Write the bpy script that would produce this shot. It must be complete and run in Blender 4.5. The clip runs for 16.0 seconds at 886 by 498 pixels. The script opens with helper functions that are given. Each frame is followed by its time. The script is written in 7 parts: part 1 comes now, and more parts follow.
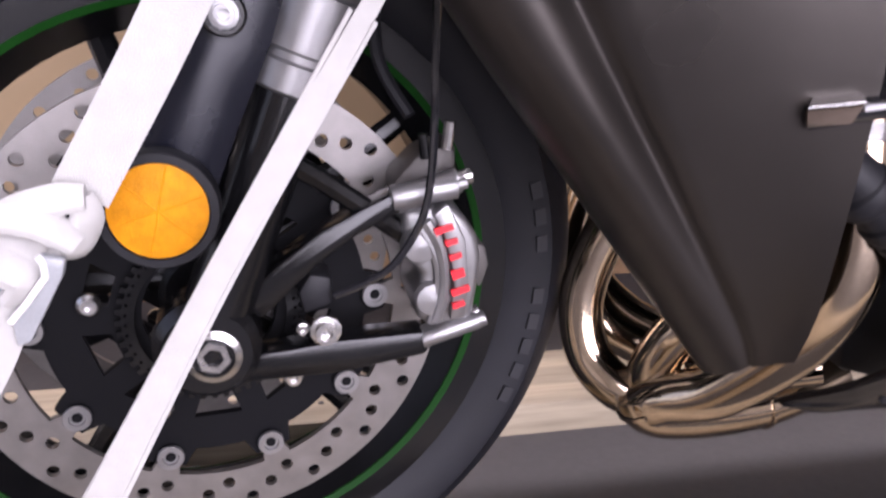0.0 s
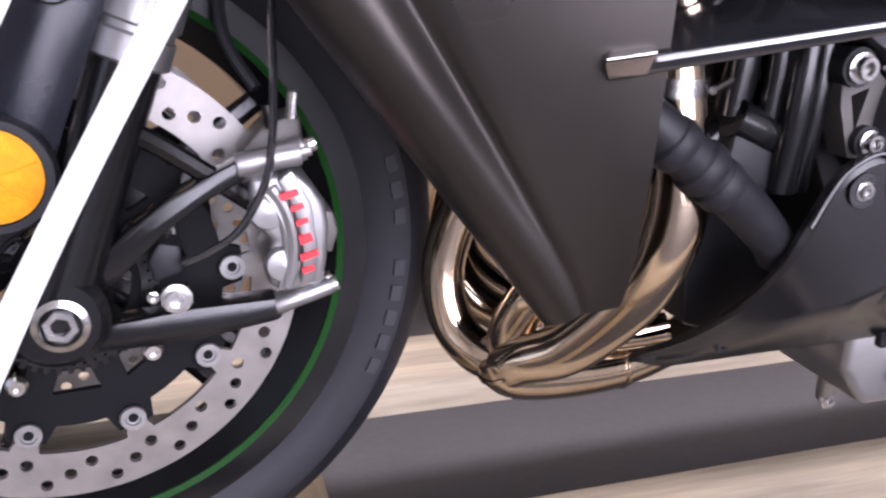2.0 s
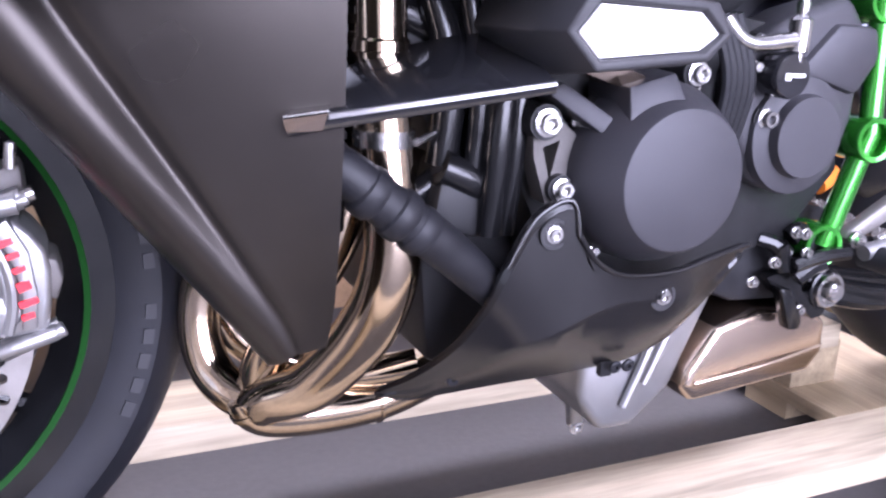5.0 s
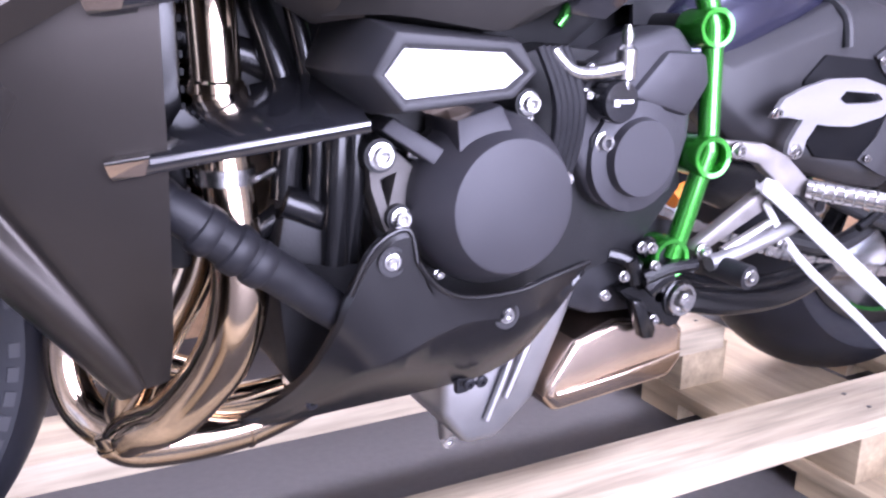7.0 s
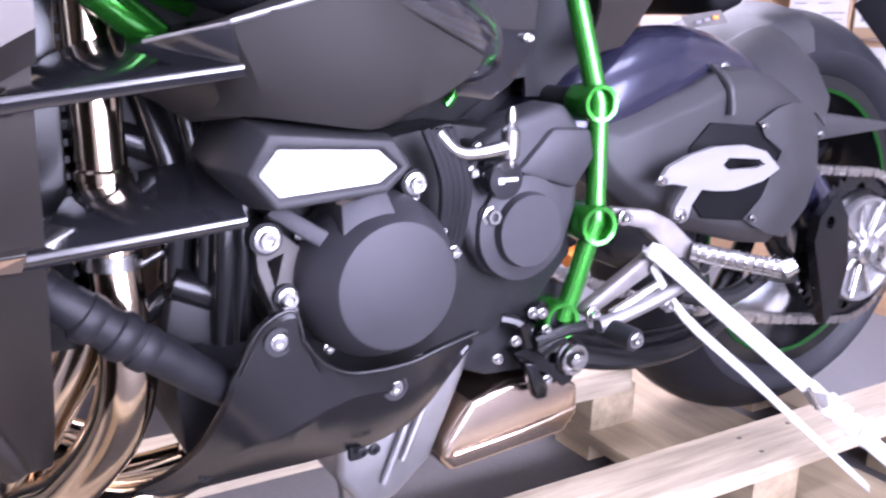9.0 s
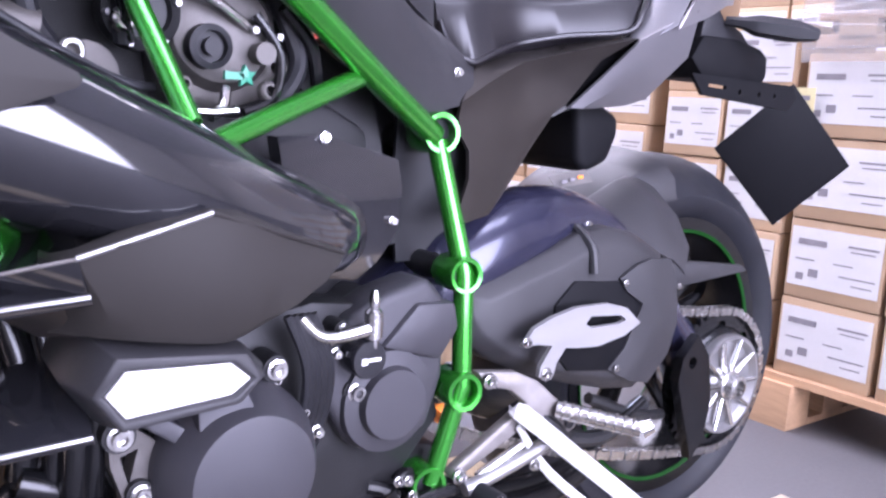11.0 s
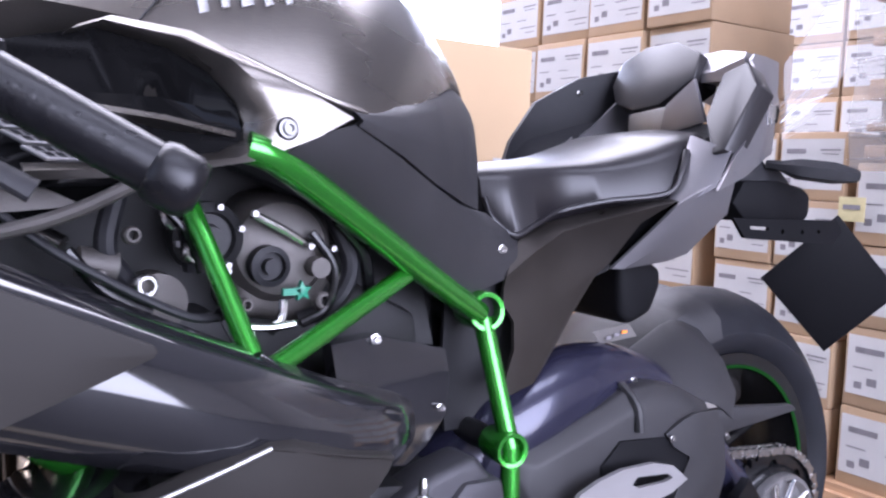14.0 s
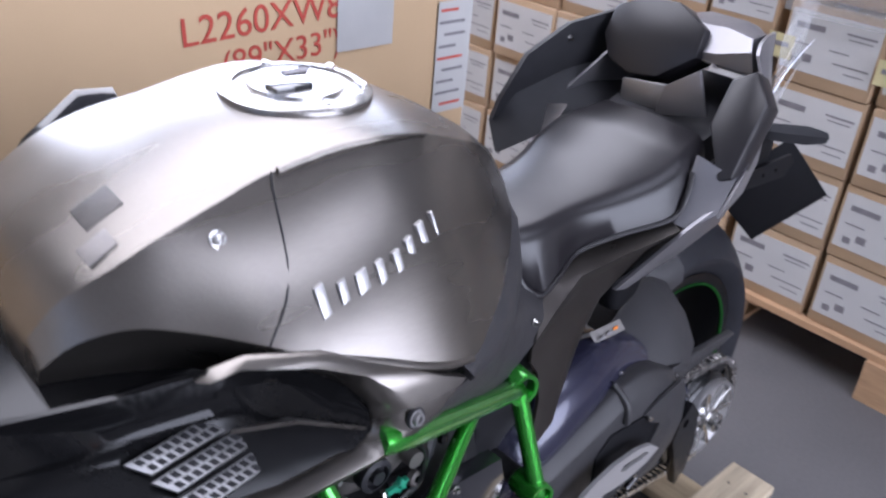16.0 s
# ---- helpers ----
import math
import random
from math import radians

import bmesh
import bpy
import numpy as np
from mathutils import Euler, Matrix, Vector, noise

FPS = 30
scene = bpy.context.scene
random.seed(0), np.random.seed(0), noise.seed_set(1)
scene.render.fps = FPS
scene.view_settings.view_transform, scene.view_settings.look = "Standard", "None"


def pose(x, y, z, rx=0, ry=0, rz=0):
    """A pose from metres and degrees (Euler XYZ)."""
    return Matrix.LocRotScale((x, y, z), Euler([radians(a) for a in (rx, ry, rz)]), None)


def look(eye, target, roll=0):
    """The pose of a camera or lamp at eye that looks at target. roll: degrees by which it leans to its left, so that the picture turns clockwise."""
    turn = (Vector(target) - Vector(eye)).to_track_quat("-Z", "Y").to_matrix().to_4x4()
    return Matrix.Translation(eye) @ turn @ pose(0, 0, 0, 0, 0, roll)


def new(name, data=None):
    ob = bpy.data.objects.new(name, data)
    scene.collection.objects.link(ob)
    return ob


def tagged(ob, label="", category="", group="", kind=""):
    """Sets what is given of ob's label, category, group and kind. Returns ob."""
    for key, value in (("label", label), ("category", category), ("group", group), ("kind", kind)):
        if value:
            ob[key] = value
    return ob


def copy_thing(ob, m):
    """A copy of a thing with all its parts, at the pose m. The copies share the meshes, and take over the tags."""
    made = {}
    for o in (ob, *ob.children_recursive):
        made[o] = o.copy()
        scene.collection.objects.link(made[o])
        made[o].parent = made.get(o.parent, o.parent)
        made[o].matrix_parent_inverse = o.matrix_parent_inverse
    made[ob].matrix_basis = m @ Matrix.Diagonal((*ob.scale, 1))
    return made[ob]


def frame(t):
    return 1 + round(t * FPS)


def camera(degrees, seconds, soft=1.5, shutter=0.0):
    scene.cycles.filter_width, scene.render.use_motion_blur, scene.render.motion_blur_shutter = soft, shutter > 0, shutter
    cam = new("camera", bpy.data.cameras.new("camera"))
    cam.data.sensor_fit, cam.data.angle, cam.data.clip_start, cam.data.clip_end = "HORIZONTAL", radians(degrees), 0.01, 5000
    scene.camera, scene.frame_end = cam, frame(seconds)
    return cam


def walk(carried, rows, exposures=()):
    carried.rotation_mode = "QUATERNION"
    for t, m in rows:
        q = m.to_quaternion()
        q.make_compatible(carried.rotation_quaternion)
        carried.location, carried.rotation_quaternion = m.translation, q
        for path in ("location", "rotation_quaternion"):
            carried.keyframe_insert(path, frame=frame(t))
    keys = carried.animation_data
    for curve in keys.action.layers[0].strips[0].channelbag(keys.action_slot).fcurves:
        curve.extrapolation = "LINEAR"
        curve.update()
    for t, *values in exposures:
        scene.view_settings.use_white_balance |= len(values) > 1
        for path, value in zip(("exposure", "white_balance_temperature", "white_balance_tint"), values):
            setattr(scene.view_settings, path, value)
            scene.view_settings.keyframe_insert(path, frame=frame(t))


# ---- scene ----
LENS, CLIP = 54.0, 16.0
cam = camera(LENS, CLIP, soft=2.3, shutter=0.5)
# seconds, eye x y z, turn x y z (degrees)
PATH = [
    (0.0, 0.0452, -0.6434, 0.5959, 70.07, -1.29, -12.00),
    (0.5, 0.0357, -0.6546, 0.5689, 70.32, -0.24, -13.00),
    (1.0, 0.0461, -0.6619, 0.5744, 70.73, -0.86, -13.62),
    (1.5, 0.0700, -0.6760, 0.5710, 70.95, -1.08, -15.55),
    (2.0, 0.0915, -0.6898, 0.5680, 71.54, -0.94, -17.00),
    (2.5, 0.1081, -0.6986, 0.5700, 71.60, -1.40, -18.84),
    (3.0, 0.1219, -0.7077, 0.5732, 72.38, -2.31, -20.92),
    (3.5, 0.1423, -0.7176, 0.5780, 72.95, -2.40, -22.04),
    (6.0, 0.2233, -0.7838, 0.5946, 74.23, -1.99, -25.04),
    (6.5, 0.2372, -0.7955, 0.6007, 74.27, -1.64, -26.17),
    (7.0, 0.2579, -0.8142, 0.6113, 74.62, -0.95, -27.61),
    (7.5, 0.2630, -0.8208, 0.6274, 75.13, -1.33, -27.89),
    (8.0, 0.2676, -0.8247, 0.6361, 75.42, -1.45, -28.30),
    (8.5, 0.2821, -0.8353, 0.6480, 75.30, -1.30, -29.13),
    (9.0, 0.2925, -0.8464, 0.6666, 75.73, -1.61, -31.16),
    (9.5, 0.3011, -0.8560, 0.6905, 77.19, -2.26, -33.65),
    (9.7, 0.3029, -0.8558, 0.7031, 77.53, -2.76, -34.59),
    (11.8, 0.3265, -0.8838, 0.8178, 82.09, -2.92, -37.24),
    (12.0, 0.3252, -0.8899, 0.8330, 82.32, -2.92, -36.16),
    (12.5, 0.3254, -0.8874, 0.8573, 83.77, -2.07, -34.21),
    (13.0, 0.3232, -0.8874, 0.8771, 85.01, -2.22, -33.83),
    (13.5, 0.3202, -0.8881, 0.8815, 85.19, -2.24, -34.00),
    (14.0, 0.3071, -0.8869, 0.8891, 84.75, -2.22, -33.67),
    (14.5, 0.2662, -0.8516, 0.9096, 83.60, -2.29, -34.71),
    (15.0, 0.2615, -0.7587, 1.0804, 73.80, -2.53, -38.84),
    (15.5, 0.2429, -0.6981, 1.2099, 67.88, -2.99, -40.45),
    (16.0, 0.2013, -0.6501, 1.3672, 61.15, -4.50, -42.81),
]
EXPOSURES = [(0.0, -0.12, 6300.0, 31.0), (2.0, 0.25, 6100.0, 29.0), (3.5, 0.58, 5800.0, 31.0), (6.0, 0.8, 5600.0, 33.0), (7.0, 0.82, 5600.0, 35.0), (9.5, 0.78, 5600.0, 36.0),
             (12.0, 0.54, 5650.0, 31.0), (13.5, 0.24, 5650.0, 29.0), (14.5, -0.18, 5650.0, 26.0), (15.0, -0.28, 5700.0, 25.0), (15.5, -0.3, 5700.0, 23.0), (16.0, -0.5, 5750.0, 20.0)]
walk(cam, [(t, pose(x, y, z, rx, ry, rz)) for t, x, y, z, rx, ry, rz in PATH], EXPOSURES)

# ---- daylight: open loading doors and a roof light of a warehouse ----
world = bpy.data.worlds.new("daylight")
scene.world = world
world.use_nodes = True
wn = world.node_tree.nodes
sky = wn.new("ShaderNodeTexSky")
sky.sky_type, sky.sun_disc = "NISHITA", False
sky.sun_elevation, sky.sun_rotation = radians(52), radians(0)
wn["Background"].inputs["Strength"].default_value = 0.12
world.node_tree.links.new(sky.outputs["Color"], wn["Background"].inputs["Color"])

sun = new("sun", bpy.data.lights.new("sun", "SUN"))
sun.data.energy, sun.data.angle, sun.data.color = 3.0, radians(0.5), (1.0, 0.95, 0.88)
sun.matrix_world = look((0, 9, 12), (0, 0, 0))


def sky_panel(name, eye, target, sx, sy, watts, tint):
    lamp = new(name, bpy.data.lights.new(name, "AREA"))
    lamp.data.shape, lamp.data.size, lamp.data.size_y = "RECTANGLE", sx, sy
    lamp.data.energy, lamp.data.color = watts, tint
    lamp.matrix_world = look(eye, target)
    return lamp


sky_panel("loading_door_light", (1.3, -5.05, 2.15), (1.3, 0, 2.15), 4.6, 4.0, 700, (0.95, 0.97, 1.0))
sky_panel("gate_light", (-4.05, -0.8, 2.1), (0, -0.8, 2.1), 3.8, 4.0, 40, (0.86, 0.92, 1.0))
sky_panel("roof_light", (1.5, 3.0, 5.0), (1.5, 3.0, 0), 6.9, 3.9, 800, (1.0, 0.98, 0.95))

sky_panel("high_window_light", (4.1, 6.03, 2.9), (4.1, 0, 2.9), 6.9, 2.6, 500, (0.74, 0.85, 1.0))
# unseen lamp, added to put highlights on the gloss parts
sky_panel("gloss_highlight_lamp", (0.8, -2.3, 5.0), (0.8, -2.3, 0), 4.4, 1.2, 150, (0.93, 0.96, 1.0))


# ---- materials ----
def surf(name, col, rough=0.5, metal=0.0, var=0.2, scale=30.0, grain=0.0, gscale=400.0, rvar=0.1, stretch=(1, 1, 1), coat=0.0, spread=0.0, spec=0.5):
    m = bpy.data.materials.new(name)
    m.use_nodes = True
    n, l = m.node_tree.nodes, m.node_tree.links
    b = n["Principled BSDF"]
    co = n.new("ShaderNodeTexCoord")
    mp = n.new("ShaderNodeMapping")
    mp.inputs["Scale"].default_value = stretch
    l.new(co.outputs["Object"], mp.inputs["Vector"])
    big, fine = n.new("ShaderNodeTexNoise"), n.new("ShaderNodeTexNoise")
    for t, s, d in ((big, scale, 3), (fine, gscale, 4)):
        t.inputs["Scale"].default_value, t.inputs["Detail"].default_value = s, d
        l.new(mp.outputs["Vector"], t.inputs["Vector"])
    add = n.new("ShaderNodeMath")
    add.operation = "MULTIPLY_ADD"
    add.inputs[1].default_value = 0.45
    l.new(fine.outputs["Fac"], add.inputs[0])
    l.new(big.outputs["Fac"], add.inputs[2])
    ramp = n.new("ShaderNodeMapRange")
    ramp.inputs["From Min"].default_value, ramp.inputs["From Max"].default_value = 0.4, 1.05
    ramp.inputs["To Min"].default_value, ramp.inputs["To Max"].default_value = 1 - var, 1 + var
    l.new(add.outputs[0], ramp.inputs["Value"])
    last = ramp.outputs["Result"]
    if spread:
        info = n.new("ShaderNodeObjectInfo")
        r2 = n.new("ShaderNodeMapRange")
        r2.inputs["To Min"].default_value, r2.inputs["To Max"].default_value = 1 - spread, 1 + spread
        l.new(info.outputs["Random"], r2.inputs["Value"])
        mul = n.new("ShaderNodeMath")
        mul.operation = "MULTIPLY"
        l.new(last, mul.inputs[0]), l.new(r2.outputs["Result"], mul.inputs[1])
        last = mul.outputs[0]
    mix = n.new("ShaderNodeVectorMath")
    mix.operation = "SCALE"
    mix.inputs[0].default_value = col
    l.new(last, mix.inputs["Scale"])
    l.new(mix.outputs["Vector"], b.inputs["Base Color"])
    rr = n.new("ShaderNodeMapRange")
    rr.inputs["To Min"].default_value, rr.inputs["To Max"].default_value = max(0.02, rough - rvar), min(1, rough + rvar)
    l.new(big.outputs["Fac"], rr.inputs["Value"])
    l.new(rr.outputs["Result"], b.inputs["Roughness"])
    b.inputs["Metallic"].default_value = metal
    b.inputs["Specular IOR Level"].default_value = spec
    b.inputs["Coat Weight"].default_value = coat
    b.inputs["Coat Roughness"].default_value = 0.08
    if grain:
        bump = n.new("ShaderNodeBump")
        bump.inputs["Strength"].default_value, bump.inputs["Distance"].default_value = grain, 0.001
        l.new(fine.outputs["Fac"], bump.inputs["Height"])
        l.new(bump.outputs["Normal"], b.inputs["Normal"])
    return m


def glass(name, col, rough, alpha):
    m = bpy.data.materials.new(name)
    m.use_nodes = True
    b = m.node_tree.nodes["Principled BSDF"]
    b.inputs["Base Color"].default_value = (*col, 1)
    b.inputs["Roughness"].default_value, b.inputs["Alpha"].default_value = rough, alpha
    return m


BELLY = surf("satin_black_belly_paint", (0.008, 0.0075, 0.008), 0.22, 0, 0.12, 18, 0.05, 1800, spec=0.45)
MATT = surf("matt_black_plastic", (0.02, 0.0193, 0.021), 0.5, 0, 0.12, 18, 0.25, 1800, spec=0.4)
FAIR = surf("satin_dark_grey_paint", (0.046, 0.0405, 0.0365), 0.31, 0.75, 0.1, 12, 0.12, 2500, spec=0.5)
GLOSS = surf("gloss_black_paint", (0.012, 0.012, 0.014), 0.1, 0, 0.2, 20, 0, 600, 0.04, coat=0.7, spec=0.5)
RUBBER = surf("tyre_rubber", (0.008, 0.0085, 0.0115), 0.5, 0, 0.25, 30, 0.35, 900, spec=0.28)
HOSE = surf("black_hose_rubber", (0.01, 0.01, 0.012), 0.5, 0, 0.25, 60, 0.3, 900, spec=0.3)
GRIP = surf("worn_grip_rubber", (0.006, 0.006, 0.0075), 0.3, 0, 0.3, 60, 0.2, 1200, spec=0.35)
SATIN = surf("satin_black_metal", (0.005, 0.005, 0.0055), 0.18, 0.0, 0.25, 40, 0.1, 1200, spec=0.4)
COVER = surf("engine_cover_coating", (0.034, 0.033, 0.038), 0.46, 0.25, 0.1, 25, 0.3, 2600)
CASE = surf("dark_engine_casting", (0.012, 0.012, 0.013), 0.5, 0.2, 0.3, 40, 0.5, 700, spec=0.4)
ALLOY = surf("cast_alloy", (0.3, 0.295, 0.295), 0.38, 0.85, 0.08, 50, 0.2, 900)
GREYCAST = surf("grey_sand_casting", (0.085, 0.078, 0.073), 0.5, 0.4, 0.2, 60, 0.5, 800)
FORK = surf("dark_blue_black_fork_cover", (0.005, 0.0058, 0.011), 0.26, 0.1, 0.15, 30, 0.08, 1200, spec=0.4)
TYREMARK = surf("worn_rubber_marking", (0.014, 0.0145, 0.018), 0.55, 0, 0.2, 60, 0.2, 900)
COWL = surf("matt_dark_cowl_paint", (0.022, 0.02, 0.0185), 0.55, 0, 0.1, 12, 0.15, 2200, spec=0.18)
# also serves as the shade in the swingarm cover's hollow
PLATE = surf("black_plastic_and_shade", (0.005, 0.005, 0.006), 0.6, 0, 0.15, 20, 0.1, 900, spec=0.1)
HOLLOW = surf("gloss_black_inner_plastic", (0.006, 0.006, 0.0065), 0.12, 0, 0.15, 20, 0, 600, 0.05, spec=0.22)
CLEAR = surf("smoky_clear_plastic", (0.3, 0.31, 0.32), 0.25, 0, 0.15, 40, 0.1, 600)
DULL = surf("dull_grey_casting", (0.2, 0.185, 0.175), 0.5, 0.6, 0.2, 60, 0.45, 700)
BRUSHED = surf("brushed_pale_alloy", (0.25, 0.242, 0.242), 0.48, 0.45, 0.08, 40, 0.25, 900, stretch=(0.15, 1, 1))
STEEL = surf("bright_steel", (0.52, 0.51, 0.5), 0.24, 1.0, 0.15, 80, 0.08, 900)
DISC = surf("ground_disc_steel", (0.25, 0.235, 0.225), 0.4, 0.85, 0.15, 60, 0.2, 1500)
CHROME = surf("heat_tinted_header_steel", (0.52, 0.42, 0.315), 0.12, 1.0, 0.3, 9, 0, 300, 0.07)
BRONZE = surf("tinted_silencer_steel", (0.55, 0.44, 0.35), 0.2, 1.0, 0.15, 12, 0, 300, 0.06)
TANK = surf("brushed_dark_metal_paint", (0.17, 0.157, 0.143), 0.28, 0.95, 0.14, 14, 0.15, 700, 0.06, stretch=(0.12, 1, 1))
TAIL = surf("silver_grey_tail_paint", (0.19, 0.185, 0.195), 0.34, 0.7, 0.1, 15, 0.08, 2000)
GREEN = surf("green_frame_paint", (0.03, 0.27, 0.022), 0.26, 0.78, 0.05, 25, 0.03, 2400, 0.02, coat=0.8)
STRIPE = surf("green_rim_stripe", (0.002, 0.035, 0.003), 0.5, 0, 0.1, spec=0.1)
BLUE = surf("dark_blue_black_swingarm_paint", (0.022, 0.022, 0.042), 0.24, 0.4, 0.15, 20, 0, 900, 0.06, coat=0.4)
SEAT = surf("black_seat_vinyl", (0.009, 0.008, 0.0095), 0.33, 0, 0.04, 25, 0.04, 1600, 0.02, spec=0.42)
AMBER = surf("amber_reflector", (0.6, 0.23, 0.002), 0.4, 0, 0.25, 120, 0.5, 900, 0.05, spec=0.15)
RED = surf("red_marking_paint", (0.75, 0.02, 0.03), 0.4, 0, 0.1)
WHITE = surf("white_paint", (0.78, 0.77, 0.75), 0.5, 0, 0.05)
BADGE = surf("polished_badge_plate", (0.8, 0.79, 0.77), 0.35, 0.2, 0.05, 60, 0.1, 1500)
WEB = surf("white_webbing", (0.48, 0.47, 0.445), 0.85, 0, 0.08, 90, 0.8, 1500)
WOOD = surf("raw_pine", (0.42, 0.35, 0.25), 0.68, 0, 0.55, 30, 0.6, 160, 0.1, stretch=(0.08, 1, 1), spread=0.1)
CROSS = surf("raw_pine_cross", (0.37, 0.29, 0.185), 0.7, 0, 0.42, 26, 0.6, 160, 0.1, stretch=(1, 0.08, 1), spread=0.1)
BRICKWOOD = surf("pallet_wood", (0.36, 0.22, 0.12), 0.75, 0, 0.3, 20, 0.6, 160, 0.1, stretch=(1, 0.12, 1), spread=0.15)
FLOOR = surf("dark_concrete", (0.07, 0.066, 0.067), 0.7, 0, 0.22, 2.2, 0.4, 90)
WALLM = surf("painted_block_wall", (0.45, 0.42, 0.38), 0.8, 0, 0.12, 1.5, 0.4, 60)
CEIL = surf("sheet_roof", (0.3, 0.3, 0.31), 0.7, 0.2, 0.15, 2, 0.2, 60)
CARD = surf("brown_cardboard", (0.34, 0.232, 0.138), 0.8, 0, 0.1, 8, 0.25, 500, spread=0.12)
BIGCARD = surf("tan_cardboard", (0.48, 0.34, 0.2), 0.75, 0, 0.07, 3, 0.2, 500)
SHEET = surf("white_label_paper", (0.43, 0.425, 0.415), 0.6, 0, 0.06, 12, 0.1, 400, spread=0.05)
INK = surf("grey_print", (0.16, 0.15, 0.16), 0.7)
REDINK = surf("red_print", (0.42, 0.06, 0.04), 0.75, 0, 0.2, 40)
YELLOW = surf("yellow_label", (0.46, 0.41, 0.22), 0.6)
GREENCAP = surf("green_plastic_cap", (0.012, 0.17, 0.1), 0.4)
ORANGE = surf("orange_plastic", (0.75, 0.22, 0.02), 0.45)
FILM = glass("stretch_film", (0.5, 0.5, 0.5), 0.12, 0.2)
BALE = surf("grey_brown_wrapped_goods", (0.17, 0.14, 0.12), 0.6, 0, 0.35, 9, 0.3, 300)
WRAP = glass("thin_clear_film", (0.8, 0.82, 0.86), 0.1, 0.12)
# bluish white colour that paints a highlight on the tail film
GLINT = surf("film_highlight", (0.75, 0.8, 0.9), 0.15, 0.0, 0.05)


# ---- mesh tools ----
def V(*p):
    return Vector(p)


def part(name, bm, material, parent, label="", sharp=32, bevel=0.0, seg=2, m=None):
    bmesh.ops.recalc_face_normals(bm, faces=bm.faces[:])
    if bevel:
        es = [e for e in bm.edges if len(e.link_faces) == 2 and e.calc_face_angle(0) > radians(sharp)]
        bmesh.ops.bevel(bm, geom=es, offset=bevel, segments=seg, affect="EDGES", profile=0.5, clamp_overlap=True)
    if m:
        bm.transform(m)
    for f in bm.faces:
        f.smooth = True
    for e in bm.edges:
        e.smooth = len(e.link_faces) == 2 and e.calc_face_angle(0) < radians(sharp)
    me = bpy.data.meshes.new(name)
    bm.to_mesh(me)
    bm.free()
    me.materials.append(material)
    ob = new(name, me)
    if parent:
        ob.parent = parent
    if label:
        tagged(ob, label)
    return ob


def thing(name, label, category, group="", at=(0, 0, 0)):
    e = new(name)
    e.empty_display_size = 0.1
    e.location = at
    return tagged(e, label, category, group)


def structure(name, bm, material, label):
    return tagged(part(name, bm, material, None), label, kind="structure")


def box(cx, cy, cz, sx, sy, sz, bm=None):
    bm = bm or bmesh.new()
    r = bmesh.ops.create_cube(bm, size=1)
    bmesh.ops.transform(bm, matrix=Matrix.LocRotScale((cx, cy, cz), None, (sx, sy, sz)), verts=r["verts"])
    return bm


def rings(loops, bm=None, cap=True, close=False):
    """Skin a row of loops that have the same number of points."""
    bm = bm or bmesh.new()
    vs = [[bm.verts.new(p) for p in lp] for lp in loops]
    k = len(vs[0])
    n = len(vs)
    for i in range(n if close else n - 1):
        a, b = vs[i], vs[(i + 1) % n]
        for j in range(k):
            bm.faces.new((a[j], a[(j + 1) % k], b[(j + 1) % k], b[j]))
    if cap and not close:
        bm.faces.new(vs[0][::-1]), bm.faces.new(vs[-1])
    return bm


def cyl(p0, p1, r0, r1=None, seg=20, bm=None):
    return lathe([(r0, 0.0), (r0 if r1 is None else r1, (Vector(p1) - Vector(p0)).length)], p0, Vector(p1) - Vector(p0), seg, bm)


def lathe(profile, c, axis=(0, -1, 0), seg=32, bm=None, closed=False):
    """Turn (radius, along) pairs about the axis through c."""
    a = Vector(axis).normalized()
    u = a.orthogonal().normalized()
    w = a.cross(u)
    c = Vector(c)
    loops = [[c + a * h + (u * math.cos(t) + w * math.sin(t)) * max(r, 1e-5) for t in (2 * math.pi * k / seg for k in range(seg))] for r, h in profile]
    return rings(loops, bm, cap=not closed, close=closed)


def spline(pts, n=6):
    pts = [Vector(p) for p in pts]
    if len(pts) < 3:
        return pts
    out = []
    for i in range(len(pts) - 1):
        p0, p1, p2, p3 = pts[max(i - 1, 0)], pts[i], pts[i + 1], pts[min(i + 2, len(pts) - 1)]
        for k in range(n):
            t = k / n
            out.append(0.5 * (2 * p1 + (p2 - p0) * t + (2 * p0 - 5 * p1 + 4 * p2 - p3) * t * t + (3 * p1 - p0 - 3 * p2 + p3) * t ** 3))
    return out + [pts[-1]]


def sweep(pts, r, seg=14, n=6, bm=None, flat=1.0):
    """A tube of radius r (one number, or one a point) along a smooth line."""
    line = spline(pts, n)
    rad = [r] * len(line) if isinstance(r, (int, float)) else [float(np.interp(i / (len(line) - 1), np.linspace(0, 1, len(r)), r)) for i in range(len(line))]
    loops, u = [], None
    for i, p in enumerate(line):
        d = (line[min(i + 1, len(line) - 1)] - line[max(i - 1, 0)]).normalized()
        u = d.orthogonal().normalized() if u is None else (u - d * u.dot(d)).normalized()
        w = d.cross(u)
        loops.append([p + (u * math.cos(t) + w * math.sin(t) * flat) * rad[i] for t in (2 * math.pi * k / seg for k in range(seg))])
    return rings(loops, bm)


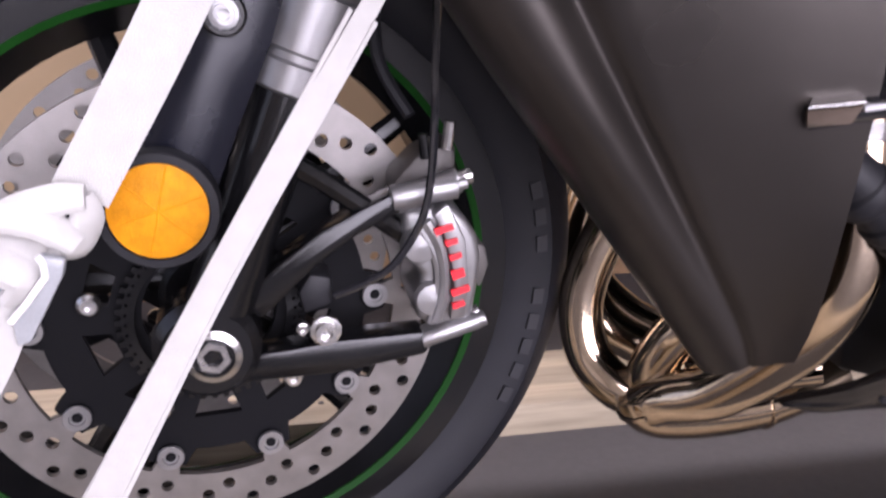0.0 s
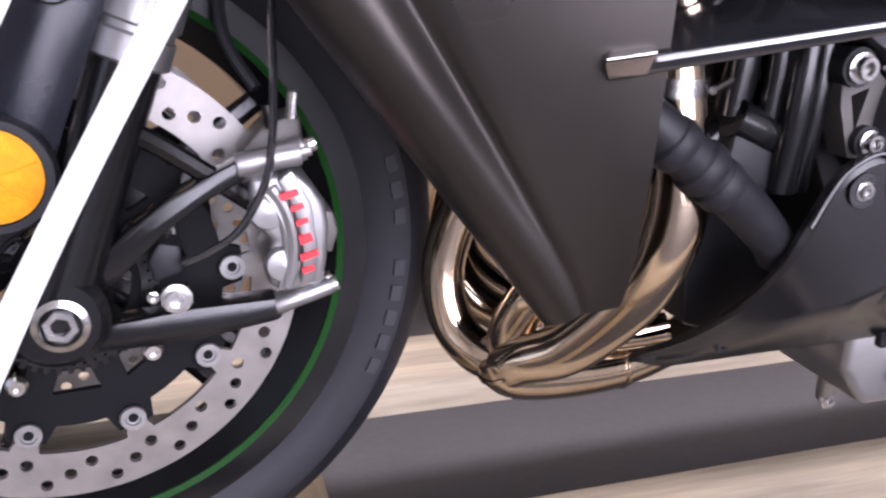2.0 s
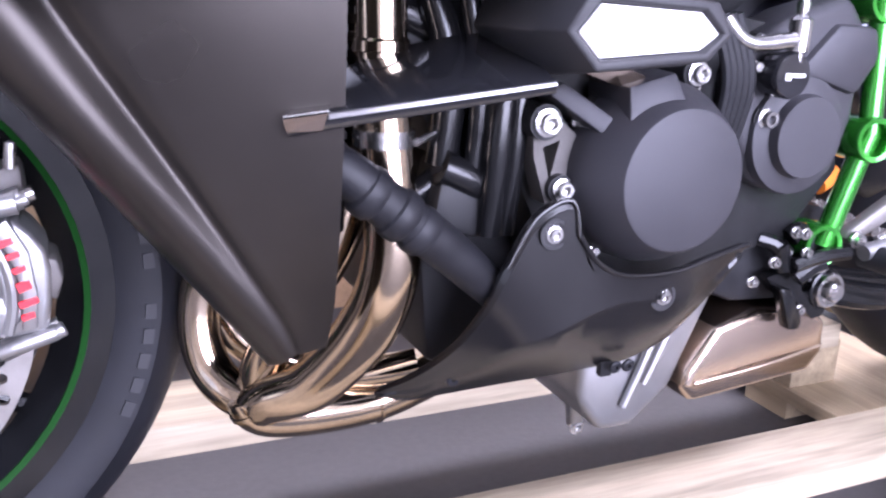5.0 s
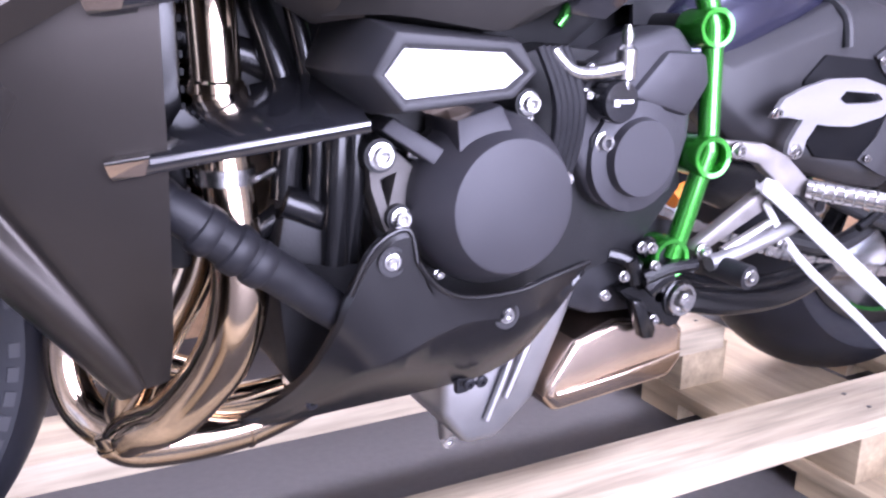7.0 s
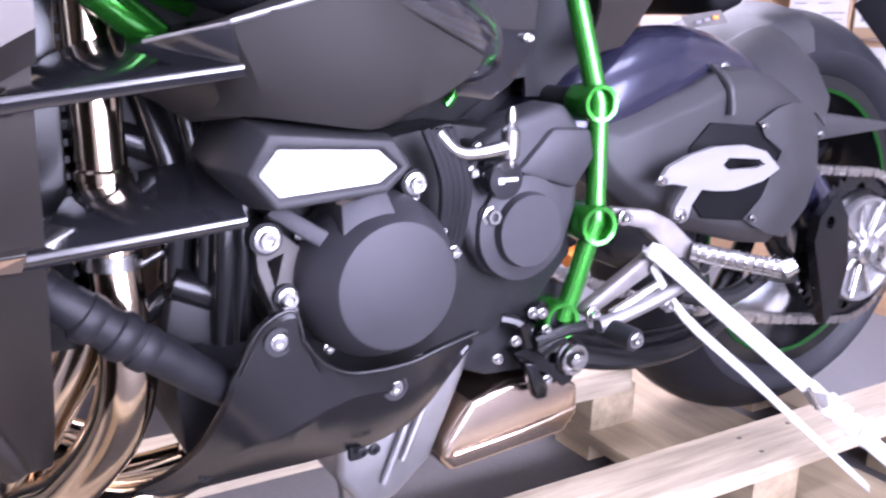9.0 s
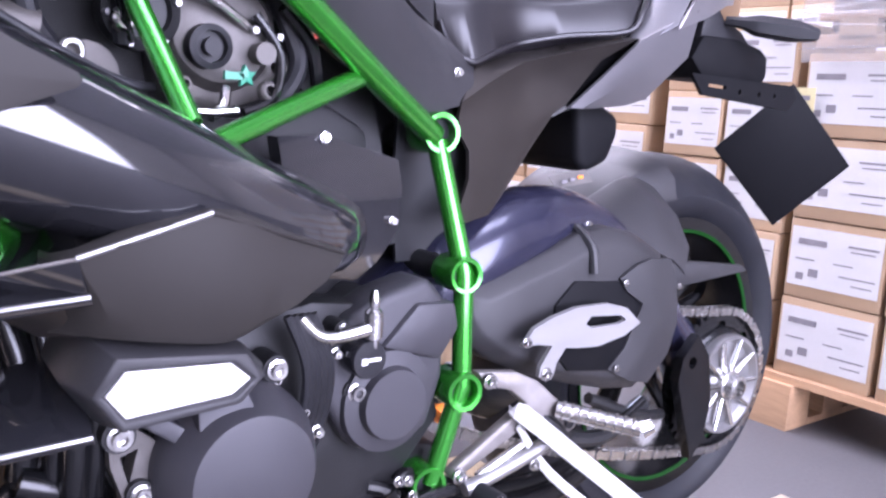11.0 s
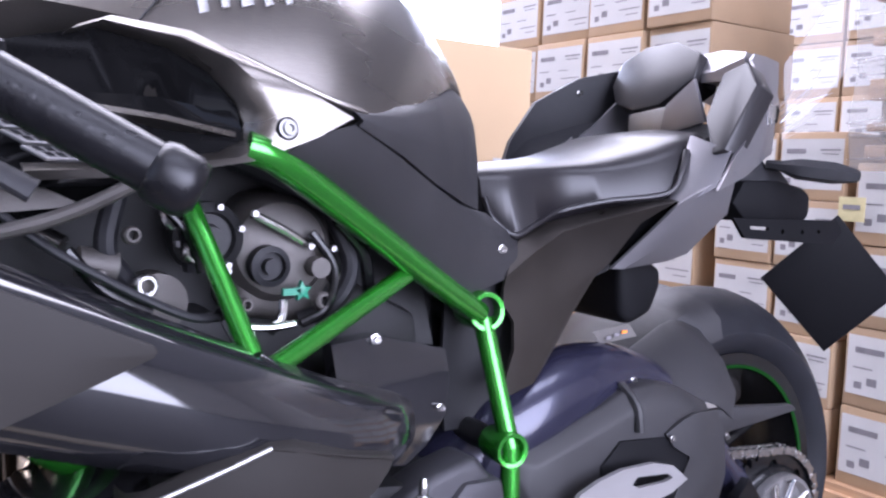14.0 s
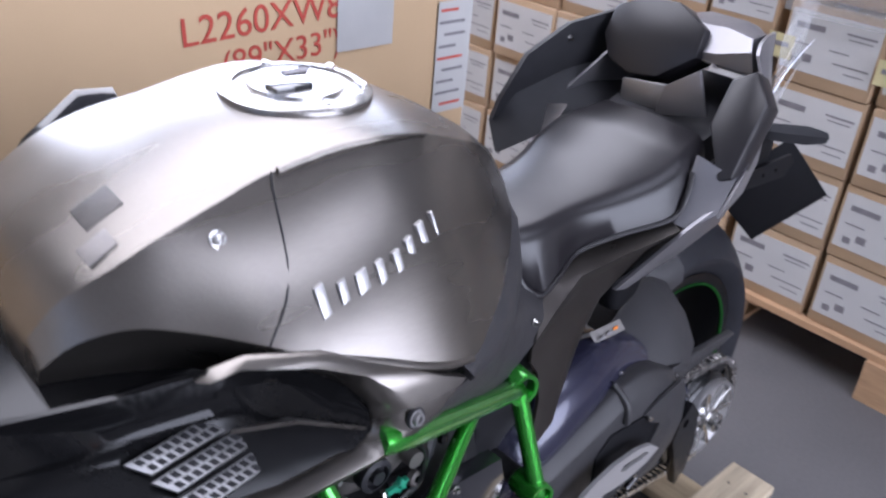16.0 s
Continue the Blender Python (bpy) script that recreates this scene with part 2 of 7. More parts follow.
def band(pts, width, thick=0.002, n=6, bm=None, up=(0, -1, 0)):
    """A flat webbing strip along a smooth line; its face looks along up."""
    line = spline(pts, n)
    loops = []
    for i, p in enumerate(line):
        d = (line[min(i + 1, len(line) - 1)] - line[max(i - 1, 0)]).normalized()
        s = d.cross(Vector(up)).normalized()
        f = s.cross(d).normalized()
        wd = width if isinstance(width, (int, float)) else float(np.interp(i / (len(line) - 1), np.linspace(0, 1, len(width)), width))
        loops.append([p + s * wd / 2 + f * thick / 2, p - s * wd / 2 + f * thick / 2, p - s * wd / 2 - f * thick / 2, p + s * wd / 2 - f * thick / 2])
    return rings(loops, bm)


def slab(pts, shift, bm=None):
    """A plate with the 3D outline pts, as thick as shift."""
    s = Vector(shift)
    return rings([[Vector(p) for p in pts], [Vector(p) + s for p in pts]], bm)


def extr(pts, y0, y1, bm=None):
    """An outline of (x, z) points, pushed from y0 to y1."""
    return slab([(x, y0, z) for x, z in pts], (0, y1 - y0, 0), bm)


def grid(rows, thick=0.004, bm=None):
    """A shell over a grid of 3D points, thickened away from its first side (to +y)."""
    bm = bm or bmesh.new()
    front = [[bm.verts.new(p) for p in r] for r in rows]
    back = [[bm.verts.new(Vector(p) + Vector((0, thick, 0))) for p in r] for r in rows]
    a, b = len(rows), len(rows[0])
    for i in range(a - 1):
        for j in range(b - 1):
            bm.faces.new((front[i][j], front[i][j + 1], front[i + 1][j + 1], front[i + 1][j]))
            bm.faces.new((back[i][j], back[i + 1][j], back[i + 1][j + 1], back[i][j + 1]))
    edge = [(0, j) for j in range(b)] + [(i, b - 1) for i in range(1, a)] + [(a - 1, j) for j in range(b - 2, -1, -1)] + [(i, 0) for i in range(a - 2, 0, -1)]
    for (i, j), (k, l) in zip(edge, edge[1:] + edge[:1]):
        bm.faces.new((front[i][j], back[i][j], back[k][l], front[k][l]))
    return bm


def holed(outer, holes, y0, y1):
    """A flat plate (x, z) with holes, from y0 to y1."""
    bm = bmesh.new()
    for lp in [outer] + holes:
        vs = [bm.verts.new((x, y0, z)) for x, z in lp]
        for a, b in zip(vs, vs[1:] + vs[:1]):
            bm.edges.new((a, b))
    bmesh.ops.triangle_fill(bm, use_beauty=True, use_dissolve=False, edges=bm.edges[:])
    r = bmesh.ops.extrude_face_region(bm, geom=bm.faces[:])
    bmesh.ops.translate(bm, vec=(0, y1 - y0, 0), verts=[g for g in r["geom"] if isinstance(g, bmesh.types.BMVert)])
    return bm


def circle(cx, cz, r, n=24, a0=0.0):
    return [(cx + r * math.cos(a0 + 2 * math.pi * k / n), cz + r * math.sin(a0 + 2 * math.pi * k / n)) for k in range(n)]


def bolt(parent, p, r=0.007, axis=(0, -1, 0), material=None, h=0.006):
    """A flanged socket-head bolt."""
    bm = lathe([(r, 0), (r, h * 0.35), (r * 0.72, h * 0.4), (r * 0.7, h), (r * 0.42, h), (r * 0.4, h * 0.45), (0.0, h * 0.4)], p, axis, 12)
    return part("bolt", bm, material or STEEL, parent)


# ---- setting ----
structure("floor", box(2.0, 0.5, -0.05, 14, 12, 0.1), FLOOR, "dark smooth concrete warehouse floor")


def wall(name, x0, x1, y0, y1, hole=None):
    bm = bmesh.new()
    along = abs(x1 - x0) > abs(y1 - y0)
    if hole is None:
        box((x0 + x1) / 2, (y0 + y1) / 2, 2.5, abs(x1 - x0), abs(y1 - y0), 5, bm)
    else:
        h0, h1, top = hole
        a0, a1 = (x0, x1) if along else (y0, y1)
        for s0, s1, z0, z1 in ((a0, h0, 0, 5), (h1, a1, 0, 5), (h0, h1, top, 5)):
            if along:
                box((s0 + s1) / 2, (y0 + y1) / 2, (z0 + z1) / 2, s1 - s0, abs(y1 - y0), z1 - z0, bm)
            else:
                box((x0 + x1) / 2, (s0 + s1) / 2, (z0 + z1) / 2, abs(x1 - x0), s1 - s0, z1 - z0, bm)
    return structure(name, bm, WALLM, "painted block warehouse wall")


wall("wall_south", -4.2, 8.2, -5.2, -5.0, (-1.1, 3.7, 4.2))
wall("wall_west", -4.2, -4.0, -5.0, 6.0, (-2.8, 1.2, 4.2))
wall("wall_north", -4.2, 8.2, 6.0, 6.2, (0.6, 7.6, 4.2))
structure("window_sill_wall", box(4.1, 6.1, 0.8, 7.0, 0.2, 1.6), WALLM, "painted block parapet below the high window")
wall("wall_east", 8.0, 8.2, -5.0, 6.0)
bm = bmesh.new()
for x0, x1, y0, y1 in ((-4.2, 8.2, -5.2, -3.3), (-4.2, -1.5, -3.3, -1.3), (3.1, 8.2, -3.3, -1.3), (-4.2, 8.2, -1.3, 1.0), (-4.2, 8.2, 5.0, 6.2), (-4.2, -2.0, 1.0, 5.0), (5.0, 8.2, 1.0, 5.0)):
    box((x0 + x1) / 2, (y0 + y1) / 2, 5.05, x1 - x0, y1 - y0, 0.1, bm)
structure("ceiling", bm, CEIL, "sheet roof with a roof light")
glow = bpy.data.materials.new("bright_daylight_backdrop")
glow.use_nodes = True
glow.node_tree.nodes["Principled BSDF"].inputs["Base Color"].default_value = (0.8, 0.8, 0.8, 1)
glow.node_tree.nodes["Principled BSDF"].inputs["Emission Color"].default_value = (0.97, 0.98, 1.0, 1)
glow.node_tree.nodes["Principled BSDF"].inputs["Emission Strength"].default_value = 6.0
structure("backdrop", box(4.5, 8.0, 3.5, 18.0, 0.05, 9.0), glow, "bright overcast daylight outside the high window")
# unseen opaque sheets, added to keep direct sun out of both roof openings
structure("roof_sheet", box(1.5, 3.0, 5.2, 7.6, 4.6, 0.02), SHEET, "white opaque sheet added above the roof opening to block the sun")
structure("roof_sheet_near", box(0.8, -2.3, 5.2, 5.2, 2.6, 0.02), SHEET, "white opaque sheet added above the near roof opening to block the sun")
# unseen bars, added to draw dark lines into the near lamp's reflections
for k in range(5):
    structure("reflection_bar", box(-0.8 + 0.8 * k, -2.3, 4.93, 0.07, 2.0, 0.1), CEIL, "dark bar added below the near lamp for lines in its reflections")

# ---- crate base under the motorcycle ----
base = thing("crate_base", "raw pine crate base with long boards on cross boards", "pallet")
for y0, y1, x1, h in ((-0.208, -0.113, 1.67, 0.022), (0.088, 0.2, 1.225, 0.036), (-0.46, -0.365, 1.69, 0.022)):
    part("long_board", box((x1 - 0.75) / 2, (y0 + y1) / 2, 0.118 + h / 2, x1 + 0.75, y1 - y0, h), WOOD, base, bevel=0.002)
for x0, w in ((-0.62, 0.12), (0.06, 0.15), (1.16, 0.28), (1.55, 0.1)):
    part("cross_board", box(x0 + w / 2, -0.04, 0.039, w, 1.0, 0.022), CROSS, base, bevel=0.002)
for x in (-0.6, 0.02, 1.21, 1.6):
    for y in (-0.41, -0.16, 0.152):
        part("block", box(x, y, 0.084, 0.09, 0.085, 0.068), CROSS, base, bevel=0.002)
for x in (-0.6, 0.02, 1.21, 1.6):
    for y in (-0.41, -0.16, 0.152):
        part("foot", box(x, y, 0.014, 0.09, 0.085, 0.028), CROSS, base)

for y in (-0.43, -0.395, -0.18, -0.14, 0.125, 0.175):
    for x in (-0.6, 0.1, 0.19, 1.2) + ((1.3, 1.6) if y < 0 else ()):
        part("nail", lathe([(0.0, 0.0012), (0.0028, 0.001), (0.0034, 0.0)], (x + 0.006 * math.sin(40 * y + x), y, 0.1398 if y < 0 else 0.1538), (0, 0, 1), 10), GREYCAST, base)

# ---- motorcycle ----
bike = thing("motorcycle", "dark grey sport motorcycle with green trellis frame on crate base", "motorcycle")
STEER = Matrix.Translation((0.03, 0, 0)) @ Matrix.Rotation(radians(6.5), 4, "Z") @ Matrix.Translation((-0.03, 0, 0))
FZ, RX, RZ = 0.35, 1.458, 0.372
WX, WY, WZ = 1.455, 0.072, 0.387  # middle of the rear tyre


def tyre_profile(R, half, rim):
    p = []
    for a in np.linspace(-1, 1, 15):
        p.append((R - 0.34 * half * 2 * abs(a) ** 2.2 * 0.9, a * half))
    q = [(rim + 0.03, half * 1.0), (rim + 0.01, half * 0.9), (rim, half * 0.8)]
    return [(r, h) for r, h in [(a, -b) for a, b in q[::-1]] + p + q]


def wheel(name, c, R, half, rim, rhalf, stripe_side, m):
    """Cast wheel: the rim is the part, tyre, spokes and stripe are its pieces."""
    rim_bm = lathe([(rim + 0.012, -rhalf), (rim + 0.012, -rhalf + 0.006), (rim - 0.008, -rhalf + 0.014), (rim - 0.018, 0), (rim - 0.008, rhalf - 0.014), (rim + 0.012, rhalf - 0.006), (rim + 0.012, rhalf),
                    (rim - 0.012, rhalf - 0.002), (rim - 0.03, 0.02), (rim - 0.03, -0.02), (rim - 0.012, -rhalf + 0.002)], c, (0, 1, 0), 72, closed=True)
    w = part(name, rim_bm, SATIN, bike, "black cast rim with a green stripe", m=m)
    part("tyre", lathe(tyre_profile(R, half, rim + 0.011), c, (0, 1, 0), 96, closed=True), RUBBER, w, "new road tyre", m=m)
    for s in (-1, 1):
        part("stripe", lathe([(rim - 0.0125, s * (rhalf - 0.001)), (rim - 0.0075, s * (rhalf + 0.0008)), (rim - 0.0075, s * (rhalf - 0.003)), (rim - 0.0125, s * (rhalf - 0.004))], c, (0, 1, 0), 72, closed=True), STRIPE, w, "thin green rim stripe", m=m)
    part("hub", lathe([(0.03, -0.05), (0.034, -0.045), (0.026, -0.02), (0.026, 0.02), (0.034, 0.045), (0.03, 0.05)], c, (0, 1, 0), 28), SATIN, w, m=m)
    for k in range(5):
        for d in (-0.12, 0.12):
            a = 2 * math.pi * k / 5 + 0.5
            r0, r1 = 0.028, rim - 0.012
            p0 = V(c[0] + r0 * math.cos(a + d * 0.6), c[1], c[2] + r0 * math.sin(a + d * 0.6))
            p1 = V(c[0] + r1 * math.cos(a + d), c[1], c[2] + r1 * math.sin(a + d))
            part("spoke", sweep([p0, p1], [0.013, 0.009], 8, 1, flat=1.0), SATIN, w, m=m)
    return w


front = wheel("front_wheel", (0, 0, FZ), 0.3, 0.06, 0.216, 0.05, -1, STEER)
rear = wheel("rear_wheel", (WX, WY, WZ), 0.325, 0.1, 0.216, 0.085, -1, Matrix())


for k in range(9):
    if k == 3:
        continue
    a0, a1 = radians(16 - 5 * k), radians(13 - 5 * k)
    part("tyre_marking", slab([(r * math.cos(a), -0.0605, FZ + r * math.sin(a)) for r, a in ((0.25, a0), (0.259, a0), (0.259, a1), (0.25, a1))], (0, 0.003, 0)), TYREMARK, front, "raised tyre marking", m=STEER)


def brake_disc(y, s):
    """Drilled floating disc with lugs, on a black carrier with bobbins."""
    outer = circle(0, FZ, 0.165, 96)
    inner = []
    for k in range(160):
        a = 2 * math.pi * k / 160
        lug = abs((a * 10 / (2 * math.pi)) % 1 - 0.5) * 2 
        r = 0.129 - (0.0 if lug < 0.86 else 0.018)
        inner.append((r * math.cos(a), FZ + r * math.sin(a)))
    holes = []
    for k in range(60):
        a = 2 * math.pi * (k + 0.25) / 60
        r = (0.139, 0.155, 0.147)[k % 3]
        holes.append(circle(r * math.cos(a), FZ + r * math.sin(a), 0.0046, 12))
    d = part("brake_disc", holed(outer, [inner] + holes, y - 0.0025, y + 0.0025), DISC, bike, "drilled steel brake disc", m=STEER)
    star = []
    for k in range(120):
        a = 2 * math.pi * k / 120
        lug = abs((a * 10 / (2 * math.pi)) % 1 - 0.5) * 2
        r = 0.109 if lug < 0.6 else 0.123
        star.append((r * math.cos(a), FZ + r * math.sin(a)))
    wins = [[((0.066 + 0.018 * u) * math.cos(a + v), FZ + (0.066 + 0.018 * u) * math.sin(a + v)) for u, v in ((0, -0.16), (1, -0.2), (1, 0.2), (0, 0.16))] for a in (2 * math.pi * (k + 0.5) / 10 for k in range(10))]
    part("carrier", holed(star, [circle(0, FZ, 0.045, 40)] + wins, y - 0.003 - 0.004 * s, y + 0.003 - 0.004 * s), PLATE, d, "black disc carrier", m=STEER)
    teeth = []
    for k in range(96):
        r = 0.062 if k % 2 else 0.058
        teeth += [(r * math.cos(2 * math.pi * (k + e) / 96), FZ + r * math.sin(2 * math.pi * (k + e) / 96)) for e in (0.0, 0.9)]
    part("sensor_ring", holed(teeth, [circle(0, FZ, 0.05, 40)] + [circle(0.0555 * math.cos(a), FZ + 0.0555 * math.sin(a), 0.0012, 6) for a in (2 * math.pi * k / 48 for k in range(48))], y + s * 0.009, y + s * 0.012), SATIN, d, m=STEER)
    for k in range(10):
        a = 2 * math.pi * k / 10
        c = (0.1145 * math.cos(a), y + s * 0.003, FZ + 0.1145 * math.sin(a))
        part("bobbin", lathe([(0.0095, 0), (0.0095, 0.0024), (0.009, 0.003), (0.0058, 0.003), (0.0052, 0.0008), (0, 0.0008)], c, (0, s, 0), 18), ALLOY, d, m=STEER)
        part("socket", lathe([(0.0038, 0), (0.0036, 0.0014), (0, 0.0014)], c, (0, s, 0), 12), PLATE, d, m=STEER)
    for k in range(5):
        a = 2 * math.pi * (k + 0.35) / 5
        part("bolt", lathe([(0.008, 0), (0.008, 0.003), (0.0055, 0.006), (0.003, 0.006), (0.003, 0.003), (0, 0.003)], (0.078 * math.cos(a), y + s * 0.004, FZ + 0.078 * math.sin(a)), (0, s, 0), 14), STEEL, d, m=STEER)
    return d


brake_disc(-0.074, -1)
brake_disc(0.074, 1)


# fork legs: black lower castings, bright collars, dark outer tubes
def fork(y, dx):
    ax = lambda z: 0.0345 + 0.366 * (z - 0.42) + dx
    leg = part("fork_leg", sweep([(ax(0.335), y, 0.335), (ax(0.42), y, 0.42), (ax(0.505), y, 0.505)], [0.024, 0.0215, 0.0215], 20, 3), SATIN, bike, "black fork leg with bright collars")
    part("collar", lathe([(0.0225, 0), (0.0255, 0.002), (0.0255, 0.018), (0.0235, 0.02), (0.0235, 0.024), (0.0262, 0.026), (0.0262, 0.06), (0.024, 0.062), (0.024, 0.12)], (ax(0.505), y, 0.505), (0.366, 0, 1), 28), ALLOY, leg, "bright fork collar")
    part("outer_tube", cyl((ax(0.62), y, 0.62), (ax(0.86), y, 0.86), 0.027, None, 24), SATIN, leg)
    part("axle_clamp", lathe([(0.0, 0), (0.032, 0), (0.034, 0.004), (0.034, 0.034), (0.028, 0.042), (0.0, 0.042)], (0.008 + dx, y + (0.02 if y < 0 else -0.02), 0.346), (0, -1 if y < 0 else 1, 0), 28), SATIN, leg)
    part("stay_arm", sweep([(ax(0.47), y - 0.01, 0.47), (ax(0.47) + 0.03, y, 0.45), (0.15 + dx, y * 0.95, 0.40)], 0.007, 8, 4), SATIN, leg)
    return leg


leg = fork(-0.115, 0.0)
fork(0.115, -0.026)
nut = part("axle_nut", lathe([(0.0, 0), (0.0172, 0), (0.0178, 0.003), (0.0178, 0.007), (0.0135, 0.009), (0.0125, 0.006), (0.0125, 0.002)], (0.012, -0.131, 0.344), (0, -1, 0), 30), STEEL, bike, "bright hollow axle end")
part("hexagon", lathe([(0.0, 0), (0.011, 0), (0.011, 0.006), (0.0065, 0.006), (0.006, 0.001), (0.0, 0.001)], (0.012, -0.134, 0.344), (0, -1, 0), 6), STEEL, nut)
part("front_axle", cyl((0.012, -0.13, 0.344), (-0.018, 0.13, 0.344), 0.0125), STEEL, bike)

# caliper arms and caliper
part("caliper_arm", extr([(0.028, 0.372), (0.055, 0.398), (0.082, 0.418), (0.105, 0.430), (0.128, 0.441), (0.133, 0.436), (0.133, 0.428), (0.127, 0.425), (0.105, 0.414), (0.078, 0.394), (0.055, 0.372), (0.042, 0.360)], -0.122, -0.098), SATIN, leg, "black caliper arm", bevel=0.003)
part("caliper_arm", extr([(0.022, 0.334), (0.06, 0.337), (0.09, 0.341), (0.148, 0.343), (0.152, 0.34), (0.152, 0.328), (0.148, 0.326), (0.09, 0.317), (0.022, 0.315)], -0.122, -0.098), SATIN, leg, "black caliper arm", bevel=0.004)
cal = part("brake_caliper", extr([(0.134, 0.428), (0.166, 0.432), (0.176, 0.422), (0.184, 0.41), (0.187, 0.394), (0.185, 0.37), (0.182, 0.35), (0.155, 0.346), (0.144, 0.353), (0.141, 0.368), (0.148, 0.384), (0.138, 0.395), (0.134, 0.41)], -0.121, -0.06), ALLOY, bike, "grey cast brake caliper with red marking", bevel=0.005, seg=3)
part("caliper_bridge", extr([(0.152, 0.428), (0.162, 0.435), (0.174, 0.41), (0.177, 0.379), (0.175, 0.355), (0.165, 0.354), (0.167, 0.379), (0.164, 0.399), (0.159, 0.415)], -0.129, -0.11), ALLOY, cal, bevel=0.002)
part("caliper_back", extr([(0.13, 0.441), (0.148, 0.461), (0.173, 0.468), (0.175, 0.441), (0.157, 0.424), (0.134, 0.421)], -0.098, -0.06), GREYCAST, cal, bevel=0.006)
part("caliper_bulge", extr([(0.18, 0.404), (0.191, 0.401), (0.194, 0.386), (0.189, 0.37), (0.184, 0.373)], -0.116, -0.07), GREYCAST, cal, bevel=0.005)
part("caliper_rib", sweep([(0.148, -0.126, 0.423), (0.157, -0.126, 0.407), (0.161, -0.126, 0.387), (0.16, -0.126, 0.369), (0.156, -0.126, 0.353)], 0.004, 8, 4), ALLOY, cal)
part("caliper_rib", sweep([(0.143, -0.124, 0.42), (0.154, -0.124, 0.4), (0.157, -0.124, 0.383), (0.155, -0.124, 0.363), (0.152, -0.124, 0.351)], 0.003, 8, 4), ALLOY, cal)
for p in [(0.145, -0.118, 0.406), (0.154, -0.118, 0.368)]:
    part("piston_cap", lathe([(0.0125, 0), (0.013, 0.004), (0.011, 0.008), (0, 0.0095)], p, (0, -1, 0), 22), ALLOY, cal)
for p, q, r in (((0.127, -0.118, 0.437), (0.169, -0.118, 0.444), 0.0085), ((0.168, -0.118, 0.444), (0.176, -0.118, 0.446), 0.0042), ((0.148, -0.118, 0.336), (0.187, -0.118, 0.348), 0.0062), ((0.185, -0.118, 0.347), (0.192, -0.118, 0.35), 0.0055)):
    part("caliper_mount", cyl(p, q, r, None, 18), ALLOY, cal, bevel=0.0008)
for k, p in enumerate([(0.159, -0.129, 0.419), (0.164, -0.129, 0.41), (0.167, -0.129, 0.4), (0.169, -0.129, 0.388), (0.171, -0.129, 0.376), (0.17, -0.129, 0.366)]):
    u, w = V(0.3, 0, -0.95), V(0.95, 0, 0.3)
    a, b = (0.0024, 0.002, 0.002, 0.0034, 0.0024, 0.002)[k], (0.0062, 0.0042, 0.0042, 0.0044, 0.0062, 0.0042)[k]
    P0 = Vector(p) - V(0, 0.0025, 0)
    part("marking", slab([P0 - u * a - w * b, P0 + u * a - w * b, P0 + u * a * 0.9 + w * b, P0 - u * a * 0.7 + w * b], (0, 0.003, 0)), RED, cal, "red mark")
part("mount", cyl((0.128, -0.112, 0.432), (0.172, -0.112, 0.446), 0.0085), ALLOY, cal, "cast mounting lug")
part("mount", cyl((0.148, -0.112, 0.334), (0.183, -0.112, 0.349), 0.008), ALLOY, cal, "cast mounting lug")
for p, q in (((0.171, -0.112, 0.446), (0.18, -0.112, 0.449)), ((0.182, -0.112, 0.349), (0.189, -0.112, 0.352))):
    part("mount_bolt", cyl(p, q, 0.0055, None, 12), STEEL, cal)
part("bleeder", cyl((0.152, -0.1, 0.458), (0.15, -0.1, 0.474), 0.0035, None, 10), SATIN, cal)
part("bleeder", cyl((0.166, -0.1, 0.464), (0.168, -0.1, 0.482), 0.004, None, 10), STEEL, cal)
bolt(leg, (0.083, -0.123, 0.351), 0.0105, h=0.009)
bolt(leg, (0.068, -0.121, 0.352), 0.004)
part("sensor", extr([(0.07, 0.36), (0.088, 0.366), (0.088, 0.385), (0.074, 0.388), (0.066, 0.375)], -0.118, -0.09), HOSE, leg, bevel=0.003)
part("brake_hose", sweep([(0.156, -0.11, 0.62), (0.154, -0.118, 0.519), (0.152, -0.128, 0.483), (0.148, -0.137, 0.449), (0.141, -0.14, 0.425), (0.125, -0.136, 0.398), (0.106, -0.13, 0.384), (0.089, -0.124, 0.375)], 0.0027, 8, 5), GLOSS, bike, "thin black sensor hose")
part("brake_line", sweep([(0.128, -0.04, 0.58), (0.126, -0.06, 0.52), (0.145, -0.08, 0.482)], 0.0045, 8, 6), HOSE, bike)

# fender with its stay and the amber reflector
fl = []
for k in range(17):
    a = radians(48 + 100 * k / 16)
    fl.append([((r * math.cos(a)), y, FZ + r * math.sin(a)) for y, r in ((-0.083, 0.285), (-0.08, 0.305), (-0.06, 0.319), (0, 0.325), (0.06, 0.319), (0.08, 0.305), (0.083, 0.285), (0.079, 0.285), (0.075, 0.303), (0.058, 0.315), (0, 0.321), (-0.058, 0.315), (-0.075, 0.303), (-0.079, 0.285))])
fender = part("front_fender", rings(fl), GLOSS, bike, "dark front mudguard", m=STEER)
part("fender_stay", grid([[(0.014, -0.125, 0.60), (0.045, -0.137, 0.60), (0.078, -0.128, 0.60)], [(-0.004, -0.128, 0.536), (0.03, -0.142, 0.536), (0.056, -0.132, 0.536)], [(-0.02, -0.13, 0.49), (0.012, -0.144, 0.49), (0.036, -0.134, 0.49)], [(-0.034, -0.13, 0.455), (-0.002, -0.145, 0.455), (0.022, -0.136, 0.455)], [(-0.026, -0.13, 0.42), (-0.008, -0.14, 0.418), (0.01, -0.134, 0.42)]], 0.006), FORK, fender, "dark blue-black mudguard stay", sharp=50)
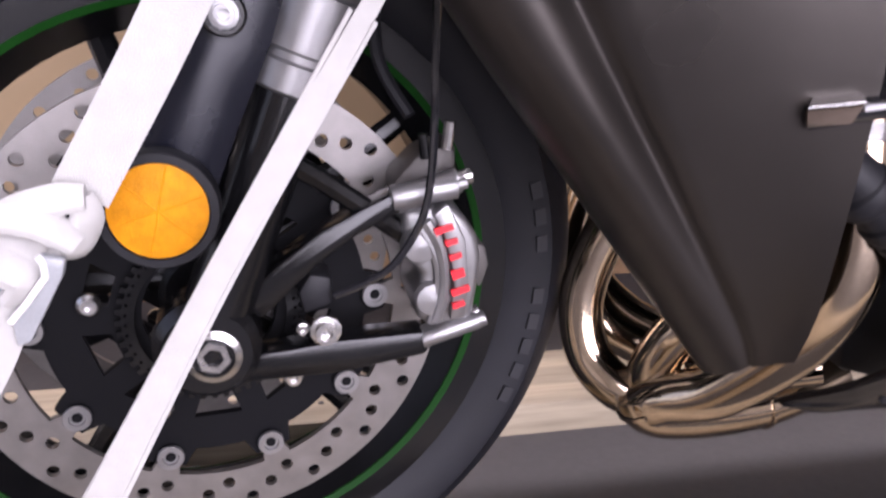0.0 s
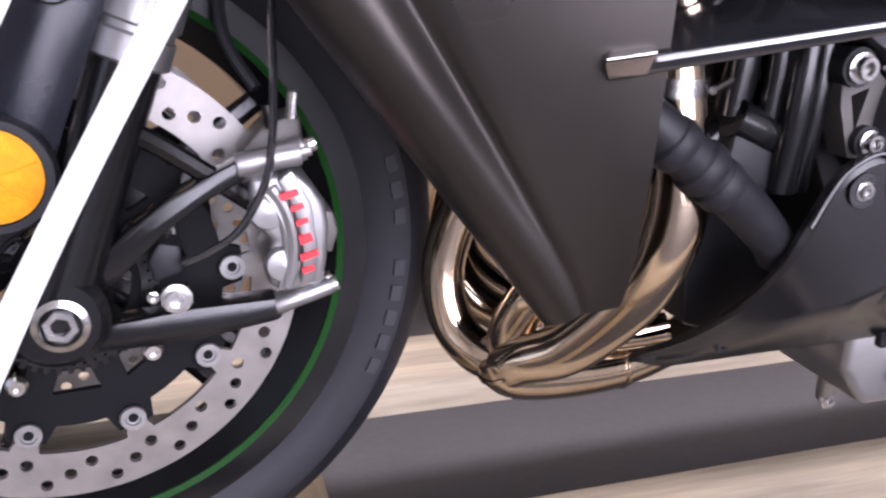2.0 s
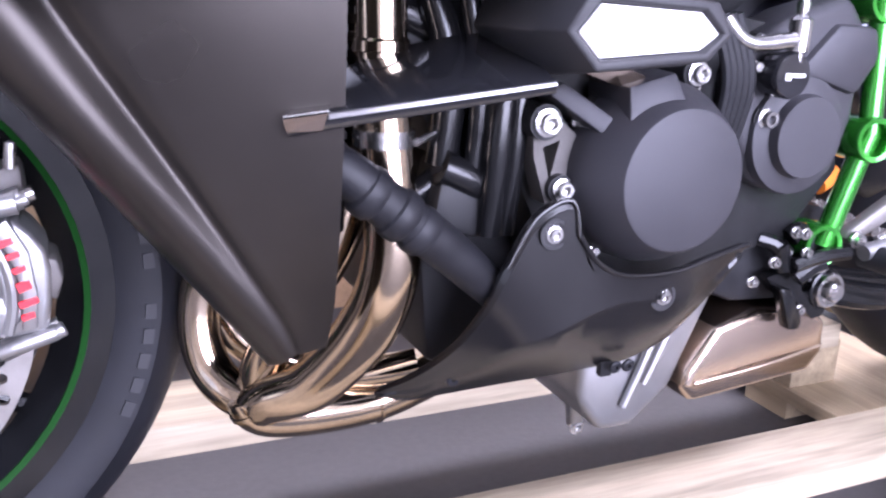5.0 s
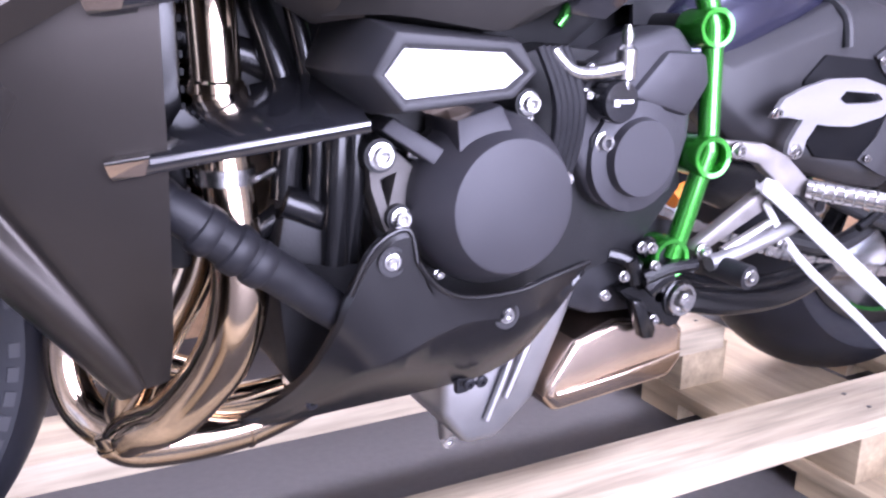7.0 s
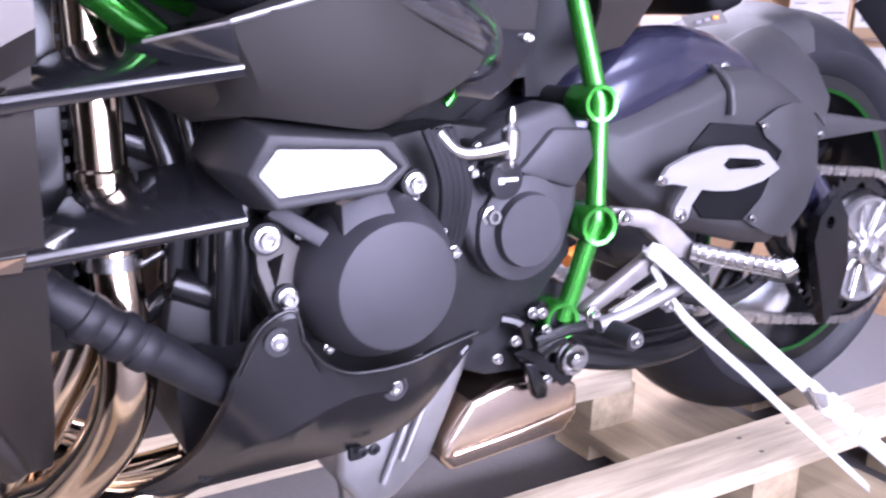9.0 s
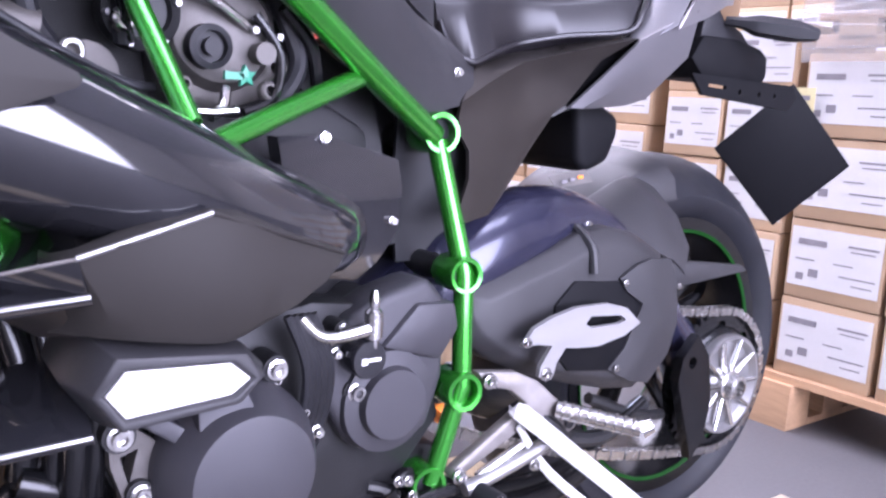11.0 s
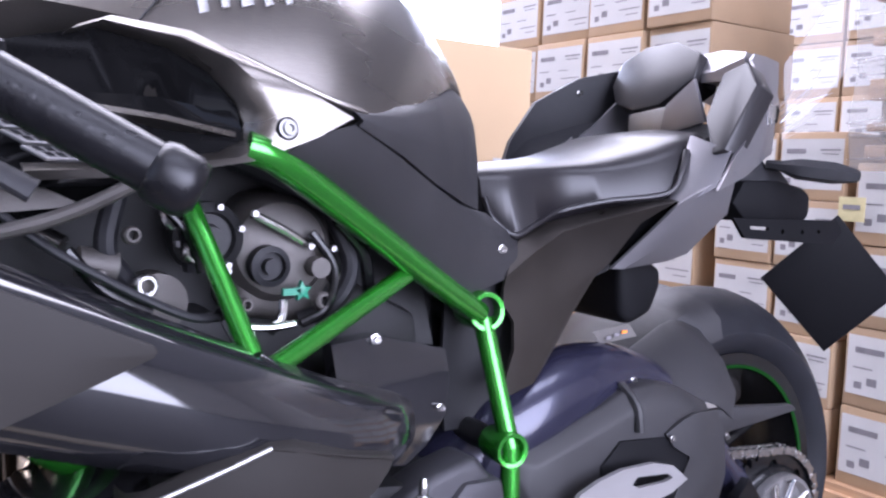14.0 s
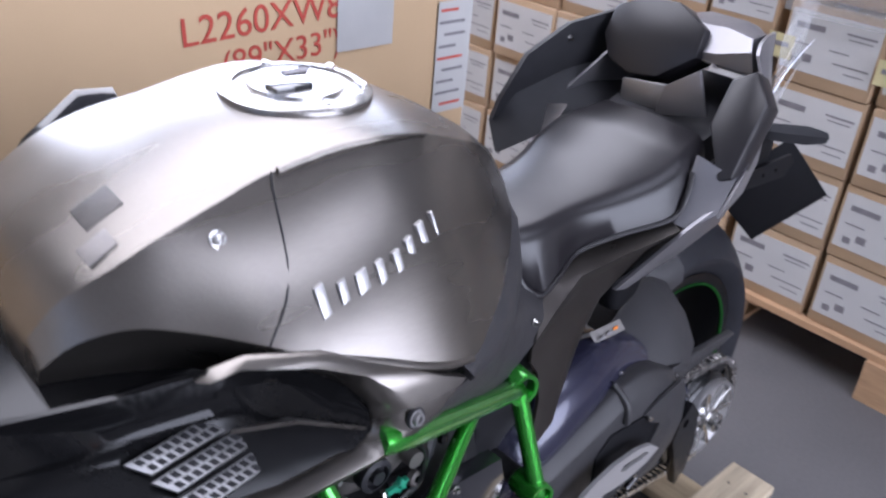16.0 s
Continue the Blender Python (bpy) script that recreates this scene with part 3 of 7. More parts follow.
part("bolt_cup", lathe([(0.0125, 0), (0.0125, 0.003), (0.011, 0.0045), (0.0088, 0.0045), (0.0088, 0)], (0.031, -0.1425, 0.5525), (0, -1, 0), 24, closed=True), SATIN, fender, "dark cup round a bolt")
bolt(fender, (0.031, -0.1425, 0.5525), 0.0085, material=ALLOY, h=0.0055)
refl = part("reflector", lathe([(0.0, 0.012), (0.0285, 0.012), (0.029, 0.014), (0.0335, 0.014), (0.0345, 0.011), (0.0345, 0.0), (0.0, 0.0)], (-0.011, -0.143, 0.446), (0, -1, 0), 40), HOSE, bike, "round reflector in a black bezel")
part("lens", lathe([(0.0, 0.0142), (0.012, 0.0141), (0.0278, 0.0128), (0.0278, 0.011), (0.0, 0.011)], (-0.011, -0.1435, 0.446), (0, -1, 0), 6 * 6), AMBER, refl, "amber reflector lens")
for k in range(6):
    a = math.pi * k / 3 + 0.3
    part("lens_rib", sweep([(-0.011, -0.1578, 0.446), (-0.011 + 0.026 * math.cos(a), -0.1565, 0.446 + 0.026 * math.sin(a))], 0.0006, 6, 1), AMBER, refl)

# fairing side panels, mirrored
def fairing(s):
    F = [(0.103, -0.188, 0.615), (0.158, -0.184, 0.5415), (0.1905, -0.18, 0.50), (0.241, -0.177, 0.435), (0.2995, -0.177, 0.3605), (0.3225, -0.18, 0.331)]
    C = [(0.171, -0.214, 0.625), (0.219, -0.208, 0.548), (0.2515, -0.205, 0.497), (0.2845, -0.205, 0.445), (0.3265, -0.206, 0.376), (0.338, -0.207, 0.348)]
    D = [(0.27, -0.238, 0.64), (0.29, -0.234, 0.56), (0.308, -0.231, 0.498), (0.327, -0.227, 0.45), (0.345, -0.224, 0.39), (0.345, -0.217, 0.353)]
    R = [(0.357, -0.258, 0.70), (0.357, -0.254, 0.585), (0.357, -0.250, 0.512), (0.356, -0.245, 0.45), (0.355, -0.238, 0.395), (0.352, -0.229, 0.36)]

    def between(P, Q, t, out):
        """Points part of the way from P to Q, raised in step with the width of the roll."""
        return [tuple(a + (b - a) * t - (out * min(1, (d[0] - e[0]) / 0.06) if i == 1 else 0) for i, (a, b) in enumerate(zip(p, q))) for p, q, d, e in zip(P, Q, C, F)]
    lines = (F, between(F, C, 0.05, 0.009), between(F, C, 0.14, 0.016), between(F, C, 0.26, 0.021), between(F, C, 0.4, 0.0235), between(F, C, 0.54, 0.0225), between(F, C, 0.67, 0.0185), between(F, C, 0.78, 0.0125), between(F, C, 0.88, 0.0055), between(F, C, 0.95, 0.0012), C, between(C, D, 0.06, 0.0035), between(C, D, 0.15, 0.0055), between(C, D, 0.3, 0.0045), D, between(D, R, 0.5, 0), R)
    lines = [spline(r, 3) for r in lines]
    rows = [[(x, s * y, z) for x, y, z in r] for r in lines]
    p = part("fairing_panel", grid(rows, 0.005 * -s), FAIR, bike, "satin dark grey fairing side panel", sharp=60)
    up = [[(0.02, -0.17, 0.60), (0.12, -0.235, 0.588), (0.2, -0.256, 0.584), (0.262, -0.258, 0.584), (0.36, -0.262, 0.64)],
          [(0.0, -0.19, 0.63), (0.11, -0.262, 0.62), (0.2, -0.275, 0.61), (0.262, -0.272, 0.604), (0.36, -0.27, 0.66)],
          [(-0.02, -0.18, 0.76), (0.1, -0.26, 0.76), (0.2, -0.275, 0.755), (0.262, -0.275, 0.75), (0.36, -0.265, 0.74)],
          [(0.0, -0.12, 0.86), (0.1, -0.2, 0.88), (0.2, -0.23, 0.87), (0.262, -0.24, 0.85), (0.34, -0.245, 0.82)]]
    part("upper_cowl", grid([[(x, s * y, z) for x, y, z in r] for r in up], 0.005 * -s), FAIR, bike, "satin dark grey upper cowl", sharp=25)


fairing(1), fairing(-1)


def blade(tip, rear, depth, name="winglet"):
    """A fairing wing: a thick blade rising inwards, with a cut-off nose and a bright edge band."""
    t, r = V(*tip), V(*rear)
    loops = []
    for f, w in ((0.0, 0.30), (0.16, 0.8), (0.35, 1.0), (0.7, 1.05), (1.0, 1.05)):
        p = t.lerp(r, f)
        inn = p + V(0.025 * (1 - f) + 0.014, depth * w, 0.026 * w)
        th = 0.011 - 0.003 * f
        loops.append([p, p + V(0.003, 0.004, -th), inn + V(0, 0, -th - 0.01), inn])
    w = part(name, rings(loops), GLOSS, bike, "black fairing winglet with a bright edge", bevel=0.001)
    d = (r - t).normalized()
    up = V(0, 0.35, 1).normalized()
    a, b = t + d * 0.026 + V(0, -0.0016, -0.0012), r + V(0, -0.0012, -0.0012)
    part("edge_strip", rings([[a - up * 0.0024, a + up * 0.0012, a + up * 0.0016 + V(0, 0.004, 0), a - up * 0.0026 + V(0, 0.004, 0)], [b - up * 0.0016, b + up * 0.0012, b + up * 0.0014 + V(0, 0.004, 0), b - up * 0.0018 + V(0, 0.004, 0)]]), ALLOY, w, "bright edge strip", bevel=0.0006)
    n0 = t + V(-0.001, -0.001, 0.001)
    # brighter metal on the top facet imitates its reflection of the roof
    part("nose", slab([n0, n0 + d * 0.027 + V(0, -0.001, 0), n0 + V(0.046, depth * 0.45, 0.016), n0 + V(0.030, depth * 0.36, 0.0135)], (0, 0, 0.0012)), STEEL, w, "steel facet standing for the roof's reflection on the nose")
    part("nose_face", slab([n0 + V(0, 0.0005, -0.001), n0 + d * 0.027 + V(0, -0.0005, -0.001), n0 + d * 0.024 + V(0, 0.003, -0.0115), n0 + V(0.003, 0.003, -0.009)], (0, 0.0015, 0)), BRONZE, w, "dull metallic nose face")
    return w


for tip, rr in (((0.3205, -0.2525, 0.5155), (0.4745, -0.303, 0.5425)), ((0.3135, -0.262, 0.6155), (0.468, -0.325, 0.642))):
    blade(tip, rr, 0.095)

# side scoop above the pod
part("side_scoop", grid([spline(r, 3) for r in (
    [(0.449, -0.285, 0.663), (0.459, -0.322, 0.669), (0.541, -0.322, 0.6955), (0.61, -0.30, 0.674), (0.672, -0.270, 0.653)],
    [(0.447, -0.29, 0.66), (0.4585, -0.3345, 0.6655), (0.541, -0.335, 0.6905), (0.61, -0.312, 0.668), (0.6727, -0.2816, 0.648)],
    [(0.449, -0.286, 0.65), (0.463, -0.331, 0.655), (0.541, -0.337, 0.673), (0.605, -0.320, 0.656), (0.662, -0.291, 0.641)],
    [(0.455, -0.283, 0.635), (0.472, -0.327, 0.640), (0.541, -0.337, 0.649), (0.60, -0.3245, 0.641), (0.645, -0.302, 0.632)],
    [(0.46, -0.275, 0.617), (0.481, -0.321, 0.621), (0.535, -0.331, 0.620), (0.588, -0.323, 0.615), (0.6154, -0.3125, 0.6188)],
    [(0.455, -0.27, 0.606), (0.485, -0.311, 0.608), (0.53, -0.320, 0.602), (0.562, -0.3165, 0.5985), (0.59, -0.305, 0.604)],
    [(0.455, -0.23, 0.604), (0.485, -0.262, 0.605), (0.53, -0.27, 0.599), (0.562, -0.27, 0.5965), (0.59, -0.26, 0.60)])], 0.006), COWL, bike, "satin dark grey side scoop", sharp=30)
part("scoop_front", slab([(0.405, -0.29, 0.650), (0.412, -0.3115, 0.6535), (0.4585, -0.3345, 0.6650), (0.466, -0.326, 0.6425), (0.44, -0.30, 0.637)], (0.004, 0.006, 0)), GLOSS, bike, "gloss black panel before the scoop", bevel=0.001)
part("scoop_backing", slab([(0.40, -0.255, 0.632), (0.462, -0.300, 0.640), (0.476, -0.292, 0.606), (0.452, -0.262, 0.601)], (0.003, 0.006, 0)), FAIR, bike, "satin dark grey panel behind the winglet", bevel=0.001)
part("scoop_edge", sweep([(0.412, -0.3125, 0.6540), (0.435, -0.3245, 0.6605), (0.457, -0.3355, 0.6662)], 0.0012, 8, 3), DULL, bike, "dull scoop edge")
part("scoop_edge", sweep([(0.457, -0.3355, 0.6665), (0.5, -0.3375, 0.6795), (0.5405, -0.336, 0.6915)], 0.0019, 8, 3), ALLOY, bike, "bright scoop edge")
part("scoop_edge", sweep([(0.5405, -0.336, 0.6915), (0.61, -0.3135, 0.669), (0.671, -0.283, 0.649)], 0.0015, 8, 3), COWL, bike)
POD = [[(0.466, -0.2, 0.571), (0.48, -0.2, 0.603), (0.572, -0.2, 0.594), (0.59, -0.2, 0.575), (0.563, -0.2, 0.554), (0.484, -0.2, 0.546)],
       [(0.4610, -0.268, 0.571), (0.4765, -0.296, 0.6055), (0.575, -0.308, 0.5945), (0.5945, -0.303, 0.5745), (0.568, -0.30, 0.5515), (0.481, -0.286, 0.5445)],
       [(0.4705, -0.316, 0.572), (0.4830, -0.324, 0.5985), (0.571, -0.326, 0.5915), (0.5845, -0.326, 0.573), (0.567, -0.327, 0.5565), (0.4865, -0.326, 0.5495)],
       [(0.4765, -0.318, 0.5718), (0.4885, -0.325, 0.5905), (0.562, -0.3265, 0.5870), (0.5785, -0.3265, 0.5727), (0.5635, -0.327, 0.5610), (0.4885, -0.3265, 0.5555)],
       [(0.4785, -0.314, 0.5716), (0.4897, -0.319, 0.5882), (0.5605, -0.321, 0.5852), (0.5755, -0.321, 0.5725), (0.5615, -0.321, 0.5626), (0.490, -0.320, 0.5572)]]
pod = part("side_pod", rings(POD), MATT, bike, "matt black six-sided side pod", bevel=0.0015)
part("badge_plate", slab([V(*p) + V(0, 0.002, 0) for p in POD[4]], (0, -0.0045, 0)), BADGE, pod, "bright plain badge plate", bevel=0.001)
part("pod_strut", slab([(0.505, -0.25, 0.55), (0.552, -0.25, 0.55), (0.60, -0.235, 0.535), (0.59, -0.235, 0.525)], (0, 0.03, 0)), BRONZE, bike)

# intake duct: glossy black tapered tube, and the black panel behind it
DUCT = [(0.16, -0.25, 0.812, 0.06), (0.23, -0.263, 0.8, 0.062), (0.3, -0.272, 0.785, 0.064), (0.36, -0.279, 0.766, 0.062), (0.42, -0.283, 0.745, 0.06), (0.47, -0.283, 0.727, 0.057), (0.52, -0.28, 0.708, 0.054), (0.57, -0.269, 0.689, 0.05), (0.62, -0.255, 0.672, 0.046), (0.66, -0.24, 0.662, 0.041), (0.7, -0.222, 0.655, 0.034), (0.725, -0.205, 0.652, 0.026)]
duct = part("intake_duct", grid([[(x, y - r * math.cos(radians(a)), z + r * math.sin(radians(a))) for x, y, z, r in DUCT] for a in (80, 62, 44, 26, 8, -10, -28, -46, -64, -82)], 0.006), GLOSS, bike, "gloss black carbon intake duct", sharp=60)
part("duct_core", sweep([(x, y + 0.012, z - 0.012) for x, y, z, r in DUCT], [r * 0.62 for x, y, z, r in DUCT], 20, 2), SATIN, duct)
part("cowl_tip", grid([[(0.2, -0.335, 0.875), (0.27, -0.345, 0.852), (0.34, -0.352, 0.826), (0.4, -0.354, 0.799), (0.455, -0.352, 0.774)], [(0.2, -0.352, 0.8), (0.27, -0.356, 0.79), (0.34, -0.359, 0.776), (0.4, -0.358, 0.772), (0.457, -0.353, 0.77)], [(0.2, -0.346, 0.7), (0.27, -0.35, 0.712), (0.34, -0.354, 0.722), (0.4, -0.354, 0.745), (0.455, -0.351, 0.766)]], 0.006), COWL, bike, "matt dark fairing tip", sharp=25)
part("duct_panel", grid([[(0.64, -0.225, 0.735), (0.691, -0.212, 0.737), (0.775, -0.2, 0.716)], [(0.64, -0.24, 0.70), (0.70, -0.225, 0.70), (0.778, -0.205, 0.69)], [(0.66, -0.235, 0.65), (0.73, -0.21, 0.64), (0.779, -0.2, 0.65)], [(0.70, -0.2, 0.61), (0.735, -0.2, 0.606), (0.76, -0.195, 0.62)]], 0.02), GLOSS, bike, "gloss black panel beside the frame", sharp=40)
bolt(bike, (0.689, -0.214, 0.735), 0.005)
bolt(bike, (0.768, -0.205, 0.66), 0.004)

# green trellis frame
frame_part = part("trellis_frame", sweep([(0.55, -0.252, 0.9), (0.57, -0.252, 0.894), (0.605, -0.241, 0.876), (0.65, -0.223, 0.851), (0.742, -0.187, 0.799), (0.80, -0.164, 0.767), (0.856, -0.142, 0.737)], 0.0128, 20, 6), GREEN, bike, "bright green tubular trellis frame")
for pts, r in (([(0.742, -0.18, 0.788), (0.54, -0.283, 0.722)], 0.0092), ([(0.508, -0.19, 0.895), (0.547, -0.281, 0.745)], 0.0082), ([(0.862, -0.142, 0.73), (0.872, -0.187, 0.598)], 0.0112),
               ([(0.872, -0.187, 0.6), (0.87, -0.197, 0.48)], 0.0106), ([(0.87, -0.197, 0.485), (0.842, -0.19, 0.38)], 0.0106), ([(0.548, -0.272, 0.738), (0.513, -0.247, 0.75), (0.456, -0.238, 0.771), (0.383, -0.234, 0.8), (0.3, -0.225, 0.83)], 0.0085),
               ([(0.70, -0.18, 0.6), (0.745, -0.185, 0.66), (0.77, -0.178, 0.71)], 0.005), ([(0.33, -0.2, 0.745), (0.40, -0.215, 0.688), (0.45, -0.205, 0.65)], 0.0135), ([(0.36, -0.2, 0.735), (0.42, -0.215, 0.695), (0.47, -0.205, 0.675)], 0.007)):
    part("frame_tube", sweep(pts, r, 16, 5), GREEN, frame_part)
for (x, y, z), r in (((0.866, -0.133, 0.738), 0.0215), ((0.873, -0.178, 0.598), 0.019), ((0.871, -0.19, 0.479), 0.0205), ((0.84, -0.18, 0.381), 0.02)):
    part("frame_ring", lathe([(r * 0.7, 0.0), (r, 0.0), (r, 0.04), (r * 0.95, 0.042), (r * 0.74, 0.0415), (r * 0.7, 0.036)], (x, y + 0.02, z), (-0.16, -1, 0.04), 28, closed=True), GREEN, frame_part)
    # black disc in place of the ring's hollow, shade put into colour
    part("ring_shade", cyl((x, y + 0.0, z), (x, y - 0.01, z), r * 0.72, None, 20), HOSE, frame_part)
for q in ((0.862, 0.14, 0.732), (0.872, 0.19, 0.598)):
    part("cross_tube", sweep([(q[0], -q[1] + 0.04, q[2]), (q[0], q[1], q[2])], 0.014, 14, 1), CASE, frame_part)
part("frame_tube", sweep([(0.56, 0.25, 0.897), (0.60, 0.243, 0.881), (0.739, 0.181, 0.793), (0.86, 0.138, 0.732), (0.872, 0.19, 0.6), (0.842, 0.19, 0.38)], 0.0128, 16, 6), GREEN, frame_part)
part("inner_panel", grid([[(0.84, -0.1, 0.77), (0.89, -0.1, 0.78), (0.95, -0.092, 0.77)], [(0.84, -0.1, 0.68), (0.89, -0.102, 0.69), (0.94, -0.1, 0.7)], [(0.84, -0.11, 0.6), (0.88, -0.11, 0.6), (0.92, -0.11, 0.62)]], 0.006), HOSE, bike, "black inner panel behind the frame")
# filler body, added to close the view through and keep the inside dark
part("inner_body", rings([[(x, y, z) for x, z in ((0.79, 0.5), (0.80, 0.83), (0.9, 0.85), (1.18, 0.89), (1.2, 0.84), (1.02, 0.77), (0.95, 0.66), (0.93, 0.5))] for y in (-0.06, 0.06)]), HOSE, bike, "black filler body added for the dark inside of the frame", bevel=0.01)

# ---- engine ----
eng = part("crankcase", rings([[(x, y, z) for x, z in ((0.56, 0.30), (0.545, 0.40), (0.515, 0.46), (0.53, 0.53), (0.56, 0.56), (0.70, 0.585), (0.82, 0.57), (0.852, 0.45), (0.80, 0.39), (0.70, 0.365), (0.64, 0.3))] for y in (-0.185, -0.15, 0.15, 0.185)]), CASE, bike, "dark cast engine", bevel=0.004)
part("lower_case", rings([[(x, y, z) for x, z in ((0.47, 0.29), (0.462, 0.38), (0.48, 0.47), (0.56, 0.48), (0.60, 0.30), (0.52, 0.275))] for y in (-0.13, 0.13)]), HOSE, eng, bevel=0.006)
part("cylinder_block", rings([[(x, y, z) for x, z in ((0.46, 0.47), (0.41, 0.60), (0.43, 0.74), (0.56, 0.76), (0.62, 0.66), (0.60, 0.54))] for y in (-0.16, 0.16)]), CASE, eng, bevel=0.006)
part("supercharger_case", rings([[(x, y, z) for x, z in ((0.58, 0.62), (0.56, 0.74), (0.66, 0.80), (0.78, 0.74), (0.80, 0.62), (0.72, 0.56))] for y in (-0.14, 0.14)]), CASE, eng, bevel=0.01)
gen = part("generator_cover", lathe([(0.0705, 0), (0.0705, 0.012), (0.0695, 0.02), (0.067, 0.027), (0.0600, 0.041), (0.0545, 0.0515), (0.0525, 0.0545), (0.0500, 0.0555), (0.0, 0.056)], (0.609, -0.213, 0.467), (0, -1, 0), 56), COVER, eng, "round matt dark grey engine cover")
part("cover_rib", rings([[(0.5665, -0.262, 0.468), (0.5665, -0.25, 0.533), (0.605, -0.25, 0.543), (0.612, -0.262, 0.518)], [(0.5665, -0.2, 0.468), (0.5635, -0.2, 0.536), (0.608, -0.2, 0.546), (0.614, -0.2, 0.518)]]), COVER, gen, bevel=0.002)
part("cover_rib", rings([[(0.513, -0.232, 0.526), (0.523, -0.232, 0.535), (0.523, -0.2, 0.535), (0.513, -0.2, 0.526)], [(0.562, -0.245, 0.492), (0.567, -0.245, 0.506), (0.567, -0.2, 0.506), (0.562, -0.2, 0.492)]]), COVER, gen, bevel=0.002)
part("cover_flange", lathe([(0.0715, 0), (0.0715, 0.008), (0.069, 0.012), (0.0, 0.012)], (0.609, -0.205, 0.467), (0, -1, 0), 48), CASE, gen)
for k in (0.4, 1.0, 2.6, 3.45, 4.15, 5.3):
    bolt(gen, (0.609 + 0.0735 * math.cos(k), -0.216, 0.467 + 0.0735 * math.sin(k)), 0.0045)
cov = part("sprocket_cover", extr([(0.70, 0.50), (0.698, 0.54), (0.73, 0.572), (0.768, 0.59), (0.817, 0.603), (0.842, 0.575), (0.84, 0.50), (0.825, 0.45), (0.78, 0.432), (0.735, 0.445)], -0.205, -0.15), COVER, eng, "matt dark grey sprocket cover", bevel=0.01, seg=3)
part("cover_boss", lathe([(0.052, 0), (0.05, 0.008), (0.036, 0.011), (0.034, 0.02), (0.0, 0.021)], (0.772, -0.202, 0.487), (0, -1, 0), 40), COVER, cov)
part("cover_step", extr([(0.76, 0.54), (0.80, 0.58), (0.845, 0.578), (0.852, 0.55), (0.83, 0.52)], -0.212, -0.16), COVER, cov, bevel=0.006)
slave = part("clutch_cylinder", lathe([(0.0185, 0), (0.0185, 0.02), (0.017, 0.023), (0.0, 0.024)], (0.733, -0.21, 0.539), (0, -1, 0), 32), GLOSS, eng, "black clutch cylinder cap with a white mark")
part("marking", box(0.7265, -0.2345, 0.5385, 0.0055, 0.001, 0.0055), WHITE, slave, "white mark")
part("marking", box(0.737, -0.2345, 0.5395, 0.013, 0.001, 0.0028), WHITE, slave, "white mark")
part("hose_fitting", sweep([(0.668, -0.222, 0.582), (0.682, -0.226, 0.567), (0.70, -0.228, 0.563), (0.735, -0.228, 0.567)], [0.0055, 0.0055, 0.006, 0.007], 12, 4), STEEL, eng, "bright hose fitting")
part("bleed_nipple", lathe([(0.0035, 0), (0.0055, 0.006), (0.0055, 0.02), (0.009, 0.022), (0.009, 0.046), (0.0045, 0.05), (0.0055, 0.058), (0.003, 0.066)], (0.738, -0.228, 0.536), (0, 0, 1), 12), STEEL, eng)
for p, r in (((0.515, -0.226, 0.506), 0.0105), ((0.531, -0.226, 0.457), 0.0085), ((0.646, -0.222, 0.54), 0.0095), ((0.734, -0.208, 0.502), 0.0095), ((0.718, -0.208, 0.563), 0.0065), ((0.69, -0.215, 0.475), 0.006), ((0.706, -0.215, 0.545), 0.005)):
    bolt(eng, p, r, h=0.009)
    part("boss", cyl((p[0], p[1] + 0.03, p[2]), p, r * 1.25, None, 16), CASE, eng)
part("cam_chain_rib", sweep([(0.487, -0.2, 0.42), (0.489, -0.205, 0.49), (0.495, -0.2, 0.56)], 0.011, 12, 4), SATIN, eng)
part("cam_chain_rib", sweep([(0.50, -0.2, 0.42), (0.503, -0.205, 0.49), (0.507, -0.2, 0.56)], 0.008, 12, 4), SATIN, eng)
part("mount_bracket", holed([(0.507, 0.515), (0.525, 0.512), (0.545, 0.495), (0.54, 0.47), (0.538, 0.445), (0.522, 0.445), (0.51, 0.48)], [[(0.517, 0.487), (0.531, 0.492), (0.524, 0.462)]], -0.22, -0.2), GREYCAST, eng, "grey engine mount bracket")
for k in range(5):
    part("braided_hose", sweep([(0.655 + 0.006 * k, -0.222, 0.585), (0.672 + 0.006 * k, -0.226, 0.54), (0.676 + 0.0055 * k, -0.215, 0.49), (0.67 + 0.005 * k, -0.2, 0.44)], 0.0042, 8, 6), HOSE, eng, "black ribbed hose")
for p, q, r in (((0.36, -0.13, 0.6), (0.47, -0.15, 0.56), 0.016), ((0.45, -0.19, 0.47), (0.49, -0.17, 0.44), 0.014), ((0.43, -0.17, 0.44), (0.48, -0.16, 0.50), 0.01), ((0.46, -0.18, 0.64), (0.47, -0.19, 0.42), 0.008), ((0.44, -0.16, 0.62), (0.455, -0.18, 0.47), 0.012)):
    part("engine_pipe", sweep([p, (Vector(p) + Vector(q)) / 2 + V(0.012, -0.01, 0), q], r, 12, 4), SATIN, eng)
part("cooler", extr([(0.44, 0.425), (0.485, 0.415), (0.49, 0.46), (0.45, 0.475)], -0.2, -0.15), CASE, eng, bevel=0.006)

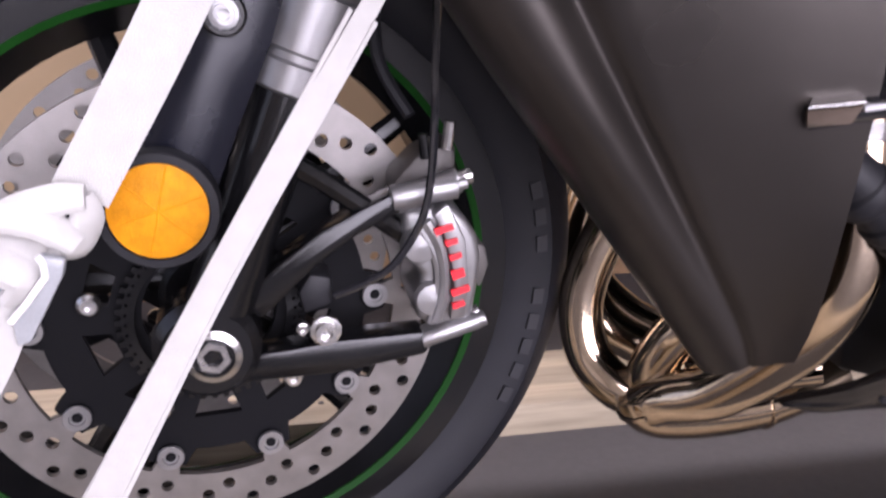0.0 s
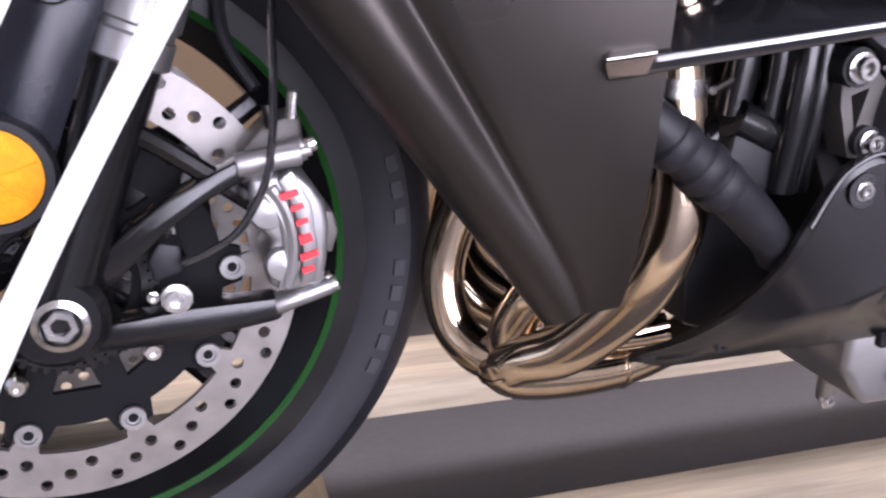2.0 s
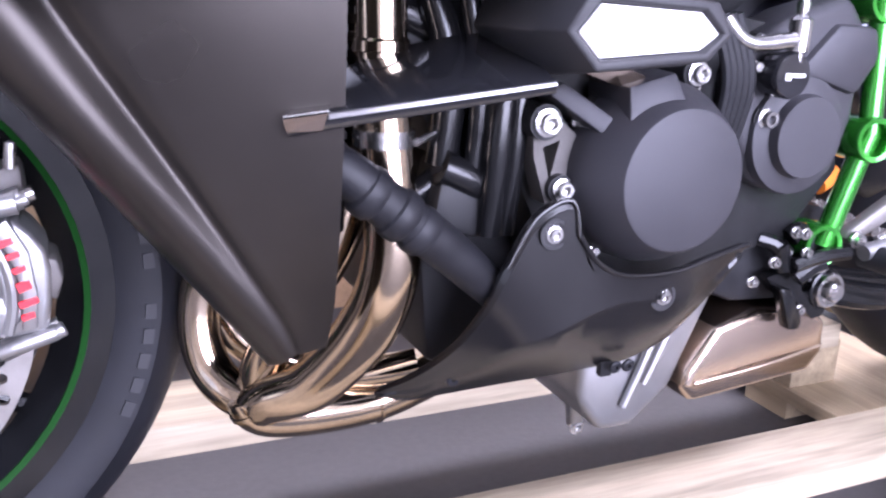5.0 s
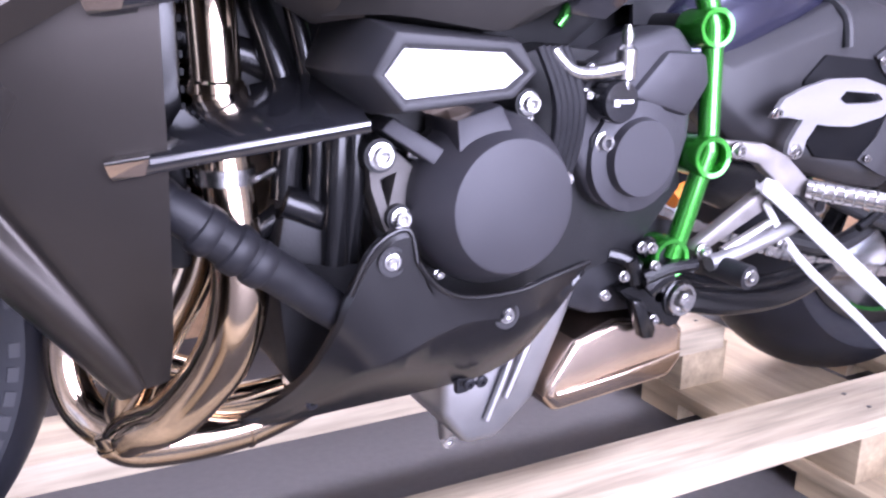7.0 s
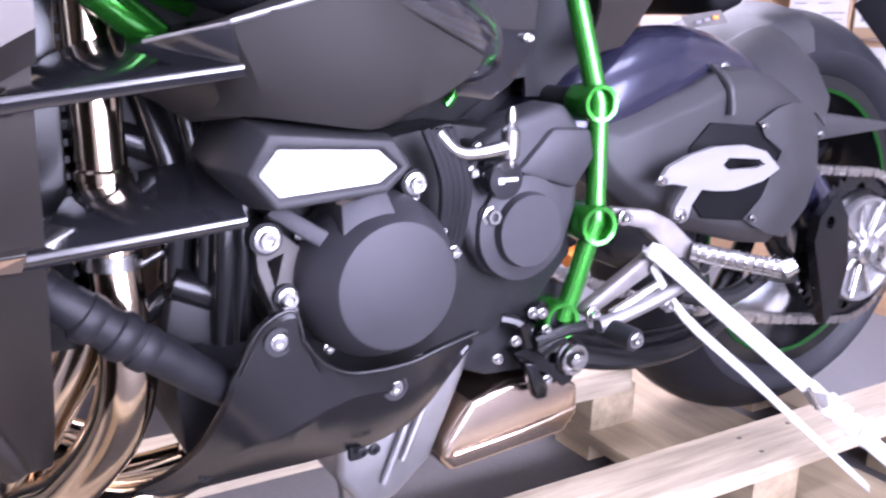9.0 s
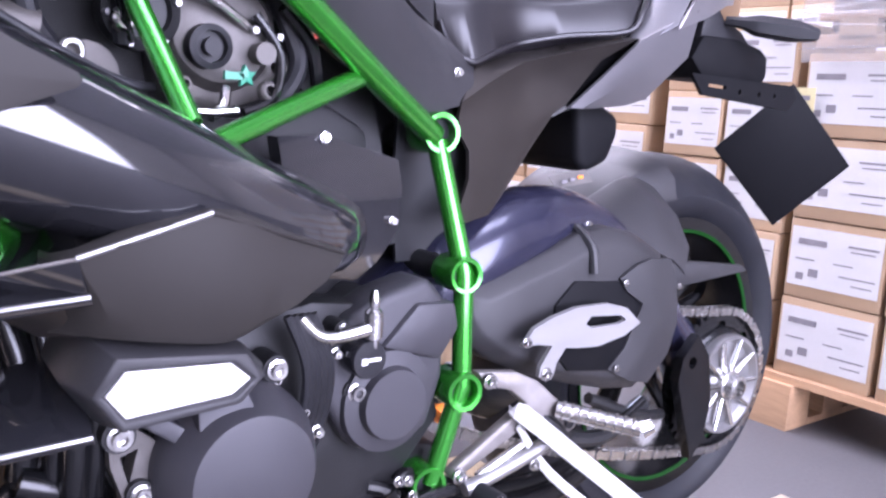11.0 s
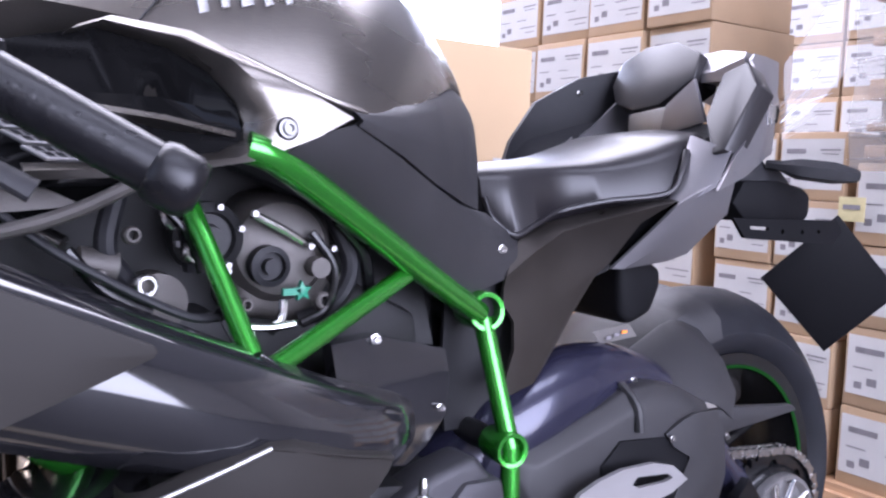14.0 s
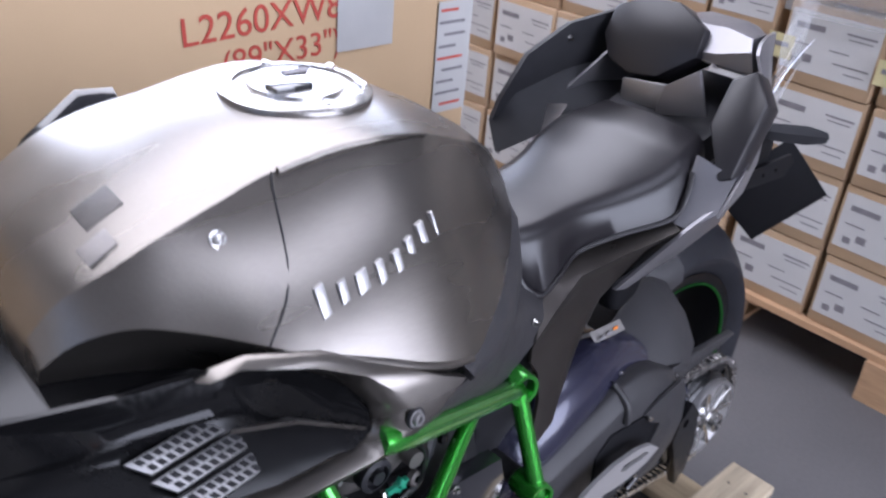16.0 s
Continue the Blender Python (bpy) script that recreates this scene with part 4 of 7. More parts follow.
# radiator behind the fairing
rad = part("radiator", box(0.37, 0, 0.6, 0.03, 0.34, 0.36), SATIN, bike, "black radiator", bevel=0.003)
for k in range(26):
    part("radiator_fin", box(0.387, 0, 0.44 + 0.0125 * k, 0.004, 0.32, 0.005), CASE, rad)
hose = part("radiator_hose", sweep([(0.33, -0.2, 0.497), (0.365, -0.222, 0.478), (0.40, -0.226, 0.45), (0.44, -0.222, 0.42), (0.478, -0.21, 0.388), (0.5, -0.19, 0.37)], [0.012, 0.0155, 0.0165, 0.016, 0.015, 0.015], 20, 6), HOSE, bike, "black wrapped coolant hose")
for f, r in (((0.355, -0.217, 0.484), 0.0175), ((0.384, -0.225, 0.462), 0.0185), ((0.405, -0.226, 0.446), 0.019), ((0.42, -0.225, 0.434), 0.018)):
    part("wrap", lathe([(r * 0.86, -0.008), (r, -0.005), (r * 1.02, 0.0), (r * 0.98, 0.006), (r * 0.85, 0.009)], f, (0.75, -0.1, -0.62), 20), HOSE, hose, "creased wrap")
part("hose_clamp", lathe([(0.0172, -0.004), (0.0182, -0.004), (0.0182, 0.004), (0.0172, 0.004)], (0.352, -0.215, 0.487), (0.75, -0.2, -0.5), 20, closed=True), STEEL, hose)

# exhaust: four bent headers, collector, silencer box
def header(pts, r, name="exhaust_header"):
    return part(name, sweep(pts, r, 22, 9), CHROME, bike, "polished heat-tinted exhaust header pipe", sharp=60)


h1 = header([(0.405, -0.165, 0.70), (0.408, -0.172, 0.6), (0.41, -0.176, 0.52), (0.414, -0.184, 0.45), (0.415, -0.185, 0.395), (0.403, -0.165, 0.34), (0.372, -0.13, 0.285), (0.343, -0.102, 0.262), (0.334, -0.09, 0.25)], [0.0185, 0.0185, 0.0185, 0.0195, 0.0225, 0.0235, 0.022, 0.02, 0.02])
part("pipe_joint", lathe([(0.0188, 0), (0.0205, 0.001), (0.0205, 0.008), (0.0188, 0.01)], (0.409, -0.174, 0.55), (0, 0, 1), 24, closed=True), CHROME, h1)
part("pipe_clamp", lathe([(0.019, 0), (0.0225, 0.0), (0.0225, 0.012), (0.019, 0.012)], (0.411, -0.177, 0.485), (0, 0, 1), 24, closed=True), STEEL, h1)
part("clamp_screw", cyl((0.428, -0.195, 0.489), (0.445, -0.19, 0.495), 0.003, None, 8), STEEL, h1)
header([(0.40, -0.05, 0.62), (0.388, -0.05, 0.51), (0.356, -0.042, 0.435), (0.318, -0.032, 0.385), (0.299, -0.028, 0.325), (0.302, -0.04, 0.277), (0.32, -0.062, 0.254), (0.345, -0.075, 0.247)], 0.0185)
header([(0.412, -0.11, 0.62), (0.413, -0.115, 0.49), (0.40, -0.118, 0.415), (0.372, -0.105, 0.352), (0.348, -0.09, 0.305), (0.34, -0.078, 0.27), (0.355, -0.07, 0.246)], 0.0185)
header([(0.40, 0.06, 0.62), (0.38, 0.06, 0.5), (0.352, 0.055, 0.42), (0.328, 0.05, 0.355), (0.325, 0.04, 0.305), (0.345, 0.02, 0.268), (0.39, 0.0, 0.245)], 0.0185)
header([(0.41, 0.14, 0.62), (0.40, 0.14, 0.5), (0.37, 0.13, 0.41), (0.35, 0.11, 0.35), (0.35, 0.08, 0.295), (0.38, 0.05, 0.262), (0.42, 0.02, 0.248)], 0.0185)
col = header([(0.329, -0.088, 0.262), (0.334, -0.09, 0.251), (0.35, -0.09, 0.2435), (0.385, -0.086, 0.2375), (0.43, -0.08, 0.2345), (0.465, -0.075, 0.238), (0.52, -0.065, 0.25)], [0.0205, 0.0212, 0.0212, 0.0208, 0.02, 0.0195, 0.0195], "collector_pipe")
part("weld_ring", lathe([(0.0195, 0), (0.0235, 0.001), (0.0235, 0.005), (0.0195, 0.006)], (0.331, -0.0885, 0.2565), (0.5, -0.05, -0.85), 26, closed=True), CHROME, col)
part("weld_ring", lathe([(0.0195, 0), (0.0218, 0.001), (0.0218, 0.004), (0.0195, 0.005)], (0.44, -0.0785, 0.235), (1, 0.12, 0.08), 26, closed=True), CHROME, col)
part("link_pipe", sweep([(0.38, -0.06, 0.262), (0.43, -0.085, 0.266), (0.475, -0.1, 0.276)], 0.013, 16, 5), CHROME, col)
mb = [(0.722, 0.232), (0.71, 0.246), (0.712, 0.262), (0.742, 0.304), (0.79, 0.316), (0.86, 0.31), (0.882, 0.295), (0.884, 0.262), (0.868, 0.243)]
mf = part("silencer_box", rings([[(0.79 + (x - 0.79) * k, y, 0.28 + (z - 0.28) * k) for x, z in mb] for y, k in ((-0.178, 0.93), (-0.172, 1.0), (0.12, 1.0), (0.13, 0.95))]), BRONZE, bike, "tinted steel silencer box", bevel=0.007, seg=3)
part("silencer_seam", sweep([(0.722, -0.178, 0.252), (0.80, -0.18, 0.26), (0.878, -0.176, 0.27)], 0.0025, 8, 4), BRONZE, mf)

# belly pan and the alloy sump beside it
LOW = [(0.4236, -0.130, 0.2655), (0.449, -0.138, 0.2605), (0.475, -0.150, 0.267), (0.50, -0.160, 0.273), (0.53, -0.172, 0.280), (0.56, -0.185, 0.287), (0.585, -0.194, 0.293), (0.60, -0.200, 0.297), (0.615, -0.205, 0.3005), (0.637, -0.206, 0.307), (0.66, -0.209, 0.319), (0.68, -0.222, 0.352), (0.698, -0.236, 0.394)]
FOLD = [(0.4245, -0.132, 0.2675), (0.455, -0.166, 0.286), (0.478, -0.197, 0.314), (0.496, -0.2315, 0.338), (0.518, -0.2435, 0.347), (0.536, -0.2490, 0.356), (0.552, -0.2520, 0.364), (0.565, -0.2530, 0.369), (0.578, -0.2525, 0.372), (0.602, -0.2495, 0.371), (0.640, -0.2445, 0.367), (0.672, -0.239, 0.379), (0.70, -0.238, 0.398)]
TOP = [(0.4265, -0.134, 0.2705), (0.447, -0.168, 0.297), (0.463, -0.205, 0.334), (0.474, -0.232, 0.374), (0.483, -0.2405, 0.405), (0.503, -0.2425, 0.441), (0.528, -0.2475, 0.4535), (0.5345, -0.2505, 0.4274), (0.55, -0.252, 0.407), (0.577, -0.2515, 0.3935), (0.626, -0.2485, 0.3915), (0.662, -0.245, 0.398), (0.702, -0.241, 0.405)]
tracks = []
for a, b, f, out in ((LOW, FOLD, 0.0, 0), (LOW, FOLD, 0.33, 0.004), (LOW, FOLD, 0.68, 0.003), (LOW, FOLD, 0.97, 0.0), (FOLD, TOP, 0.03, 0.0), (FOLD, TOP, 0.5, 0.0), (FOLD, TOP, 0.93, 0.0005), (FOLD, TOP, 1.0, -0.003)):
    tracks.append(spline([V(*p).lerp(V(*q), f) - V(0, out, 0) for p, q in zip(a, b)], 4))
belly = part("belly_pan", grid(tracks, 0.005), BELLY, bike, "satin black belly pan", sharp=15)
part("belly_lip", sweep([V(*p) - V(0, 0.001, -0.001) for p in TOP[7:]], 0.0022, 8, 5), BELLY, belly, "rolled upper lip")
part("belly_lip", sweep([V(*p) - V(0, 0.0005, 0) for p in TOP[4:8]], 0.0018, 8, 5), BELLY, belly)
for p in ((0.516, -0.2455, 0.429), (0.618, -0.246, 0.3715)):
    part("recess", lathe([(0.0115, 0), (0.0115, 0.0012), (0.0095, 0.0012), (0.009, 0.0005), (0, 0.0005)], p, (0, -1, 0), 20), MATT, belly)
    bolt(belly, p, 0.0068, h=0.005)
for p in ((0.474, -0.176, 0.293), (0.601, -0.217, 0.303), (0.612, -0.219, 0.304)):
    part("clip", lathe([(0.0058, 0), (0.0058, 0.002), (0.0045, 0.003), (0.002, 0.003), (0.0018, 0.001), (0, 0.001)], p, (0, -1, -0.2), 14), HOSE, belly, "black push clip")
part("clip_tab", box(0.601, -0.203, 0.296, 0.012, 0.008, 0.014), HOSE, belly, bevel=0.002)
part("sump", rings([[(x, y, z) for x, z in ((0.60, 0.30), (0.70, 0.39), (0.755, 0.39), (0.735, 0.33), (0.70, 0.25), (0.66, 0.216), (0.625, 0.216), (0.60, 0.25))] for y in (-0.172, -0.15, 0.1)]), ALLOY, bike, "cast alloy engine sump", bevel=0.008, seg=3)
for k in range(2):
    part("sump_rib", sweep([(0.645 + 0.02 * k, -0.176, 0.24 + 0.02 * k), (0.668 + 0.022 * k, -0.178, 0.30 + 0.02 * k), (0.69 + 0.02 * k, -0.176, 0.365)], 0.004, 8, 3), ALLOY, bike)
part("sump_lug", sweep([(0.622, -0.13, 0.25), (0.628, -0.125, 0.225), (0.634, -0.118, 0.198)], [0.012, 0.009, 0.008], 12, 4), ALLOY, bike)
bolt(bike, (0.633, -0.122, 0.197), 0.008, h=0.006)

# throttle and charger details seen inside the frame
dome = part("throttle_body", lathe([(0.05, 0), (0.052, 0.02), (0.047, 0.05), (0.04, 0.062), (0.03, 0.066), (0.0, 0.067)], (0.615, -0.125, 0.812), (-0.1, -1, 0.05), 36), GREYCAST, bike, "grey cast throttle housing")
part("housing_block", rings([[(x, y, z) for x, z in ((0.575, 0.755), (0.565, 0.83), (0.60, 0.865), (0.66, 0.845), (0.67, 0.79), (0.64, 0.745))] for y in (-0.175, -0.08)]), GREYCAST, dome, bevel=0.012, seg=3)
part("knob", lathe([(0.0175, 0), (0.0175, 0.012), (0.0125, 0.014), (0.012, 0.008), (0.007, 0.008), (0.007, 0.016), (0, 0.016)], (0.592, -0.193, 0.802), (0, -1, 0), 26), HOSE, dome, "black round plug")
part("plug", cyl((0.636, -0.195, 0.80), (0.636, -0.21, 0.80), 0.009, None, 16), GREYCAST, dome)
part("green_cap", extr([(0.618 + (0.0095 if k % 2 == 0 else 0.0045) * math.cos(0.4 + k * math.pi / 5), 0.781 + (0.0095 if k % 2 == 0 else 0.0045) * math.sin(0.4 + k * math.pi / 5)) for k in range(10)], -0.213, -0.206), GREENCAP, dome, "small green star-shaped plastic cap", bevel=0.001)
part("green_tab", box(0.608, -0.211, 0.781, 0.016, 0.004, 0.006), GREENCAP, dome)
for pts, r in (([(0.575, -0.205, 0.846), (0.605, -0.2, 0.832), (0.627, -0.195, 0.82)], 0.0042), ([(0.606, -0.2, 0.772), (0.602, -0.205, 0.757), (0.59, -0.21, 0.748)], 0.0045), ([(0.565, -0.21, 0.754), (0.585, -0.215, 0.752), (0.61, -0.215, 0.754)], 0.0035)):
    part("fuel_pipe", sweep(pts, r, 10, 4), STEEL, dome)
for p in ((0.575, -0.206, 0.847), (0.63, -0.197, 0.818), (0.525, -0.2, 0.832), (0.553, -0.205, 0.80), (0.655, -0.19, 0.815), (0.56, -0.21, 0.742)):
    part("screw", cyl(p, (p[0], p[1] - 0.006, p[2]), 0.0028, None, 10), ALLOY, dome)
part("pump", lathe([(0.03, 0), (0.03, 0.02), (0.022, 0.024), (0.02, 0.018), (0.012, 0.018), (0.01, 0.026), (0, 0.026)], (0.545, -0.165, 0.825), (0, -1, 0), 28), CASE, bike, "round black housing with bright bolts")
for k in range(6):
    part("screw", cyl((0.545 + 0.027 * math.cos(k + 0.3), -0.185, 0.825 + 0.027 * math.sin(k + 0.3)), (0.545 + 0.027 * math.cos(k + 0.3), -0.193, 0.825 + 0.027 * math.sin(k + 0.3)), 0.0026, None, 10), ALLOY, bike)
for c, q, r, mt in (((0.44, -0.2, 0.81), (0.468, -0.2, 0.805), 0.012, GREYCAST), ((0.415, -0.19, 0.83), (0.43, -0.2, 0.822), 0.008, STEEL), ((0.5, -0.17, 0.775), (0.5, -0.2, 0.775), 0.024, GREYCAST)):
    part("connector", cyl(c, q, r, None, 16), mt, bike)
for pts, r in (([(0.36, -0.2, 0.87), (0.42, -0.23, 0.82), (0.5, -0.245, 0.775), (0.535, -0.24, 0.768)], 0.0035), ([(0.47, -0.19, 0.86), (0.46, -0.2, 0.82), (0.48, -0.19, 0.79)], 0.009), ([(0.5, -0.19, 0.88), (0.52, -0.2, 0.85), (0.53, -0.19, 0.80)], 0.008), ([(0.66, -0.17, 0.85), (0.68, -0.18, 0.80), (0.66, -0.19, 0.765), (0.63, -0.18, 0.75)], 0.008), ([(0.56, -0.16, 0.90), (0.62, -0.17, 0.875), (0.70, -0.15, 0.83)], 0.014)):
    part("loom", sweep(pts, r, 10, 6), HOSE, bike, "black wiring and hose")
for c, r in (((0.51, -0.2, 0.845), 0.012), ((0.523, -0.205, 0.815), 0.009), ((0.475, -0.21, 0.83), 0.007), ((0.487, -0.205, 0.79), 0.01), ((0.565, -0.212, 0.772), 0.006), ((0.64, -0.2, 0.77), 0.008), ((0.655, -0.19, 0.79), 0.006), ((0.45, -0.215, 0.80), 0.006)):
    part("wire_clip", lathe([(r * 0.55, 0), (r, 0.0), (r, 0.006), (r * 0.8, 0.008), (r * 0.55, 0.008)], c, (0.2, -1, 0.1), 16, closed=True), STEEL if r > 0.0085 else GREYCAST, bike)
for pts, r in (([(0.63, -0.2, 0.83), (0.65, -0.205, 0.80), (0.645, -0.205, 0.765), (0.62, -0.205, 0.752)], 0.0045), ([(0.49, -0.21, 0.86), (0.515, -0.215, 0.835), (0.53, -0.21, 0.80)], 0.003), ([(0.43, -0.215, 0.82), (0.455, -0.218, 0.79), (0.49, -0.215, 0.772)], 0.005), ([(0.66, -0.19, 0.84), (0.69, -0.185, 0.81), (0.70, -0.18, 0.77)], 0.006)):
    part("breather_pipe", sweep(pts, r, 10, 5), SATIN, bike, "black breather pipe")
part("inner_dark_panel", extr([(0.36, 0.70), (0.36, 0.90), (0.60, 0.90), (0.80, 0.78), (0.84, 0.62), (0.60, 0.60)], -0.11, -0.10), CASE, bike)

# ---- swingarm, chain and rear end ----
arm = part("swingarm", sweep([(0.84, -0.05, 0.50), (0.93, -0.085, 0.58), (1.03, -0.088, 0.622), (1.14, -0.08, 0.622), (1.25, -0.08, 0.56), (1.36, -0.07, 0.46), (1.45, -0.05, 0.385)], [0.06, 0.062, 0.055, 0.042, 0.036, 0.036, 0.05], 22, 6), BLUE, bike, "dark blue-black swingarm")
sc_o = [(0.90, 0.52), (0.905, 0.568), (0.97, 0.588), (1.04, 0.61), (1.085, 0.628), (1.135, 0.632), (1.18, 0.622), (1.235, 0.595), (1.262, 0.55), (1.268, 0.48), (1.245, 0.435), (1.205, 0.413), (1.15, 0.42), (1.09, 0.435), (1.02, 0.455), (0.95, 0.485)]
sc_i = [(1.1 + (x - 1.1) * 0.86, 0.525 + (z - 0.525) * 0.8) for x, z in sc_o]
cover = part("swingarm_cover", rings([[(x, -0.11, z) for x, z in sc_o], [(x, -0.145, z) for x, z in sc_o], [(x, -0.162, z) for x, z in sc_i]]), MATT, bike, "matt black swingarm cover", sharp=40, bevel=0.004)
# flat black sheet: the hollow's shade is put into its colour
part("pocket_shade", extr([(1.035, 0.488), (1.03, 0.545), (1.06, 0.572), (1.15, 0.565), (1.195, 0.535), (1.2, 0.505), (1.16, 0.48), (1.13, 0.453), (1.06, 0.462)], -0.1655, -0.16), PLATE, cover, "flat black sheet standing for the shade in the cover's hollow", bevel=0.002)
part("cover_plate", grid([[(1.138, -0.166, 0.57), (1.165, -0.169, 0.586), (1.19, -0.169, 0.592), (1.238, -0.162, 0.588)], [(1.15, -0.169, 0.553), (1.178, -0.173, 0.562), (1.2, -0.173, 0.565), (1.252, -0.165, 0.555)], [(1.182, -0.169, 0.535), (1.205, -0.173, 0.53), (1.215, -0.173, 0.525), (1.26, -0.165, 0.50)], [(1.155, -0.168, 0.48), (1.178, -0.172, 0.472), (1.2, -0.172, 0.468), (1.25, -0.163, 0.46)], [(1.13, -0.166, 0.455), (1.15, -0.169, 0.444), (1.17, -0.169, 0.435), (1.215, -0.162, 0.424)]], 0.005), MATT, cover, "raised matt black plate", sharp=24)
for p in ((1.144, -0.17, 0.565), (1.141, -0.17, 0.456), (1.255, -0.166, 0.551)):
    bolt(cover, p, 0.0045, h=0.004)
part("cover_strap", sweep([(1.085, -0.135, 0.632), (1.088, -0.16, 0.612), (1.09, -0.166, 0.58)], 0.006, 8, 4), MATT, cover)
hug = []
for k in range(19):
    a = radians(104 + 70 * k / 18)
    g = 0.012 * math.sin(math.pi * k / 18)
    hug.append([(WX + r * math.cos(a), WY + y, WZ + r * math.sin(a)) for y, r in ((-0.117, 0.27 + g), (-0.116, 0.302), (-0.098, 0.324 + g), (-0.05, 0.338 + g), (0, 0.343 + g), (0.05, 0.338), (0.098, 0.324), (0.116, 0.302), (0.117, 0.27), (0.113, 0.27), (0.112, 0.3), (0.095, 0.32), (0.05, 0.333), (0, 0.338), (-0.05, 0.333), (-0.095, 0.32), (-0.112, 0.3), (-0.113, 0.27))])
hugger = part("rear_hugger", rings(hug), MATT, bike, "matt black rear mudguard", sharp=40)
part("hugger_side", grid([spline(r, 3) for r in (
    [(1.105, -0.074, 0.633), (1.19, -0.055, 0.655), (1.287, -0.034, 0.682), (1.335, -0.044, 0.668)],
    [(1.11, -0.086, 0.627), (1.2, -0.088, 0.638), (1.283, -0.085, 0.648), (1.335, -0.09, 0.632)],
    [(1.115, -0.098, 0.618), (1.21, -0.112, 0.618), (1.283, -0.12, 0.612), (1.33, -0.12, 0.592)],
    [(1.15, -0.116, 0.60), (1.22, -0.128, 0.596), (1.28, -0.13, 0.58), (1.318, -0.127, 0.555)])], 0.006), MATT, hugger, sharp=40)
part("guard_spike", slab([(1.25, -0.128, 0.575), (1.33, -0.125, 0.572), (1.47, -0.118, 0.556), (1.482, -0.118, 0.546), (1.36, -0.125, 0.54), (1.27, -0.128, 0.535)], (0, 0.012, 0)), MATT, hugger, "pointed chain guard", bevel=0.003)
bolt(hugger, (1.275, -0.13, 0.556), 0.006)
for p in ((1.116, -0.125, 0.632), (1.10, -0.11, 0.64)):
    bolt(hugger, p, 0.005)
part("sticker", grid([[(1.085, -0.08, 0.688), (1.14, -0.09, 0.697)], [(1.09, -0.09, 0.674), (1.145, -0.1, 0.682)]], 0.001), GREYCAST, hugger, "grey warning sticker")
for k in range(3):
    part("sticker_mark", box(1.1 + 0.014 * k, -0.094, 0.682 + 0.003 * k, 0.009, 0.001, 0.004), ORANGE if k == 2 else INK, hugger)
part("rear_sensor_box", box(1.085, -0.06, 0.66, 0.09, 0.04, 0.014), GLOSS, bike, bevel=0.003)
sp = part("rear_sprocket", holed([((0.1065 if k % 2 else 0.1155) * math.cos(2 * math.pi * (k + e) / 88) + RX, (0.1065 if k % 2 else 0.1155) * math.sin(2 * math.pi * (k + e) / 88) + RZ) for k in range(88) for e in (0.15, 0.75)], [circle(RX, RZ, 0.06, 36)] + [circle(RX + 0.085 * math.cos(a), RZ + 0.085 * math.sin(a), 0.011, 12) for a in (2 * math.pi * k / 8 for k in range(8))], -0.1, -0.093), SATIN, bike, "black rear sprocket")
hub = part("sprocket_hub", lathe([(0.088, -0.03), (0.088, 0.0), (0.083, 0.008), (0.079, 0.012)], (RX, -0.098, RZ), (0, -1, 0), 44), SATIN, bike, "dark hub with a bright ribbed disc")
star = part("hub_disc", lathe([(0.0, 0.008), (0.022, 0.008), (0.03, 0.001), (0.065, 0.003), (0.0715, 0.012), (0.0765, 0.012), (0.078, 0.006), (0.078, -0.004), (0.0, -0.004)], (RX, -0.112, RZ), (0, -1, 0), 48), ALLOY, hub, "bright ribbed hub disc")
for k in range(10):
    a = 2 * math.pi * k / 10
    part("hub_rib", sweep([(RX + 0.024 * math.cos(a), -0.1185, RZ + 0.024 * math.sin(a)), (RX + 0.072 * math.cos(a), -0.1225, RZ + 0.072 * math.sin(a))], [0.0045, 0.0035], 8, 1), STEEL, hub)
part("hub_nut", lathe([(0.024, 0), (0.024, 0.01), (0.019, 0.012), (0.019, 0.024), (0.012, 0.026), (0.011, 0.012), (0, 0.012)], (RX, -0.118, RZ), (0, -1, 0), 12), STEEL, hub, "bright axle nut")
part("chain_adjuster", holed([(1.325, 0.435), (1.355, 0.465), (1.385, 0.43), (1.40, 0.36), (1.39, 0.30), (1.365, 0.275), (1.345, 0.33), (1.318, 0.40)], [circle(1.347, 0.425, 0.009, 14)], -0.135, -0.12), SATIN, bike, "black chain adjuster plate")


